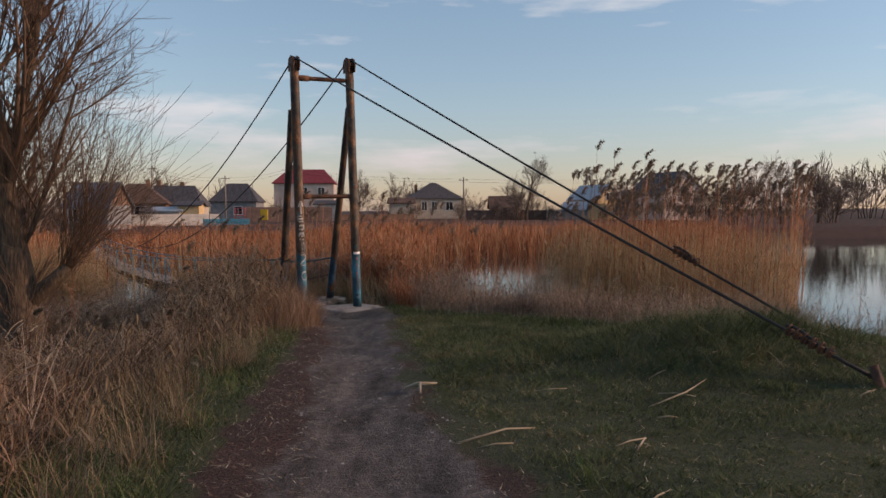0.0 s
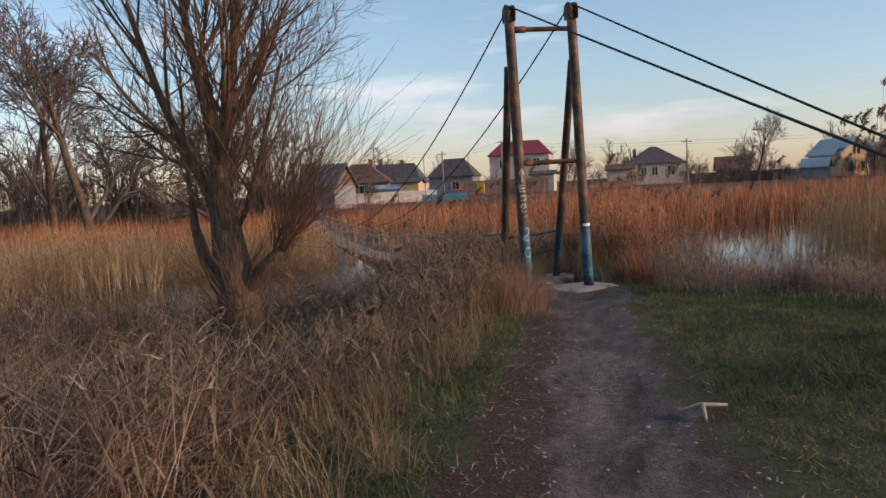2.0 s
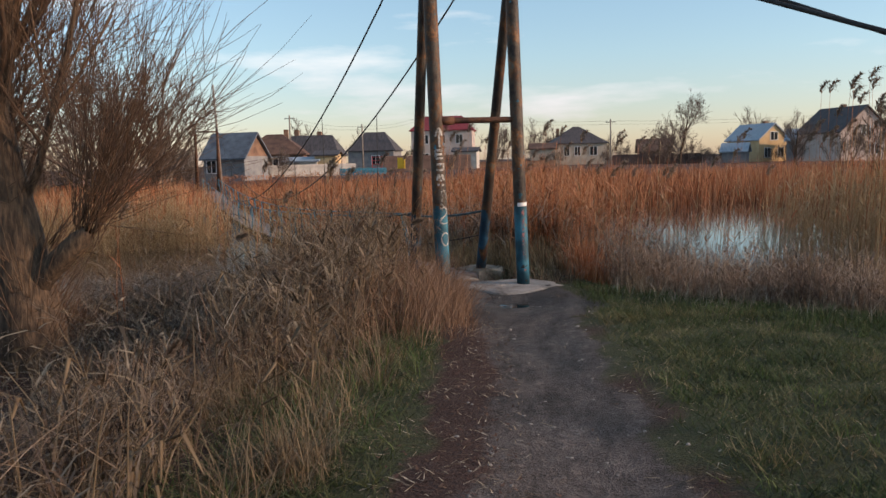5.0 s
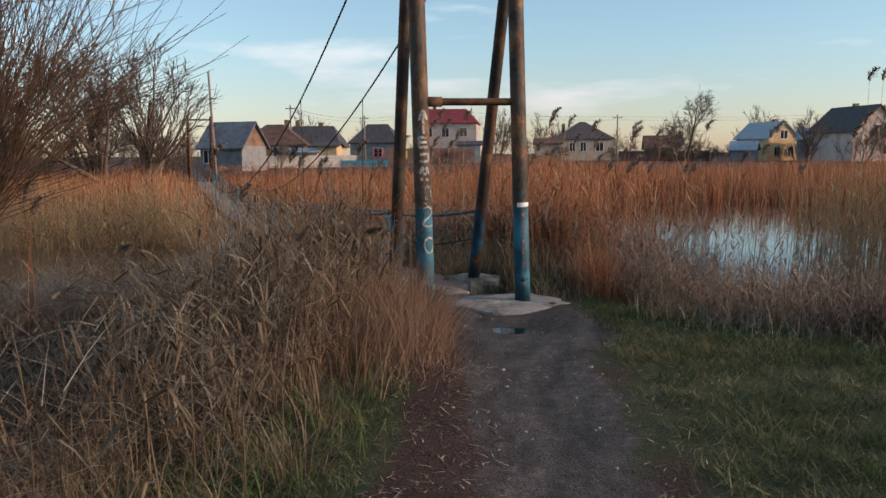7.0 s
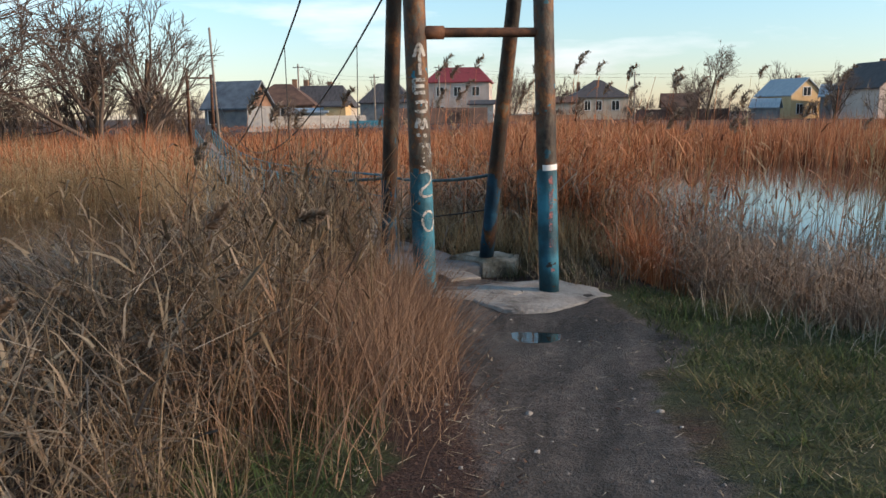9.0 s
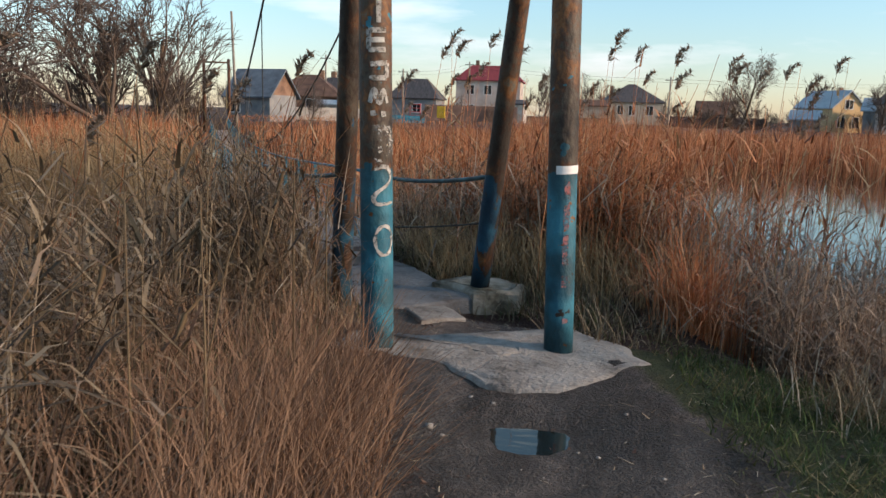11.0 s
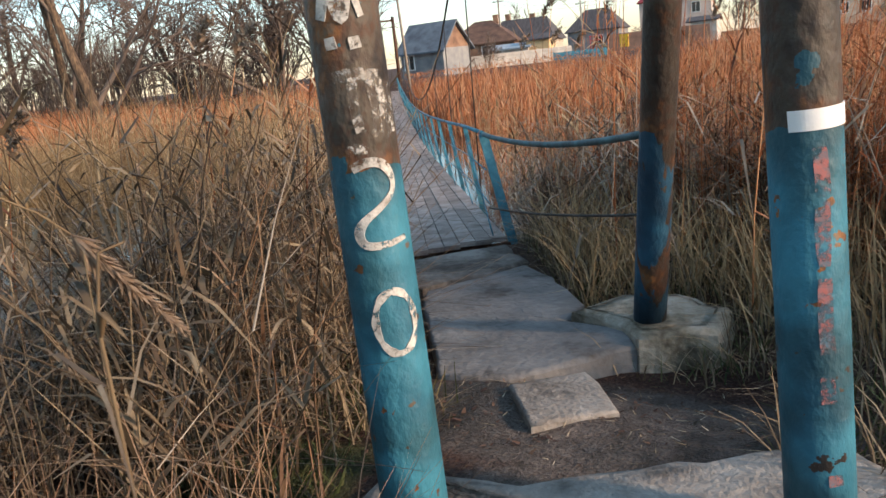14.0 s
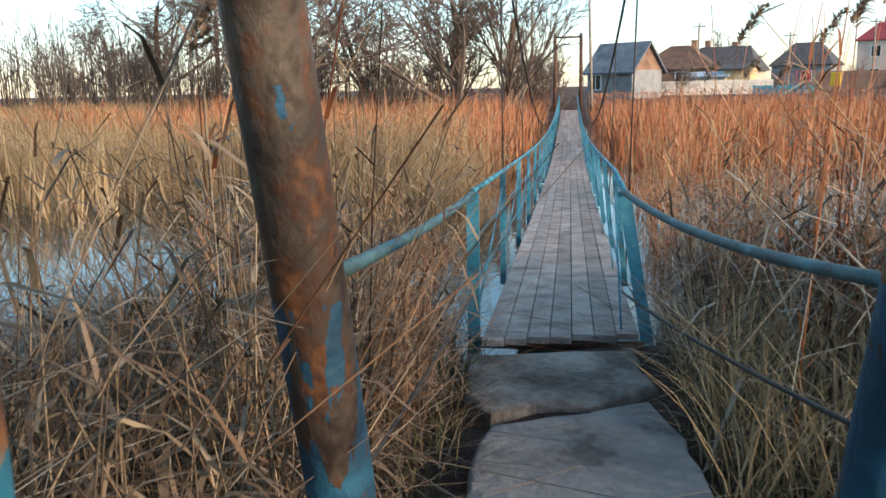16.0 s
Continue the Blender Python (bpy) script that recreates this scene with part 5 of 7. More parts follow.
# grass and dead stalks close round the slabs at the bridge head
def head_verge(x, y):
    a, b = np.array([-3.12, 18.95]), np.array([-4.55, 21.5])
    d = b - a
    t = np.clip(((x - a[0]) * d[0] + (y - a[1]) * d[1]) / (d @ d), 0, 1)
    gap = np.hypot(x - a[0] - t * d[0], y - a[1] - t * d[1])
    u, s = bridge_gap(x, y)
    return smooth01((gap - 0.44) / 0.12) * np.where(np.hypot((x + 2.62) / 0.42, (y - 19.6) / 0.42) > 1, 1, 0) * (1 - smooth01((gap - 1.7) / 0.6)) * np.where((y > 18.0) & ((s < -0.2) | (u > 0.62)) & ~((x > -3.2) & (x < -1.95) & (y < 19.15)), 1, 0) * (0.6 + 0.4 * wobble(x, y, 2.2, 1.0).clip(-1, 1))


q = scatter(26000, -6.8, -0.9, 18.0, 23.2, head_verge)
d = unit(len(q))
v1, f1, _ = blades(on_ground(q), rng.uniform(0.08, 0.38, len(q)), d * rng.uniform(0.05, 0.35, len(q))[:, None], np.full(len(q), 0.009), 3, 1.6, np.stack([-d[:, 1], d[:, 0]], -1), 0.35)
stuff("dry_grass", [(v1, f1)], m_leaf_dry, "dry tan grass round the concrete slabs", "grass")
q = scatter(13000, -5.6, -1.4, 18.2, 22.6, lambda x, y: head_verge(x, y) * 0.8)
v1, f1, _ = blades(on_ground(q), rng.uniform(0.06, 0.26, len(q)), unit(len(q)) * rng.uniform(0.03, 0.2, len(q))[:, None], np.full(len(q), 0.008), 3)
stuff("grass", [(v1, f1)], m_grass, "green grass at the edge of the slabs", "grass")
q = scatter(7000, -7.5, -0.6, 18.4, 24, lambda x, y: np.where(slab_free(x, y) & (bridge_gap(x, y)[0] > 0.8) & (x > -5.8) & ~((x > -3.3) & (y < 20.7)), 0.8, 0) * np.interp(np.hypot(x + 3.6, y - 20.6), [1.0, 1.6, 3.5, 4.2], [0.1, 1, 1, 0]))
q3 = scatter(9000, -3.9, -0.9, 19.3, 22.8, lambda x, y: np.where(slab_free(x, y) & (bridge_gap(x, y)[0] > 0.7) & (np.hypot(x + 2.62, y - 19.6) > 0.5), 0.6 + 0.4 * wobble(x, y, 1.6, 3.0).clip(-1, 1), 0))
d = unit(len(q3))
v1, f1, _ = blades(on_ground(q3), rng.uniform(0.2, 0.75, len(q3)), d * rng.uniform(0.1, 0.5, len(q3))[:, None], np.full(len(q3), 0.011), 3, 1.7, np.stack([-d[:, 1], d[:, 0]], -1), 0.35)
stuff("dry_grass", [(v1, f1)], m_reed_gold, "tan grass between slab and pond", "grass")
r1, mid = reeds(q, 0.5, 1.5, 0.9, 0.004, 4, 0.4, 0.016, 3, (0.0, 0.0), 1 - 0.6 * trampled(q[:, 0], q[:, 1]))
b0 = on_ground(q)
b0[:, 2] += rng.uniform(0.05, 0.5, len(q))
r1.append(stalks(b0, rng.uniform(-0.1, 0.4, len(q)), unit(len(q)) * rng.uniform(0.3, 1.1, len(q))[:, None], np.full(len(q), 0.004), 2, 1.3)[:2])
stuff("reed_bed", r1, m_reed_near, "bent dead reeds crowding the bridge head", "reeds")


# taller red clumps standing at the water's edge behind the pylon
p = np.concatenate([np.stack([rng.normal(cx, sx, n), rng.normal(cy, sy, n)], -1) for cx, cy, sx, sy, n in ((-1.5, 21.8, 0.45, 0.7, 650), (-2.4, 23.6, 0.6, 0.9, 600))])
p = p[slab_free(p[:, 0], p[:, 1]) & (bridge_gap(p[:, 0], p[:, 1])[0] > 1.0)]
r1, mid = reeds(p, 1.1, 2.0, 0.45, 0.005, 5, 0.42, 0.016, 3, (0.05, 0.0), 1 + 0.2 * wobble(p[:, 0], p[:, 1], 2.2, 4.0))
stuff("reed_bed", r1, m_reed_rust, "tall red-brown reed clumps at the water's edge", "reeds")

# snapped stalks hung crosswise through the reeds beside the planks
q = scatter(5200, -6.0, 0.6, 20.2, 27.5, lambda x, y: np.where(slab_free(x, y) & (bridge_gap(x, y)[0] > 0.95), 0.75, 0) * smooth01((x - P0.x + 0.55 * (y - P0.y)) / 0.5))
b0 = on_ground(q)
b0[:, 2] = np.maximum(b0[:, 2], WATER) + rng.uniform(0.05, 1.15, len(q))
d = unit(len(q))
tv, tf, _ = stalks(b0, rng.uniform(-0.55, 0.5, len(q)), d * rng.uniform(0.3, 0.95, len(q))[:, None], rng.uniform(0.003, 0.006, len(q)), 2, 1.15)
lv, lf, _ = blades(b0, rng.uniform(-0.35, 0.15, len(q)), d[::-1] * rng.uniform(0.15, 0.45, len(q))[:, None], rng.uniform(0.010, 0.022, len(q)), 2, 1.3, None, 0.3)
stuff("fallen_reeds", [(tv, tf), (lv, lf)], m_reed_grey, "snapped pale stalks hung crosswise in the reeds", "reeds")


# tall plumed reeds
def plumed(p, hmin, hmax, name, label):
    n = len(p)
    base = on_ground(p)
    h = rng.uniform(hmin, hmax, n)
    v, f, mid = stalks(base, h, unit(n) * (rng.random(n) * 0.25)[:, None] + np.array([0.18, 0.05]), np.full(n, 0.007), 4)
    out, plume = [(v, f)], []
    for k in range(3):
        t = rng.integers(1, 4, n)
        d = unit(n)
        L = rng.uniform(0.35, 0.7, n)
        out.append(blades(mid[np.arange(n), t], L * 0.5, d * (L * 0.6)[:, None], np.full(n, 0.02), 2, 1.2, np.stack([-d[:, 1], d[:, 0]], -1), 0.4)[:2])
    for k in range(64):
        s = (k + rng.random()) / 64
        d0 = np.array([0.9, 0.15])
        at = mid[:, -1] + np.concatenate([np.tile(d0, (n, 1)) * (0.15 * s * s), np.full((n, 1), 0.30 * s - 0.10 * s * s)], 1) - [0, 0, 0.06] + rng.normal(0, 0.012, (n, 3))
        d = unit(n) * 0.75 + d0 * 0.5
        L = (0.20 - 0.09 * s) * rng.uniform(0.7, 1.2, n)
        plume.append(blades(at, L * 0.55, d * (L * 0.62)[:, None], rng.uniform(0.016, 0.03, n), 2, 1.3, None, 0.7)[:2])
    a = stuff(name, out, m_reed_rust, label, "reeds")
    b = stuff("reed_plumes", plume, m_plume, "feathery drooping seed plumes of tall reeds", "reeds")


p = np.concatenate([scatter(460, 3.2, 10.0, 18.5, 23.5, lambda x, y: (x > 2.2 + 0.15 * (y - 18)) * (x < 0.44 * (y - 0.7)) * 0.85), scatter(140, -7, 3, 22.5, 27, lambda x, y: np.where(bridge_gap(x, y)[0] > 1.3, 0.4, 0))])
east_tall = p[:, 0] > 3.1
plumed(p[east_tall], 3.3, 4.5, "tall_reeds", "tall plumed reeds at the lake's edge")
plumed(p[~east_tall], 2.7, 3.75, "tall_reeds", "scattered tall plumed reeds behind the pylon")
p = scatter(160, -7.2, -3.6, 15.5, 21, lambda x, y: np.where(slab_free(x, y) & (bridge_gap(x, y)[0] > 1.0), 0.12, 0))
plumed(p, 1.4, 1.95, "tall_reeds", "few plumed reeds beside the bridge head")

# lake-side tall reed thicket below the plumes
p = scatter(9000, 2.0, 10.5, 18.2, 24.5, lambda x, y: (x < 0.43 * (y - 0.7)) * 0.75 * smooth01((x - 2.2) / 1.0) * (0.6 + 0.4 * wobble(x, y, 0.7, 2.5).clip(-1, 1)))
r1, mid = reeds(p, 2.0, 3.1, 0.18, 0.006, 3, 0.5, 0.018, 3, (0.05, 0.0))
stuff("reed_bed", r1, m_reed_gold, "tall tawny reed thicket at the lake's edge", "reeds")


# short grass on the verges
def verge(x, y):
    e = left_edge(x, y)
    right = x - path_mid(y) - path_half(y)
    lawn = smooth01((right - 0.15) / 0.5) * np.where(y < brink(x) + 0.4, 1, 0)
    leftg = smooth01((e - 0.45) / 0.3) * (1 - smooth01((e - 1.5) / 0.6))
    return np.where(slab_free(x, y), np.maximum(lawn, 0.7 * leftg) * (0.74 + 0.24 * wobble(x, y, 1.4, 3.0).clip(-1, 1) + 0.16 * wobble(x, y, 5.5, 1.0).clip(-1, 1)), 0)


p = scatter(430000, -4.2, 6.2, 1.8, 18.8, lambda x, y: verge(x, y) * np.interp(y, [1, 9, 18], [1.0, 0.8, 1.0]))
hgt = rng.uniform(0.02, 0.085, len(p)) * (1 + 0.55 * wobble(p[:, 0], p[:, 1], 1.8, 6.0).clip(-0.5, 1) + 0.5 * wobble(p[:, 0], p[:, 1], 5.5, 1.0).clip(-0.7, 1)) * np.where(p[:, 0] < path_mid(p[:, 1]), 1.25, np.interp(p[:, 1], [3, 7, 9], [0.5, 0.6, 1.0]) * (1 + 1.3 * np.exp(-((p[:, 0] - 3.1) / 1.9) ** 2 - ((p[:, 1] - 9.3) / 1.3) ** 2)))
v1, f1, _ = blades(on_ground(p, 0.005), hgt, unit(len(p)) * (hgt * rng.uniform(0.4, 1.9, len(p)))[:, None], rng.uniform(0.005, 0.010, len(p)), 1)
stuff("grass", [(v1, f1)], m_grass, "short patchy green grass on the verges", "grass")

p = scatter(60000, -1.5, 18.0, -10, 12, lambda x, y: np.where((x > 6.8) | (y < 1.8), 1, 0) * smooth01((x - path_mid(y) - path_half(y) - 0.15) / 0.5) * np.where(y < brink(x) + 0.3, 1, 0) * np.interp(x, [6, 18], [1.0, 0.3]) * np.interp(y, [-10, 0], [0.3, 1.0]))
v1, f1, _ = blades(on_ground(p, 0.005), rng.uniform(0.03, 0.10, len(p)), unit(len(p)) * rng.uniform(0.01, 0.08, len(p))[:, None], rng.uniform(0.012, 0.022, len(p)), 2)
stuff("grass", [(v1, f1)], m_grass, "short worn grass behind and beside the lawn", "grass")


def flat_bits(p, lmin, lmax, width, lift=0.004):
    """Short stems lying on the ground."""
    n = len(p)
    b0 = on_ground(p, -lift)
    d = unit(n) * rng.uniform(lmin, lmax, n)[:, None]
    end = b0[:, :2] + d
    rise = ground_z(end[:, 0], end[:, 1]) + lift - b0[:, 2] + rng.uniform(0, 0.02, n)
    v, f, _ = stalks(b0, rise, d, rng.uniform(0.6, 1.4, n) * width, 1, 1.0)
    return v, f


p = scatter(22000, -3.2, 7.0, 1.5, 18.5, lambda x, y: np.where(slab_free(x, y), 0.08 + 0.26 * (np.abs(x - path_mid(y)) > path_half(y)) + 0.5 * (np.abs(left_edge(x, y) - 0.25) < 0.4), 0))
q = scatter(9000, -0.8, 5.5, 8.0, 17.5, lambda x, y: smooth01((y - brink(x) + 1.0) / 0.5) * (1 - smooth01((y - brink(x) - 0.2) / 0.5)) * (0.5 + 0.5 * wobble(x, y, 1.5, 2.0).clip(-1, 1)))
d = unit(len(q))
v1, f1, _ = blades(on_ground(q), rng.uniform(0.12, 0.38, len(q)), d * rng.uniform(0.05, 0.3, len(q))[:, None], np.full(len(q), 0.007), 3, 1.7, np.stack([-d[:, 1], d[:, 0]], -1), 0.3)
stuff("dry_grass", [(v1, f1)], m_straw, "pale long grass along the lawn's brink", "grass")
q = scatter(17000, -4.0, -0.9, 2.5, 16.2, lambda x, y: smooth01((left_edge(x, y) - 0.5) / 0.3) * (1 - smooth01((left_edge(x, y) - 1.35) / 0.5)) * (0.35 + 0.65 * wobble(x, y, 1.9, 7.0).clip(-1, 1)))
d = unit(len(q))
v1, f1, _ = blades(on_ground(q), rng.uniform(0.10, 0.30, len(q)), d * rng.uniform(0.08, 0.32, len(q))[:, None], np.full(len(q), 0.008), 3, 1.6, np.stack([-d[:, 1], d[:, 0]], -1), 0.4)
stuff("grass", [(v1, f1)], m_grass_fresh, "longer arching green grass tufts beside the path", "grass")
# coarser tufts that break up the short lawn
centres = scatter(900, -0.6, 6.0, 3.5, 15.5, lambda x, y: verge(x, y) * np.where(x > path_mid(y), 1, 0) * (0.4 + 0.6 * wobble(x, y, 1.1, 2.0).clip(-1, 1)).clip(0, 1))
own = np.repeat(np.arange(len(centres)), 22)
q = centres[own] + rng.normal(0, 0.05, (len(own), 2))
d = unit(len(q))
size = rng.uniform(0.5, 1.2, len(centres))[own]
v1, f1, _ = blades(on_ground(q, 0.005), size * rng.uniform(0.05, 0.14, len(q)), d * (size * rng.uniform(0.03, 0.14, len(q)))[:, None], rng.uniform(0.005, 0.009, len(q)), 2, 1.6, np.stack([-d[:, 1], d[:, 0]], -1), 0.4)
stuff("grass", [(v1, f1)], m_grass_fresh, "small coarse tufts scattered over the lawn", "grass")
# fresh strip along the brink, with bleached twigs above it
q = scatter(22000, -1.4, 4.5, 11.0, 18.0, lambda x, y: smooth01((y - brink(x) + 1.9) / 0.8) * (1 - smooth01((y - brink(x) + 0.1) / 0.5)) * smooth01((x - path_mid(y) - path_half(y) - 0.2) / 0.3) * (0.45 + 0.55 * wobble(x, y, 1.7, 8.0).clip(-1, 1)) * np.where(slab_free(x, y), 1, 0))
d = unit(len(q))
v1, f1, _ = blades(on_ground(q, 0.005), rng.uniform(0.04, 0.15, len(q)), d * rng.uniform(0.02, 0.13, len(q))[:, None], np.full(len(q), 0.007), 2, 1.6, np.stack([-d[:, 1], d[:, 0]], -1), 0.3)
stuff("grass", [(v1, f1)], m_grass_fresh, "fresh green grass strip along the lawn's brink", "grass")
q = scatter(4200, -1.3, 4.5, 12.0, 19.3, lambda x, y: smooth01((y - brink(x) + 0.2) / 0.4) * (1 - smooth01((y - brink(x) - 1.6) / 0.6)) * np.where(slab_free(x, y), 0.8, 0))
b0 = on_ground(q)
b0[:, 2] += rng.uniform(0.03, 0.55, len(q))
tv, tf, _ = stalks(b0, rng.uniform(-0.15, 0.35, len(q)), unit(len(q)) * rng.uniform(0.2, 0.7, len(q))[:, None], rng.uniform(0.002, 0.0045, len(q)), 2, 1.3)
stuff("fallen_reeds", [(tv, tf)], m_reed_grey, "bleached twigs and stalks lying over the bank", "reeds")
p = np.concatenate([p, scatter(320, -3.3, -1.8, 18.0, 19.3, lambda x, y: 0.4 + 0.4 * wobble(x, y, 3.0).clip(-1, 1))])
stuff("straw_litter", [flat_bits(p, 0.015, 0.10, 0.003)], m_straw, "scattered pale straw and reed fragments", "litter")
p = scatter(16000, -3.4, 1.0, 1.5, 20.5, lambda x, y: np.where((np.abs(left_edge(x, y) - 0.25) < 0.35 + 0.1 * wobble(x, y, 2.0)) | ((y > 17.8) & (x > -3.6)), 1.0, 0.03) * np.where(np.hypot((x + 2.1) / 1.0, (y - 17.6) / 0.7) < 1, 0.05, 1))
n = len(p)
d = unit(n)
L = rng.uniform(0.012, 0.035, n)
lv, lf, _ = blades(on_ground(p, -0.003), rng.uniform(0.0, 0.012, n), d * L[:, None], L * 0.6, 2, 1.0, np.stack([-d[:, 1], d[:, 0]], -1))
stuff("leaf_litter", [(lv, lf)], m_leaf_litter, "dark fallen leaves and bark along the path", "litter")

# pebbles trodden into the path
p = scatter(1300, -2.6, 1.0, 2.0, 17.0, lambda x, y: (np.abs(x - path_mid(y)) < path_half(y) + 0.25) * 0.5)
n = len(p)
cube = np.array([(-1, -1, -1), (1, -1, -1), (1, 1, -1), (-1, 1, -1), (-0.7, -0.7, 0.7), (0.7, -0.7, 0.7), (0.7, 0.7, 0.7), (-0.7, 0.7, 0.7)], float)
cf = np.array([(4, 5, 6, 7), (0, 1, 5, 4), (1, 2, 6, 5), (2, 3, 7, 6), (3, 0, 4, 7)])
size = rng.uniform(0.004, 0.013, n) * np.where(rng.random(n) < 0.05, 2.0, 1.0)
ang = rng.uniform(0, 6.3, n)
cc = cube[None] * (1 + rng.uniform(-0.25, 0.25, (n, 8, 3)))
xy = np.stack([cc[..., 0] * np.cos(ang)[:, None] - cc[..., 1] * np.sin(ang)[:, None], cc[..., 0] * np.sin(ang)[:, None] + cc[..., 1] * np.cos(ang)[:, None], cc[..., 2] * 0.55], -1) * size[:, None, None]
pv = (on_ground(p, 0.0)[:, None] + xy).reshape(-1, 3)
pf = (np.arange(n)[:, None, None] * 8 + cf[None]).reshape(-1, 4)
stuff("pebbles", [(pv, pf)], m_concrete, "small stones trodden into the path", "stones")


# ---- trees ----
def grow(seed, start, direction, length, radius, depth, spec, out):
    """Branches as tapering polylines, each with its level."""
    r = spec["rnd"]
    segs = 5 if depth < 2 else 4 if depth < spec["levels"] else 3
    pts, d = [Vector(start)], Vector(direction).normalized()
    for k in range(segs):
        d = (d + Vector((r.uniform(-1, 1), r.uniform(-1, 1), r.uniform(-1, 1))) * spec["bend"] + Vector((0, 0, spec["rise"][min(depth, len(spec["rise"]) - 1)]))).normalized()
        pts.append(pts[-1] + d * (length / segs))
    end = radius * spec["taper"]
    radii = [radius + (end - radius) * k / segs for k in range(segs + 1)]
    out.append((depth, [tuple(q) for q in pts], radii))
    if depth >= spec["levels"]:
        return
    n = spec["kids"][depth]
    for k in range(n):
        t = r.uniform(spec["from"][depth], 1.0)
        i = min(int(t * segs), segs - 1)
        at = pts[i].lerp(pts[i + 1], t * segs - i)
        axis = (pts[i + 1] - pts[i]).normalized()
        side = axis.cross(Vector((r.uniform(-1, 1), r.uniform(-1, 1), r.uniform(-1, 1)))).normalized()
        a = radians(r.uniform(*spec["angle"]))
        nd = axis * math.cos(a) + side * math.sin(a)
        grow(seed, at, nd, length * r.uniform(*spec["shrink"]) * (1.15 - 0.45 * t), max(spec["thin"], radii[i] * r.uniform(0.35, 0.6)), depth + 1, spec, out)


def tree_parts(owner, branches, bark, twig, split, sides=(9, 7, 4, 3, 3, 3)):
    for name, mat, pick in (("trunk", bark, lambda d: d < split), ("crown", twig, lambda d: d >= split)):
        arrays = [tube_arrays(p, r, sides[min(d, 5)]) for d, p, r in branches if pick(d)]
        if arrays:
            me = fast_mesh(name, *join_arrays(arrays), smooth=True)
            me.materials.append(mat)
            ob = new(name, me)
            ob.parent = owner


willow = thing("willow_tree", "bare pollard willow with many upright twigs among reeds", "tree", at=(-7.15, 14.55, 0))
wr = random.Random(12)
wz = float(ground_z(-7.15, 14.55)) - 0.1
br = []
spec = dict(rnd=wr, levels=4, bend=0.10, rise=(0.10, 0.14, 0.12, 0.10, 0.05), taper=0.45, kids=(9, 10, 8, 6), **{"from": (0.25, 0.15, 0.15, 0.1)}, angle=(18, 52), shrink=(0.45, 0.75), thin=0.0042)
trunk_pts = [(0, 0, wz), (0.02, 0.0, wz + 0.4), (-0.05, 0.02, wz + 1.0), (-0.12, 0.0, wz + 1.7), (-0.18, -0.02, wz + 2.3), (-0.22, -0.05, wz + 3.0)]
br.append((0, trunk_pts, [0.42, 0.37, 0.335, 0.28, 0.215, 0.16]))
for start, dirn, ln, rad in (((-0.22, -0.05, wz + 2.95), (-0.12, 0.0, 1), 3.6, 0.10), ((-0.20, -0.04, wz + 2.75), (0.14, 0.05, 1), 3.8, 0.10), ((-0.20, -0.04, wz + 2.8), (0.34, -0.1, 1), 3.3, 0.085),
                             ((-0.15, 0.0, wz + 2.05), (-0.62, -0.1, 1), 3.9, 0.10), ((-0.1, 0.0, wz + 1.7), (0.7, 0.1, 1), 3.2, 0.05), ((-0.12, 0.0, wz + 1.9), (-0.3, 0.5, 1), 3.0, 0.05)):
    grow(0, start, dirn, ln, rad, 1, spec, br)
# two low limbs that end in knuckles
br.append((1, [(-0.1, 0.0, wz + 0.75), (-0.34, -0.05, wz + 1.1), (-0.55, -0.06, wz + 1.55), (-0.68, -0.06, wz + 2.0), (-0.72, -0.05, wz + 2.5)], [0.17, 0.14, 0.11, 0.08, 0.05]))
grow(0, (-0.7, -0.05, wz + 2.3), (-0.2, 0, 1), 2.2, 0.05, 2, spec, br)
br.append((1, [(0.0, 0.0, wz + 0.85), (0.25, -0.05, wz + 1.12), (0.5, -0.08, wz + 1.32), (0.74, -0.08, wz + 1.52), (0.84, -0.08, wz + 1.62)], [0.16, 0.14, 0.13, 0.12, 0.07]))
# whips that stand off the pollard's knuckles
for k in range(70):
    z = 1.5 + 1.7 * wr.random() ** 0.8
    a = wr.uniform(0, 6.28)
    grow(0, (-0.05 - 0.05 * z + 0.1 * math.cos(a), 0.1 * math.sin(a), wz + z), (math.cos(a) * wr.uniform(0.4, 1.0), math.sin(a) * wr.uniform(0.4, 1.0), wr.uniform(0.5, 1.2)), wr.uniform(1.0, 2.7), 0.007, 3, spec, br)
for k in range(75):
    a = wr.uniform(-0.6, 0.6)
    grow(0, (0.78 + wr.uniform(-0.15, 0.15), 0.1 * math.sin(a), wz + 1.5 + wr.uniform(-0.1, 0.2)), (math.cos(a) * wr.uniform(0.2, 0.9), math.sin(a), wr.uniform(0.5, 1.3)), wr.uniform(1.2, 2.8), 0.007, 3, spec, br)
for k in range(170):
    a, z = wr.uniform(0, 6.28), wr.uniform(0.2, 1.5)
    grow(0, (0.25 * math.cos(a), 0.25 * math.sin(a), wz + z), (math.cos(a) * 0.7, math.sin(a) * 0.7, wr.uniform(0.5, 1.2)), wr.uniform(0.4, 1.2), 0.006, 4, spec, br)
tree_parts(willow, br, m_bark, m_twig, 2)


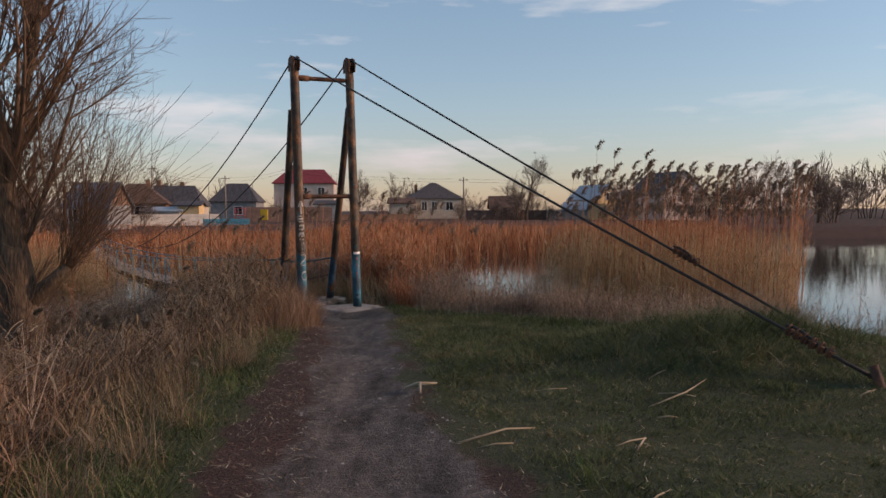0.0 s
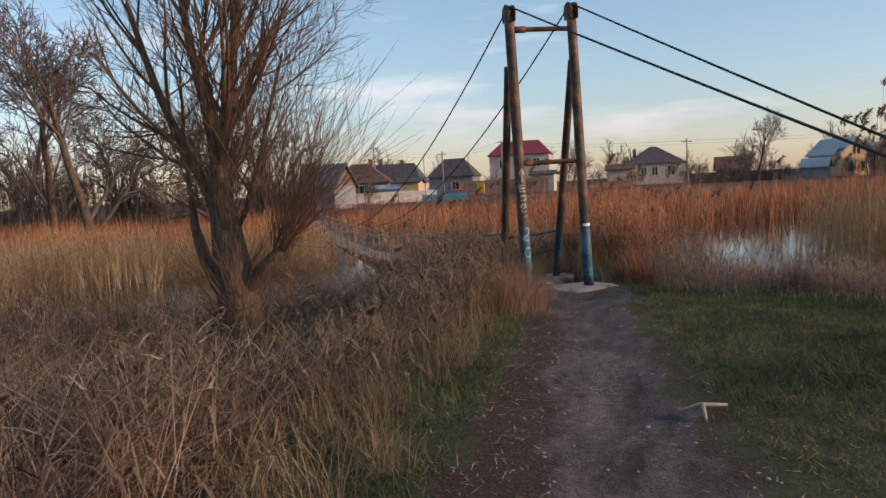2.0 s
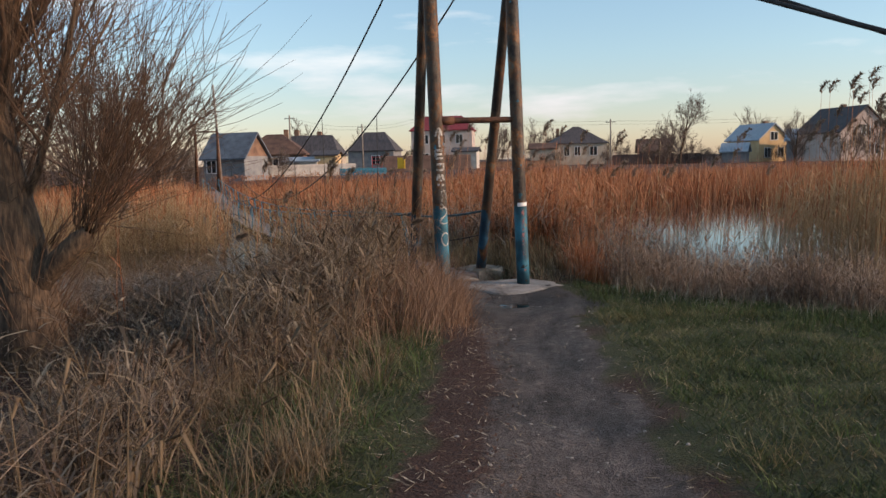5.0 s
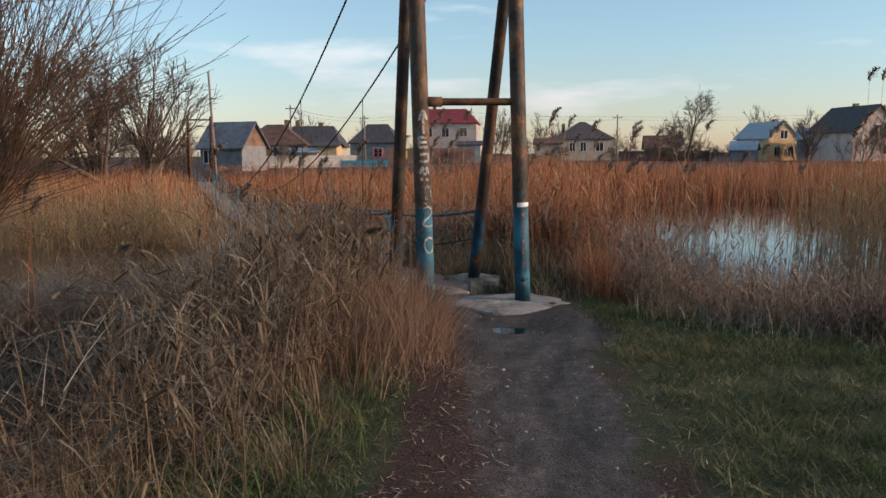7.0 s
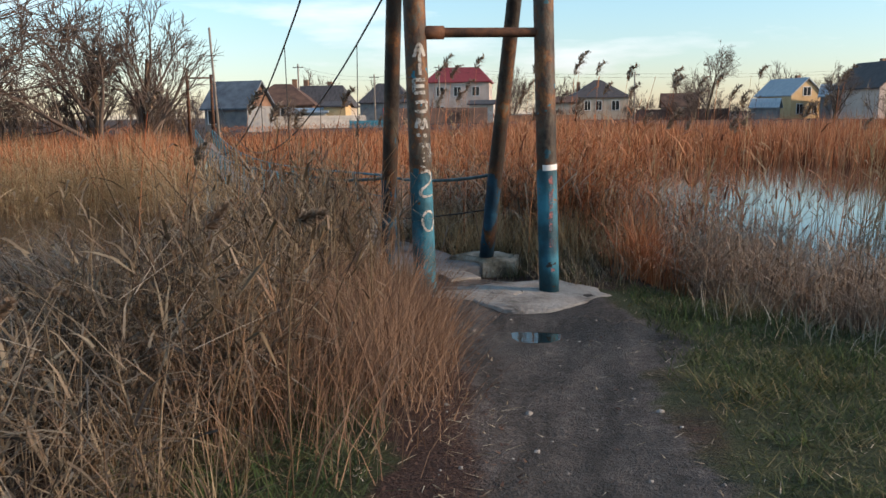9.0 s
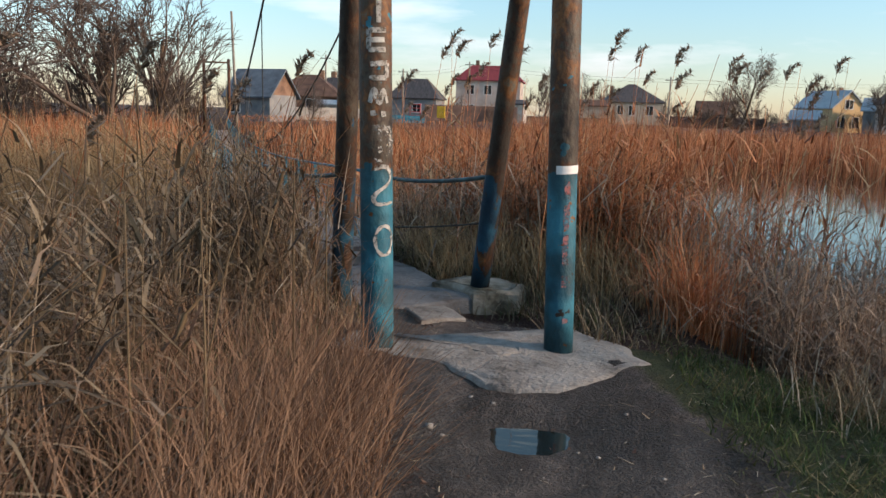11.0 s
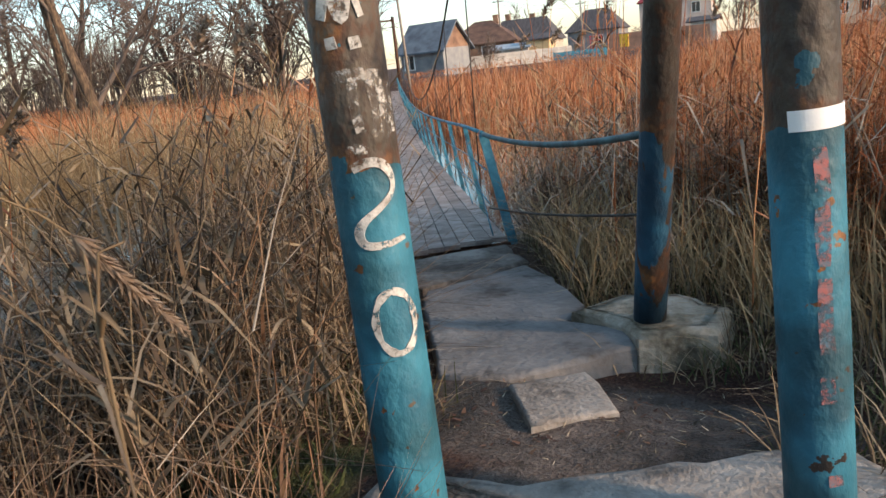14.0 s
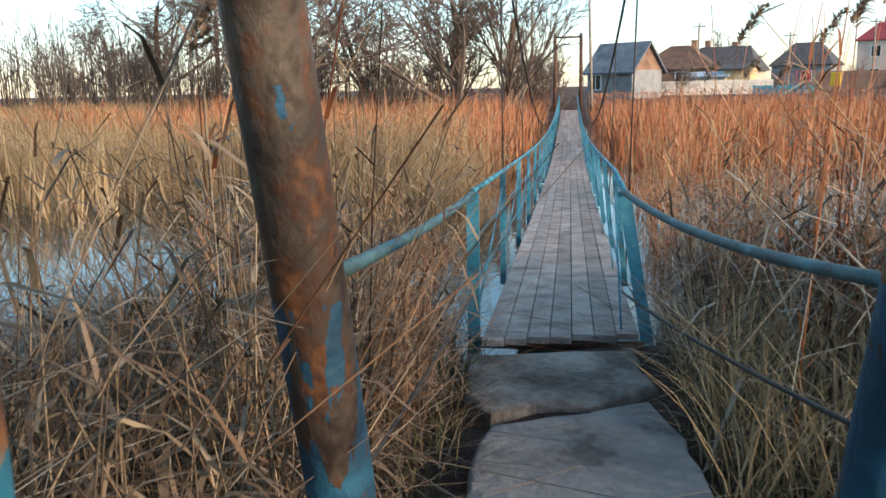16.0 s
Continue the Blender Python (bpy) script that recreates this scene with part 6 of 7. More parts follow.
def bare_tree(seed, height, spread, kids=(7, 6, 5, 4), thin=0.012, trunk=0.16, bare=0.3):
    r = random.Random(seed)
    out = []
    sp = dict(rnd=r, levels=4, bend=0.14, rise=(0.05, 0.10, 0.06, 0.03, 0.0), taper=0.4, kids=kids, **{"from": (bare, 0.2, 0.15, 0.1)}, angle=(22, 62 * spread), shrink=(0.5, 0.78), thin=thin)
    grow(0, (0, 0, -0.2), (r.uniform(-0.1, 0.1), r.uniform(-0.1, 0.1), 1), height * 0.62, trunk, 0, sp, out)
    return out


kinds = []
for seed, h, s, kd, th in ((3, 8.0, 1.0, (8, 6, 5, 4), 0.014), (8, 7.0, 1.1, (9, 6, 5, 4), 0.016), (21, 6.5, 0.55, (11, 6, 4, 3), 0.014)):
    t = thing("bare_tree", "leafless tree with a dense crown of fine branches", "tree", "bare trees round the pond")
    tree_parts(t, bare_tree(seed, h, s, kd, th, bare=0.12 if s > 0.8 else 0.04), m_bark, m_fartree, 1)
    kinds.append(t)
shrub = thing("shrub", "bare dark many-stemmed thicket shrub", "shrub", "thicket on the far bank")
sb = []
sr = random.Random(5)
ssp = dict(rnd=sr, levels=3, bend=0.16, rise=(0.08, 0.08, 0.05), taper=0.4, kids=(4, 4, 3), **{"from": (0.15, 0.15, 0.1)}, angle=(15, 50), shrink=(0.5, 0.8), thin=0.018)
for k in range(9):
    a = sr.uniform(0, 6.28)
    grow(0, (0.7 * math.cos(a), 0.7 * math.sin(a), -0.2), (math.cos(a) * 0.45, math.sin(a) * 0.45, 1), sr.uniform(1.6, 3.0), 0.04, 0, ssp, sb)
tree_parts(shrub, sb, m_fartree, m_fartree, 1, (4, 3, 3, 3, 3, 3))


def place(ob, spots):
    """The first spot for the thing itself, copies for the others."""
    for k, (x, y, sc) in enumerate(spots):
        m = pose(x, y, float(ground_z(x, y)), 0, 0, (k * 97) % 360)
        if k == 0:
            ob.matrix_world = m
            ob.scale = (sc, sc, sc)
        else:
            c = copy_thing(ob, m)
            c.scale = (sc, sc, sc)


def off_at(k, d):
    """A plan place d metres beyond the path's last bend, k metres to the right per metre ahead."""
    hx, hy = -0.1744, 0.9847
    k = k / 0.985
    return (-1.35 + d * (hx + k * hy), 9.91 + d * (hy - k * hx))


place(kinds[0], [(-32, 43, 2.1), (-37, 46, 1.9), (-47, 55, 1.8), (-62, 62, 1.9), (38, 92, 1.0), (*off_at(0.303, 118), 1.35)])
place(kinds[1], [(-29, 53, 1.9), (-40, 58, 1.6), (-52, 50, 1.7), (31, 86, 0.9), (-75, 60, 1.6), (48, 100, 1.1)])
place(kinds[2], [(-27.8, 55.5, 1.7), (-31.5, 56, 1.6), (44, 96, 1.1), (20, 92, 0.9), (-58, 66, 1.3), (*off_at(0.29, 125), 0.9)])
spots = [(-30 - 3.4 * k + 1.5 * math.sin(k * 2.3), 62 + 1.3 * math.cos(k * 1.7) - 0.35 * k, 1.25 + 0.3 * math.sin(k * 1.3)) for k in range(16)]
spots += [(-120 + 14 * k + 4 * math.sin(k * 3.1), 195 + 8 * math.cos(k * 2.2), 2.2 + 0.6 * math.sin(k * 1.9)) for k in range(16)]
spots += [(62 + 9 * k, 128 + 5 * k + 3 * math.sin(k * 2.0), 2.4 + 0.5 * math.sin(k * 2.7)) for k in range(9)]
spots += [(22 + 3.2 * k, 84 + 1.5 * k + math.sin(k * 1.8), 1.0 + 0.3 * math.sin(k * 2.2)) for k in range(8)]
for k0, d0, n0 in ((0.255, 122, 7), (0.10, 146, 4), (-0.27, 88, 5), (0.42, 118, 5), (-0.02, 128, 3), (0.215, 138, 4)):
    for k in range(n0):
        sx, sy = off_at(k0 + 0.018 * k, d0 + 3 * math.sin(k * 2.1))
        spots.append((sx, sy, 0.75 + 0.2 * math.sin(k * 1.7 + d0)))
place(shrub, spots)

# ---- village ----
m_wall_pink = material("pale pink render", [(0.42, 0.33, 0.29), (0.50, 0.40, 0.35), (0.55, 0.45, 0.40)], 0.9, 0.8, 0.1)
m_wall_beige = material("beige brick wall", [(0.34, 0.28, 0.22), (0.43, 0.36, 0.29), (0.48, 0.41, 0.33)], 0.9, 1.5, 0.2)
m_wall_yellow = material("yellow render", [(0.50, 0.33, 0.17), (0.58, 0.41, 0.22), (0.60, 0.44, 0.26)], 0.9, 0.8, 0.1)
m_wall_brown = material("brown brick wall", [(0.12, 0.07, 0.05), (0.19, 0.11, 0.075), (0.25, 0.15, 0.10)], 0.9, 1.5, 0.2)
m_wall_grey = material("grey blockwork", [(0.14, 0.145, 0.16), (0.20, 0.20, 0.21), (0.25, 0.245, 0.24)], 0.9, 1.5, 0.2)
m_roof_dark = material("dark slate sheet roof", [(0.035, 0.032, 0.036), (0.06, 0.055, 0.06), (0.085, 0.075, 0.078)], 0.8, 1.2, 0.2, stretch=(4, 1, 1))
m_roof_red = material("crimson metal roof", [(0.14, 0.016, 0.022), (0.20, 0.025, 0.03), (0.24, 0.035, 0.04)], 0.6, 1.2, 0.2, stretch=(6, 1, 1))
m_roof_brown = material("brown tile roof", [(0.06, 0.035, 0.027), (0.10, 0.055, 0.04), (0.14, 0.08, 0.055)], 0.85, 1.2, 0.2)
m_roof_blue = material("pale blue-grey metal roof", [(0.22, 0.26, 0.30), (0.30, 0.34, 0.39), (0.36, 0.40, 0.44)], 0.55, 1.2, 0.2, stretch=(6, 1, 1))
m_roof_grey = material("blue-grey slate roof", [(0.07, 0.08, 0.10), (0.11, 0.125, 0.15), (0.15, 0.17, 0.20)], 0.75, 1.2, 0.2)
m_fence_white = material("pale concrete fence", [(0.38, 0.345, 0.32), (0.48, 0.44, 0.40), (0.56, 0.52, 0.48)], 0.9, 1.5, 0.2)
m_fence_brown = material("brown profiled fence", [(0.07, 0.045, 0.04), (0.11, 0.07, 0.06), (0.14, 0.09, 0.075)], 0.8, 1.0, 0.2)
m_pole = material("grey weathered pole", [(0.16, 0.13, 0.11), (0.24, 0.20, 0.17), (0.30, 0.26, 0.22)], 0.9, 3.0, 0.3)
m_yellow = material("yellow paint", [(0.55, 0.33, 0.02), (0.65, 0.42, 0.03)], 0.6, 2.0, 0.1)
m_red = material("red paint", [(0.35, 0.03, 0.03), (0.45, 0.05, 0.05)], 0.6, 2.0, 0.1)
m_frame = material("white window frame", [(0.6, 0.6, 0.6), (0.7, 0.7, 0.7)], 0.6, 3, 0.0)
m_glass = bpy.data.materials.new("dark window glass")
m_glass.use_nodes = True
_g = m_glass.node_tree.nodes["Principled BSDF"]
_g.inputs["Base Color"].default_value = (0.02, 0.024, 0.03, 1)
_g.inputs["Roughness"].default_value = 0.08


def prism_bm(profile, y0, y1):
    """A profile in x and z drawn out along y."""
    bm = bmesh.new()
    a = [bm.verts.new((x, y0, z)) for x, z in profile]
    b = [bm.verts.new((x, y1, z)) for x, z in profile]
    bm.faces.new(a)
    bm.faces.new(b[::-1])
    for k in range(len(profile)):
        bm.faces.new((a[k], a[(k + 1) % len(profile)], b[(k + 1) % len(profile)], b[k]))
    bmesh.ops.recalc_face_normals(bm, faces=bm.faces[:])
    return bm


def house(label, x, y, rz, w, d, wall_h, roof_h, wall, roof, kind="gable", ridge=0.5, windows=(), chimneys=(), over=0.35, gable=None, door=None):
    """w across (ridge along it), d deep. windows: (face, along, sill, width, height), face s front, e right end, w left end."""
    h = thing("house", label, "house", "village houses beyond the pond", (x, y, float(ground_z(x, y)) - 0.1), rz)
    a, b = w / 2, d / 2
    part("wall", box_bm(-a, -b, 0, a, b, wall_h), wall, h)
    if kind == "gable":
        t = 0.16
        prof = [(-b - over, wall_h - over * roof_h / b), (0, wall_h + roof_h), (b + over, wall_h - over * roof_h / b), (b + over, wall_h - over * roof_h / b + t), (0, wall_h + roof_h + t * 1.3), (-b - over, wall_h - over * roof_h / b + t)]
        bm = prism_bm(prof, -a - over, a + over)
        bmesh.ops.rotate(bm, verts=bm.verts[:], cent=(0, 0, 0), matrix=Matrix.Rotation(radians(-90), 3, "Z"))
        part("roof", bm, roof, h)
        for s in (-1, 1):
            bm = prism_bm([(-b, wall_h), (b, wall_h), (0, wall_h + roof_h - 0.02)], s * a - 0.14 * (s > 0), s * a + 0.14 * (s < 0))
            bmesh.ops.rotate(bm, verts=bm.verts[:], cent=(0, 0, 0), matrix=Matrix.Rotation(radians(-90), 3, "Z"))
            part("gable", bm, gable or wall, h)
    else:
        bm = bmesh.new()
        r = a * ridge
        e = [bm.verts.new(c) for c in ((-a - over, -b - over, wall_h - 0.1), (a + over, -b - over, wall_h - 0.1), (a + over, b + over, wall_h - 0.1), (-a - over, b + over, wall_h - 0.1))]
        lo = [bm.verts.new(v.co - Vector((0, 0, 0.14))) for v in e]
        t = [bm.verts.new((-r, 0, wall_h + roof_h)), bm.verts.new((r, 0, wall_h + roof_h))]
        for f in ((e[0], e[1], t[1], t[0]), (e[2], e[3], t[0], t[1]), (e[1], e[2], t[1]), (e[3], e[0], t[0])):
            bm.faces.new(f)
        for k in range(4):
            bm.faces.new((e[k], e[(k + 1) % 4], lo[(k + 1) % 4], lo[k]))
        bm.faces.new(lo[::-1])
        bmesh.ops.recalc_face_normals(bm, faces=bm.faces[:])
        part("roof", bm, roof, h)
    for face, at, sill, ww, wh in windows:
        rot = {"s": Matrix.Identity(4), "e": Matrix.Rotation(radians(90), 4, "Z"), "w": Matrix.Rotation(radians(-90), 4, "Z")}[face]
        dist = b if face == "s" else a
        bm = bmesh.new()
        for x0, x1, z0, z1 in ((-ww / 2 - 0.08, -ww / 2, -0.08, wh + 0.08), (ww / 2, ww / 2 + 0.08, -0.08, wh + 0.08), (-ww / 2, ww / 2, -0.08, 0), (-ww / 2, ww / 2, wh, wh + 0.08), (-0.03, 0.03, 0, wh)):
            r = bmesh.ops.create_cube(bm, size=1.0)
            for v in r["verts"]:
                v.co = Vector(((x0 + x1) / 2 + v.co.x * (x1 - x0), -dist - 0.02 + v.co.y * 0.10, (z0 + z1) / 2 + v.co.z * (z1 - z0)))
        for v in bm.verts:
            v.co += Vector((at, 0, sill))
        bmesh.ops.transform(bm, matrix=rot, verts=bm.verts[:])
        win = part("window", bm, m_frame, h)
        bm = box_bm(at - ww / 2, -dist - 0.02, sill, at + ww / 2, -dist + 0.02, sill + wh)
        bmesh.ops.transform(bm, matrix=rot, verts=bm.verts[:])
        part("pane", bm, m_glass, win)
    for cx, cy, cz in chimneys:
        part("chimney", box_bm(cx - 0.3, cy - 0.3, wall_h, cx + 0.3, cy + 0.3, cz), m_wall_brown, h)
    if door:
        part("door", box_bm(door - 0.5, -b - 0.05, 0, door + 0.5, -b + 0.03, 2.1), m_wall_brown, h)
    return h


two_w = [("s", -3.0, 4.6, 1.2, 1.5), ("s", 0.0, 4.6, 1.2, 1.5), ("s", 3.2, 4.6, 1.2, 1.5), ("s", -3.0, 1.3, 1.2, 1.5), ("s", 3.2, 1.3, 1.2, 1.5), ("e", 0, 4.6, 1.2, 1.4)]
hx, hy = off_at(0.0125, 150)
house("two-storey pink house with a crimson hipped metal roof", hx, hy, 4, 11.0, 9.5, 7.1, 2.6, m_wall_pink, m_roof_red, "hip", 0.62, two_w, [(-2.5, 1, 10.6)])
hx, hy = off_at(0.0395, 132)
house("small white garage below the pink house", hx, hy, 0, 3.8, 4.0, 2.9, 0.5, m_fence_white, m_roof_dark, "gable", door=0.0)
hx, hy = off_at(0.174, 155)
house("single-storey beige house with a dark pyramid roof", hx, hy, 8, 10.0, 9.6, 4.2, 3.1, m_wall_beige, m_roof_dark, "hip", 0.12, [("s", -2.4, 1.8, 1.0, 1.6), ("s", -0.4, 1.8, 1.0, 1.6), ("s", 2.6, 1.8, 1.3, 1.6)], [(-3.4, 1, 7.0)])
hx, hy = off_at(0.133, 150)
house("low annex with a brown lean roof", hx, hy, 6, 4.6, 5.0, 3.2, 0.9, m_wall_beige, m_roof_brown, "gable")
house("small grey house with a blue-grey metal roof and brick gable", -35.3, 85.5, -8, 4.6, 4.6, 2.5, 2.2, m_wall_grey, m_roof_grey, "gable", gable=m_wall_brown, windows=[("s", -1.4, 0.9, 1.0, 1.2)])
hx, hy = off_at(-0.196, 108)
house("brown brick house with a broad brown gable", hx, hy, 12, 8.5, 8.0, 3.0, 2.6, m_wall_brown, m_roof_brown, "hip", 0.25, [("s", 1.0, 1.2, 1.4, 1.3)], [(1.5, 0.5, 6.2)])
hx, hy = off_at(-0.150, 112)
house("long low house with a dark slate roof", hx, hy, 6, 8.2, 7.0, 2.8, 2.7, m_wall_beige, m_roof_dark, "hip", 0.7, [("s", -1.0, 1.0, 1.6, 1.2)], [(-2.2, 0.5, 6.3), (1.0, 0.5, 6.0)])
hx, hy = off_at(-0.132, 99)
house("small tan brick outhouse behind the fence", hx, hy, 4, 2.6, 3.0, 2.6, 0.4, m_wall_yellow, m_roof_dark, "gable")
hx, hy = off_at(-0.163, 99)
house("pale low shed with a flat tin roof", hx, hy, 4, 4.2, 3.0, 1.9, 0.35, m_fence_white, m_roof_blue, "gable")
hx, hy = off_at(-0.072, 136)
house("grey house with a dark hipped roof", hx, hy, 3, 7.6, 8.0, 3.6, 3.0, m_wall_grey, m_roof_dark, "hip", 0.45, [("s", 0.8, 1.3, 1.3, 1.3)])
hx, hy = off_at(0.270, 142)
house("low brown-roofed house among bushes", hx, hy, 0, 5.5, 6.0, 2.2, 2.0, m_wall_brown, m_roof_brown, "gable", windows=[("s", 0.5, 0.9, 1.0, 1.0)])
hx, hy = off_at(0.398, 126)
house("yellow gabled house with a pale blue metal roof", hx, hy, -62, 7.6, 5.4, 3.6, 2.2, m_wall_yellow, m_roof_blue, "gable", windows=[("e", 0.0, 3.4, 1.3, 1.2), ("e", 1.3, 0.8, 1.0, 1.4), ("e", -1.2, 0.8, 1.0, 1.4), ("s", -2.0, 1.2, 1.0, 1.2)], chimneys=[(1.0, 0.6, 6.4)])
hx, hy = off_at(0.372, 120)
house("small grey shed with a tin roof beside bushes", hx, hy, -20, 3.4, 3.0, 1.9, 1.0, m_wall_grey, m_roof_blue, "gable")
hx, hy = off_at(0.505, 112)
house("large house with a dark steep roof and pale gable", hx, hy, -70, 9.5, 7.5, 4.2, 3.2, m_wall_pink, m_roof_dark, "gable", windows=[("e", 0, 3.6, 1.2, 1.3), ("e", 1.4, 1.0, 1.2, 1.3)], chimneys=[(-1.0, 0.8, 8.0)])
hx, hy = off_at(0.465, 118)
house("pale grey house with a blue roof", hx, hy, -20, 6.0, 5.0, 3.2, 1.5, m_wall_grey, m_roof_blue, "gable")


def fence(label, a, b, h, mat, panel=2.0):
    a, b = Vector((*a, 0)), Vector((*b, 0))
    n = max(1, round((b - a).length / panel))
    f = thing("fence", label, "fence", at=(a.x, a.y, float(ground_z(a.x, a.y))), rz=math.degrees(math.atan2(b.y - a.y, b.x - a.x)))
    step = (b - a).length / n
    bm = box_bm(0.06, -0.03, -0.1, step - 0.06, 0.03, h)
    p0 = part("panel", bm, mat, f)
    bm = box_bm(-0.06, -0.06, -0.2, 0.06, 0.06, h + 0.08)
    q0 = part("fence_post", bm, mat, f)
    for k in range(1, n):
        for src in (p0, q0):
            o = new(src.name.split(".")[0], src.data)
            o.parent = f
            o.location = (k * step, 0, 0)
    return f


fence("white concrete panel fence below the houses", off_at(-0.214, 92), off_at(-0.098, 96), 1.35, m_fence_white)
fence("brown sheet metal fence before the pink house", off_at(-0.062, 124), off_at(0.045, 128), 2.3, m_fence_brown, 2.5)
fence("low brown wall running along the village street", off_at(0.05, 138), off_at(0.15, 140), 1.0, m_wall_brown, 3.0)
fence("dark board fence among the bushes", off_at(0.22, 128), off_at(0.33, 126), 1.6, m_fence_brown, 2.5)


def pole(x, y, top, r, label, lean=(0, 0), arm=True):
    g = float(ground_z(x, y))
    p = thing("utility_pole", label, "pole", "poles along the village street", (x, y, g))
    part("shaft", tube_bm([(0, 0, -0.3), (lean[0] * 0.5, lean[1] * 0.5, (top - g) * 0.5), (lean[0], lean[1], top - g)], [r, r * 0.85, r * 0.7], 10), m_pole, p)
    if arm:
        part("crossarm", box_bm(lean[0] - 0.7, -0.05, top - g - 0.5, lean[0] + 0.7, 0.05, top - g - 0.4), m_pole, p)
        for s in (-0.6, 0, 0.6):
            part("insulator", tube_bm([(lean[0] + s, 0, top - g - 0.41), (lean[0] + s, 0, top - g - 0.25)], [0.05, 0.03], 8), m_fence_white, p)
    return p


POLES = [(-38.9, 111.8, 7.5), (3.68, 130.0, 6.4), (*off_at(-0.012, 132), 8.6), (*off_at(-0.088, 118), 6.6), (*off_at(0.55, 140), 8.0)]
for x, y, t in POLES:
    pole(x, y, t, 0.13, "grey wooden utility pole with a crossarm")
x, y = off_at(-0.272, 60)
pole(x, y, 7.2, 0.11, "leaning pale concrete lamp pole by the far pylon", (-0.35, 0.0), False)
x, y = off_at(-0.338, 56)
pole(x, y, 5.6, 0.09, "slim bare wooden pole in the reeds", (0.05, 0), False)
order = sorted(POLES)
for a, b in zip(order, order[1:]):
    for dz in (-0.28, -0.75):
        w = part("power_line", tube_bm(hang((a[0], a[1], a[2] + dz), (b[0], b[1], b[2] + dz), 0.5, 12), [0.012] * 13, 4), m_cable, None)
        tagged(w, "thin sagging overhead power line", "wire")

# playground and blue railings by the houses
x, y = off_at(-0.072, 96)
climb = thing("climbing_frame", "red ladder climbing frame on the playground", "climbing frame", at=(x, y, float(ground_z(x, y))))
for s in (-0.6, 0.6):
    part("upright", tube_bm([(s, 0, -0.1), (s, 0, 2.2)], [0.05, 0.05], 8), m_red, climb)
for k in range(5):
    part("rung", tube_bm([(-0.6, 0, 0.4 + 0.42 * k), (0.6, 0, 0.4 + 0.42 * k)], [0.04, 0.04], 8), m_red, climb)
x, y = off_at(-0.042, 96)
board = thing("notice_board", "yellow box on a post at the playground", "board", at=(x, y, float(ground_z(x, y))))
part("board", box_bm(-0.45, -0.15, 0.6, 0.45, 0.15, 1.9, 0.03), m_yellow, board)
part("post", tube_bm([(0, 0, -0.1), (0, 0, 0.62)], [0.05, 0.05], 8), m_steel_dark, board)
fence("low blue railing round the playground", off_at(-0.118, 94), off_at(-0.06, 95), 0.8, m_rail, 1.2)

# ---- things on the verge ----
def stick(label, pts, radii, mat=m_straw):
    ob = part("stick", tube_bm(pts, radii, 7), mat, None)
    tagged(ob, label, "stick")
    return ob


def gp(x, y, up=0.01):
    return (x, y, float(ground_z(x, y)) + up)


stick("pale broken branch lying by the path", [gp(-0.40, 8.30, 0.02), gp(-0.28, 8.28, 0.05), gp(-0.10, 8.32, 0.03)], [0.013, 0.016, 0.010])
stick("pale broken branch lying by the path", [gp(-0.26, 8.28, 0.05), gp(-0.25, 8.0, 0.015)], [0.015, 0.009])
stick("thin dry reed stem on the grass", [gp(0.05, 6.2), gp(0.4, 6.5, 0.02), gp(0.62, 6.62)], [0.008, 0.008, 0.005])
stick("thin dry reed stem on the grass", [gp(1.6, 7.2), gp(2.0, 7.5, 0.03), gp(2.3, 7.9)], [0.007, 0.007, 0.004])
stick("thin dry reed stem on the grass", [gp(1.2, 5.9), gp(1.32, 6.2, 0.02)], [0.008, 0.006])
for k in range(26):
    x, y = rnd.uniform(0.4, 4.5), rnd.uniform(4.2, 10.5)
    a, ln = rnd.uniform(0, 6.3), rnd.uniform(0.12, 0.4)
    stick("thin dry reed stem on the grass", [gp(x, y), gp(x + 0.5 * ln * math.cos(a), y + 0.5 * ln * math.sin(a), 0.02), gp(x + ln * math.cos(a), y + ln * math.sin(a))], [0.005, 0.006, 0.003])


# ---- single reeds that lean over the path ----
def leaf_bm(points, width, fold=0.35):
    """A long folded leaf along points, pointed at both ends."""
    pts = [Vector(p) for p in points]
    dense = []
    for a, b in zip(pts, pts[1:]):
        dense += [a.lerp(b, k / 5) for k in range(5)]
    dense.append(pts[-1])
    bm, rows, n = bmesh.new(), [], len(dense)
    for k, p in enumerate(dense):
        t = k / (n - 1)
        d = (dense[min(n - 1, k + 1)] - dense[max(0, k - 1)]).normalized()
        s = d.cross(Vector((0.3, 0.2, 1))).normalized()
        u = s.cross(d)
        w = width * (math.sin(math.pi * min(1, 0.08 + 0.92 * t)) ** 0.7) * 0.5 + 0.0008
        rows.append([bm.verts.new(p - s * w + u * w * fold), bm.verts.new(p - u * 0.0012), bm.verts.new(p + s * w + u * w * fold), bm.verts.new(p + u * 0.0008)])
    for a, b in zip(rows, rows[1:]):
        for j in range(4):
            bm.faces.new((a[j], a[(j + 1) % 4], b[(j + 1) % 4], b[j])).smooth = True
    bmesh.ops.recalc_face_normals(bm, faces=bm.faces[:])
    return bm


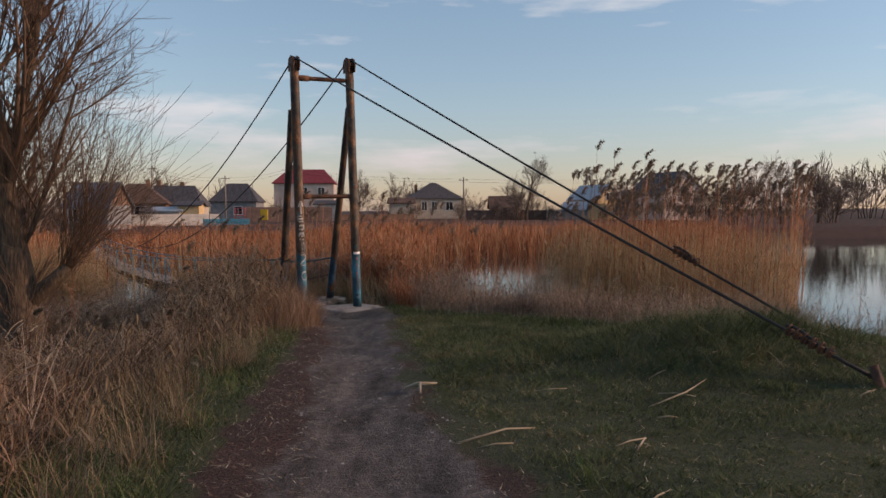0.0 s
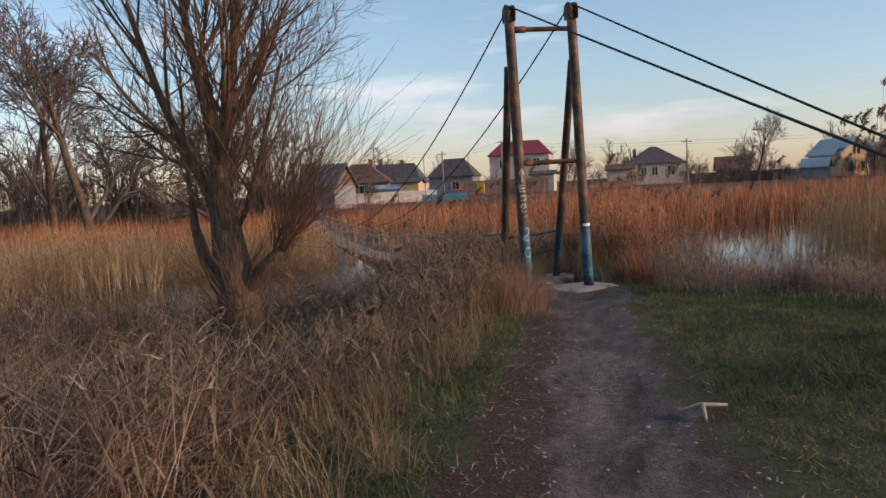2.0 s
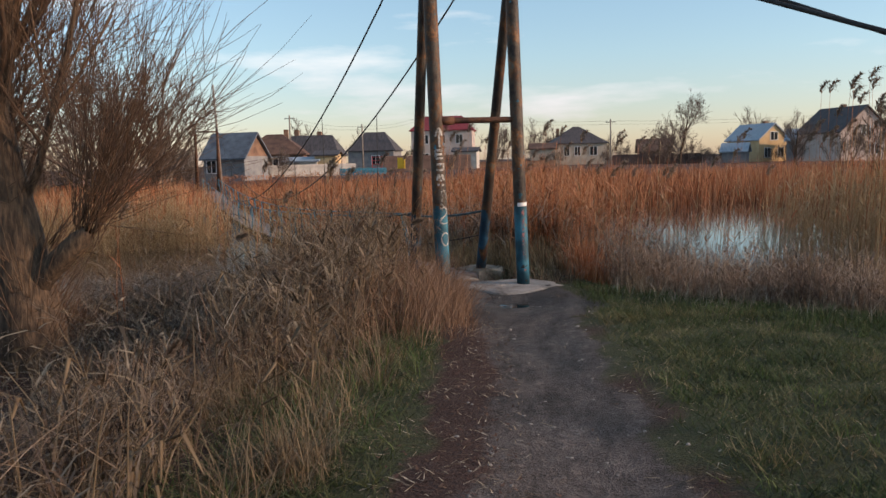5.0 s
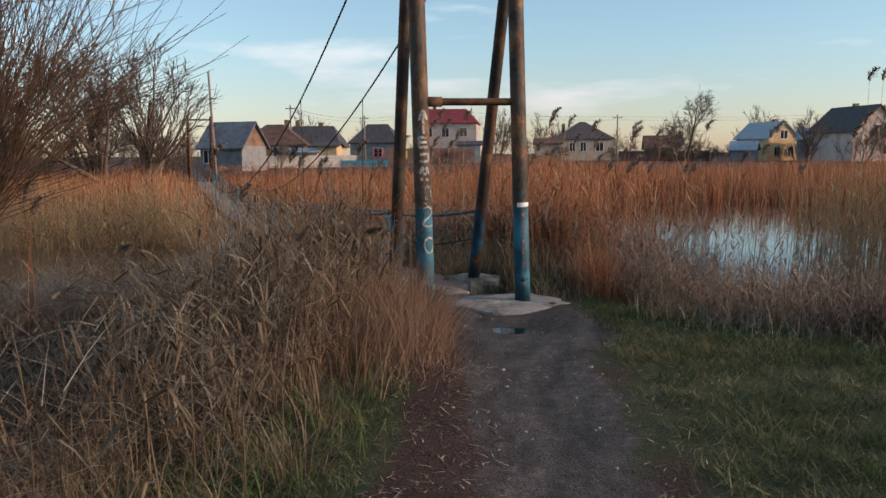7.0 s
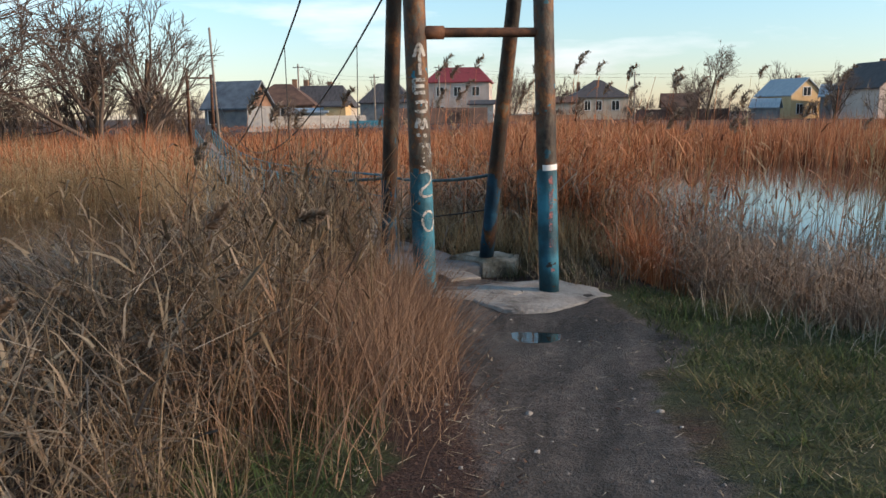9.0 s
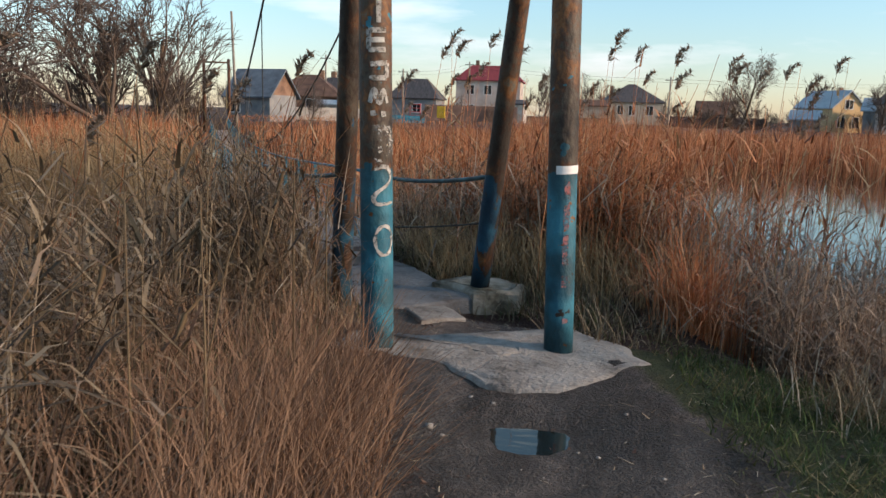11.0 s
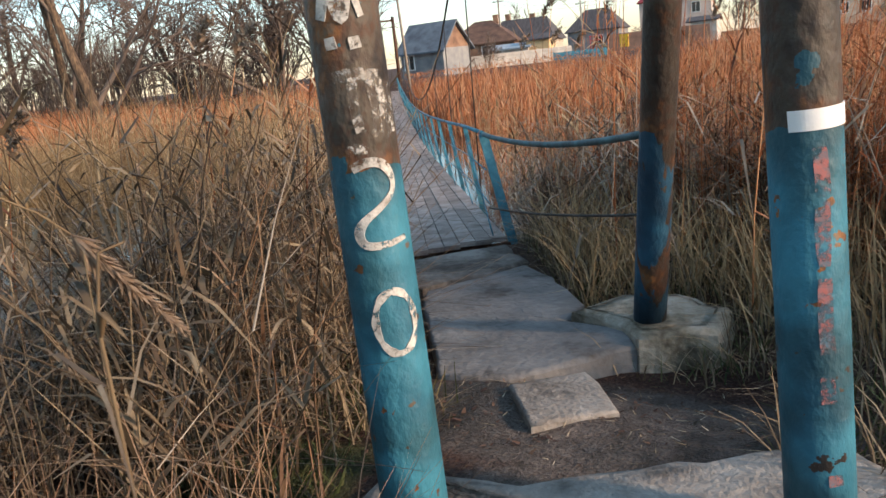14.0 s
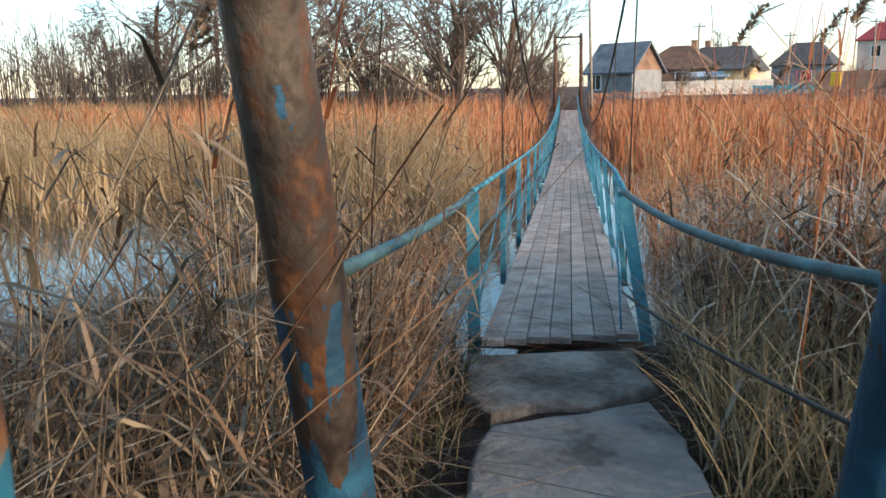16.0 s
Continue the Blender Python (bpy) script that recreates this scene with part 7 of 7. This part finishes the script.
def lone_reed(label, stem, leaves, plume=None, mat=m_tuft, thick=0.0045):
    x, y, _ = stem[0]
    base = (x, y, float(ground_z(x, y)) - 0.05)
    r = thing("reed_stalk", label, "reed", "single reeds by the path", base)
    bpy.context.view_layer.update()
    pts = [base, *stem]
    under(part("stem", tube_bm(pts, [thick * (1 - 0.55 * k / (len(pts) - 1)) for k in range(len(pts))], 7), mat, None), r)
    for lf, w in leaves:
        under(part("leaf", leaf_bm(lf, 0.75 * w), mat, None), r)
    if plume:
        a, b = Vector(plume[0]), Vector(plume[1])
        bm = bmesh.new()
        pr = random.Random(int(abs(x) * 100))
        for k in range(520):
            t = pr.random()
            c = a.lerp(b, t)
            ln = 0.07 * (1 - 0.6 * t)
            d = ((b - a).normalized() + Vector((pr.uniform(-1, 1), pr.uniform(-1, 1), pr.uniform(-1.1, 0.5))) * 0.75).normalized() * ln
            s = d.cross(Vector((pr.uniform(-1, 1), pr.uniform(-1, 1), 1))).normalized() * 0.0035
            v = [bm.verts.new(c - s), bm.verts.new(c + s), bm.verts.new(c + d * 0.6 + s * 0.9), bm.verts.new(c + d), bm.verts.new(c + d * 0.6 - s * 0.9)]
            bm.faces.new(v)
        under(part("plume", bm, m_plume, None, "soft drooping seed plume"), r)
    return r


lone_reed("tall dry reed bending over with a plume", [(-3.50, 16.50, 0.05), (-3.50, 16.53, 0.40), (-3.48, 16.57, 0.59), (-3.42, 16.68, 0.54), (-3.34, 16.80, 0.44), (-3.31, 16.85, 0.38)],
          [([(-3.45, 16.63, 0.55), (-3.40, 16.60, 0.52), (-3.33, 16.57, 0.46)], 0.024), ([(-3.49, 16.54, 0.45), (-3.56, 16.50, 0.52), (-3.60, 16.48, 0.42)], 0.026), ([(-3.46, 16.62, 0.56), (-3.47, 16.60, 0.46), (-3.45, 16.60, 0.36)], 0.022)], ((-3.31, 16.85, 0.38), (-3.20, 17.02, 0.10)))
lone_reed("upright dry reed with broad hanging leaves", [(-2.71, 15.74, 0.29), (-2.72, 15.77, 0.41), (-2.73, 15.80, 0.56)],
          [([(-2.72, 15.77, 0.42), (-2.70, 15.76, 0.33), (-2.66, 15.76, 0.24)], 0.032), ([(-2.73, 15.8, 0.55), (-2.77, 15.78, 0.50), (-2.80, 15.78, 0.42)], 0.026), ([(-2.70, 15.72, 0.2), (-2.67, 15.72, 0.12), (-2.66, 15.73, 0.02)], 0.026)])
lone_reed("dry reed with one long bent leaf", [(-2.86, 16.50, 0.30), (-2.86, 16.53, 0.42), (-2.83, 16.56, 0.43)],
          [([(-2.86, 16.5, 0.28), (-2.80, 16.46, 0.34), (-2.74, 16.45, 0.30)], 0.02)])
lone_reed("dry reed with broad folded leaves by the path", [(-2.86, 14.86, 0.0), (-2.87, 14.88, 0.3), (-2.88, 14.9, 0.5)],
          [([(-2.86, 14.88, 0.17), (-2.79, 14.91, 0.09), (-2.70, 14.93, 0.0)], 0.028), ([(-2.87, 14.88, 0.33), (-2.93, 14.86, 0.28), (-2.97, 14.87, 0.18)], 0.026)])
lone_reed("dry reed with broad folded leaves by the path", [(-2.70, 15.02, 0.1), (-2.71, 15.03, 0.35), (-2.72, 15.05, 0.48)],
          [([(-2.71, 15.03, 0.38), (-2.68, 15.04, 0.31), (-2.64, 15.05, 0.22)], 0.03), ([(-2.70, 15.02, 0.18), (-2.75, 15.0, 0.12), (-2.79, 15.0, 0.03)], 0.026)])
lr = random.Random(31)
for k in range(46):
    y = lr.uniform(3.5, 15.2)
    x = float(path_mid(y) - path_half(y)) - lr.uniform(1.0, 2.4) if y < 13 else float(path_mid(y) - path_half(y)) - lr.uniform(0.7, 2.2)
    h = lr.uniform(0.45, 0.85) * (1.0 if y < 11 else 1.5)
    g = float(ground_z(x, y))
    lx, ly = lr.uniform(-0.2, 0.25), lr.uniform(-0.2, 0.2)
    st = [(x + lx * 0.3, y + ly * 0.3, g + h * 0.5), (x + lx * 0.7, y + ly * 0.7, g + h * 0.85), (x + lx, y + ly, g + h)]
    lv = []
    for j in range(lr.randint(2, 4)):
        f = lr.uniform(0.45, 1.0)
        ox, oy = x + lx * f * 0.8, y + ly * f * 0.8
        a, ln = lr.uniform(0, 6.28), lr.uniform(0.16, 0.34)
        lv.append(([(ox, oy, g + h * f * 0.97), (ox + 0.5 * ln * math.cos(a), oy + 0.5 * ln * math.sin(a), g + h * f + 0.05), (ox + ln * math.cos(a), oy + ln * math.sin(a), g + h * f - 0.06)], lr.uniform(0.016, 0.03)))
    top = Vector(st[-1])
    pl = (tuple(top), tuple(top + Vector((lr.uniform(0.05, 0.12), lr.uniform(-0.05, 0.05), lr.uniform(-0.03, 0.12))))) if lr.random() < 0.3 else None
    lone_reed("dry tan reed with long drooping leaves", st, lv, pl, m_tuft, 0.0042)
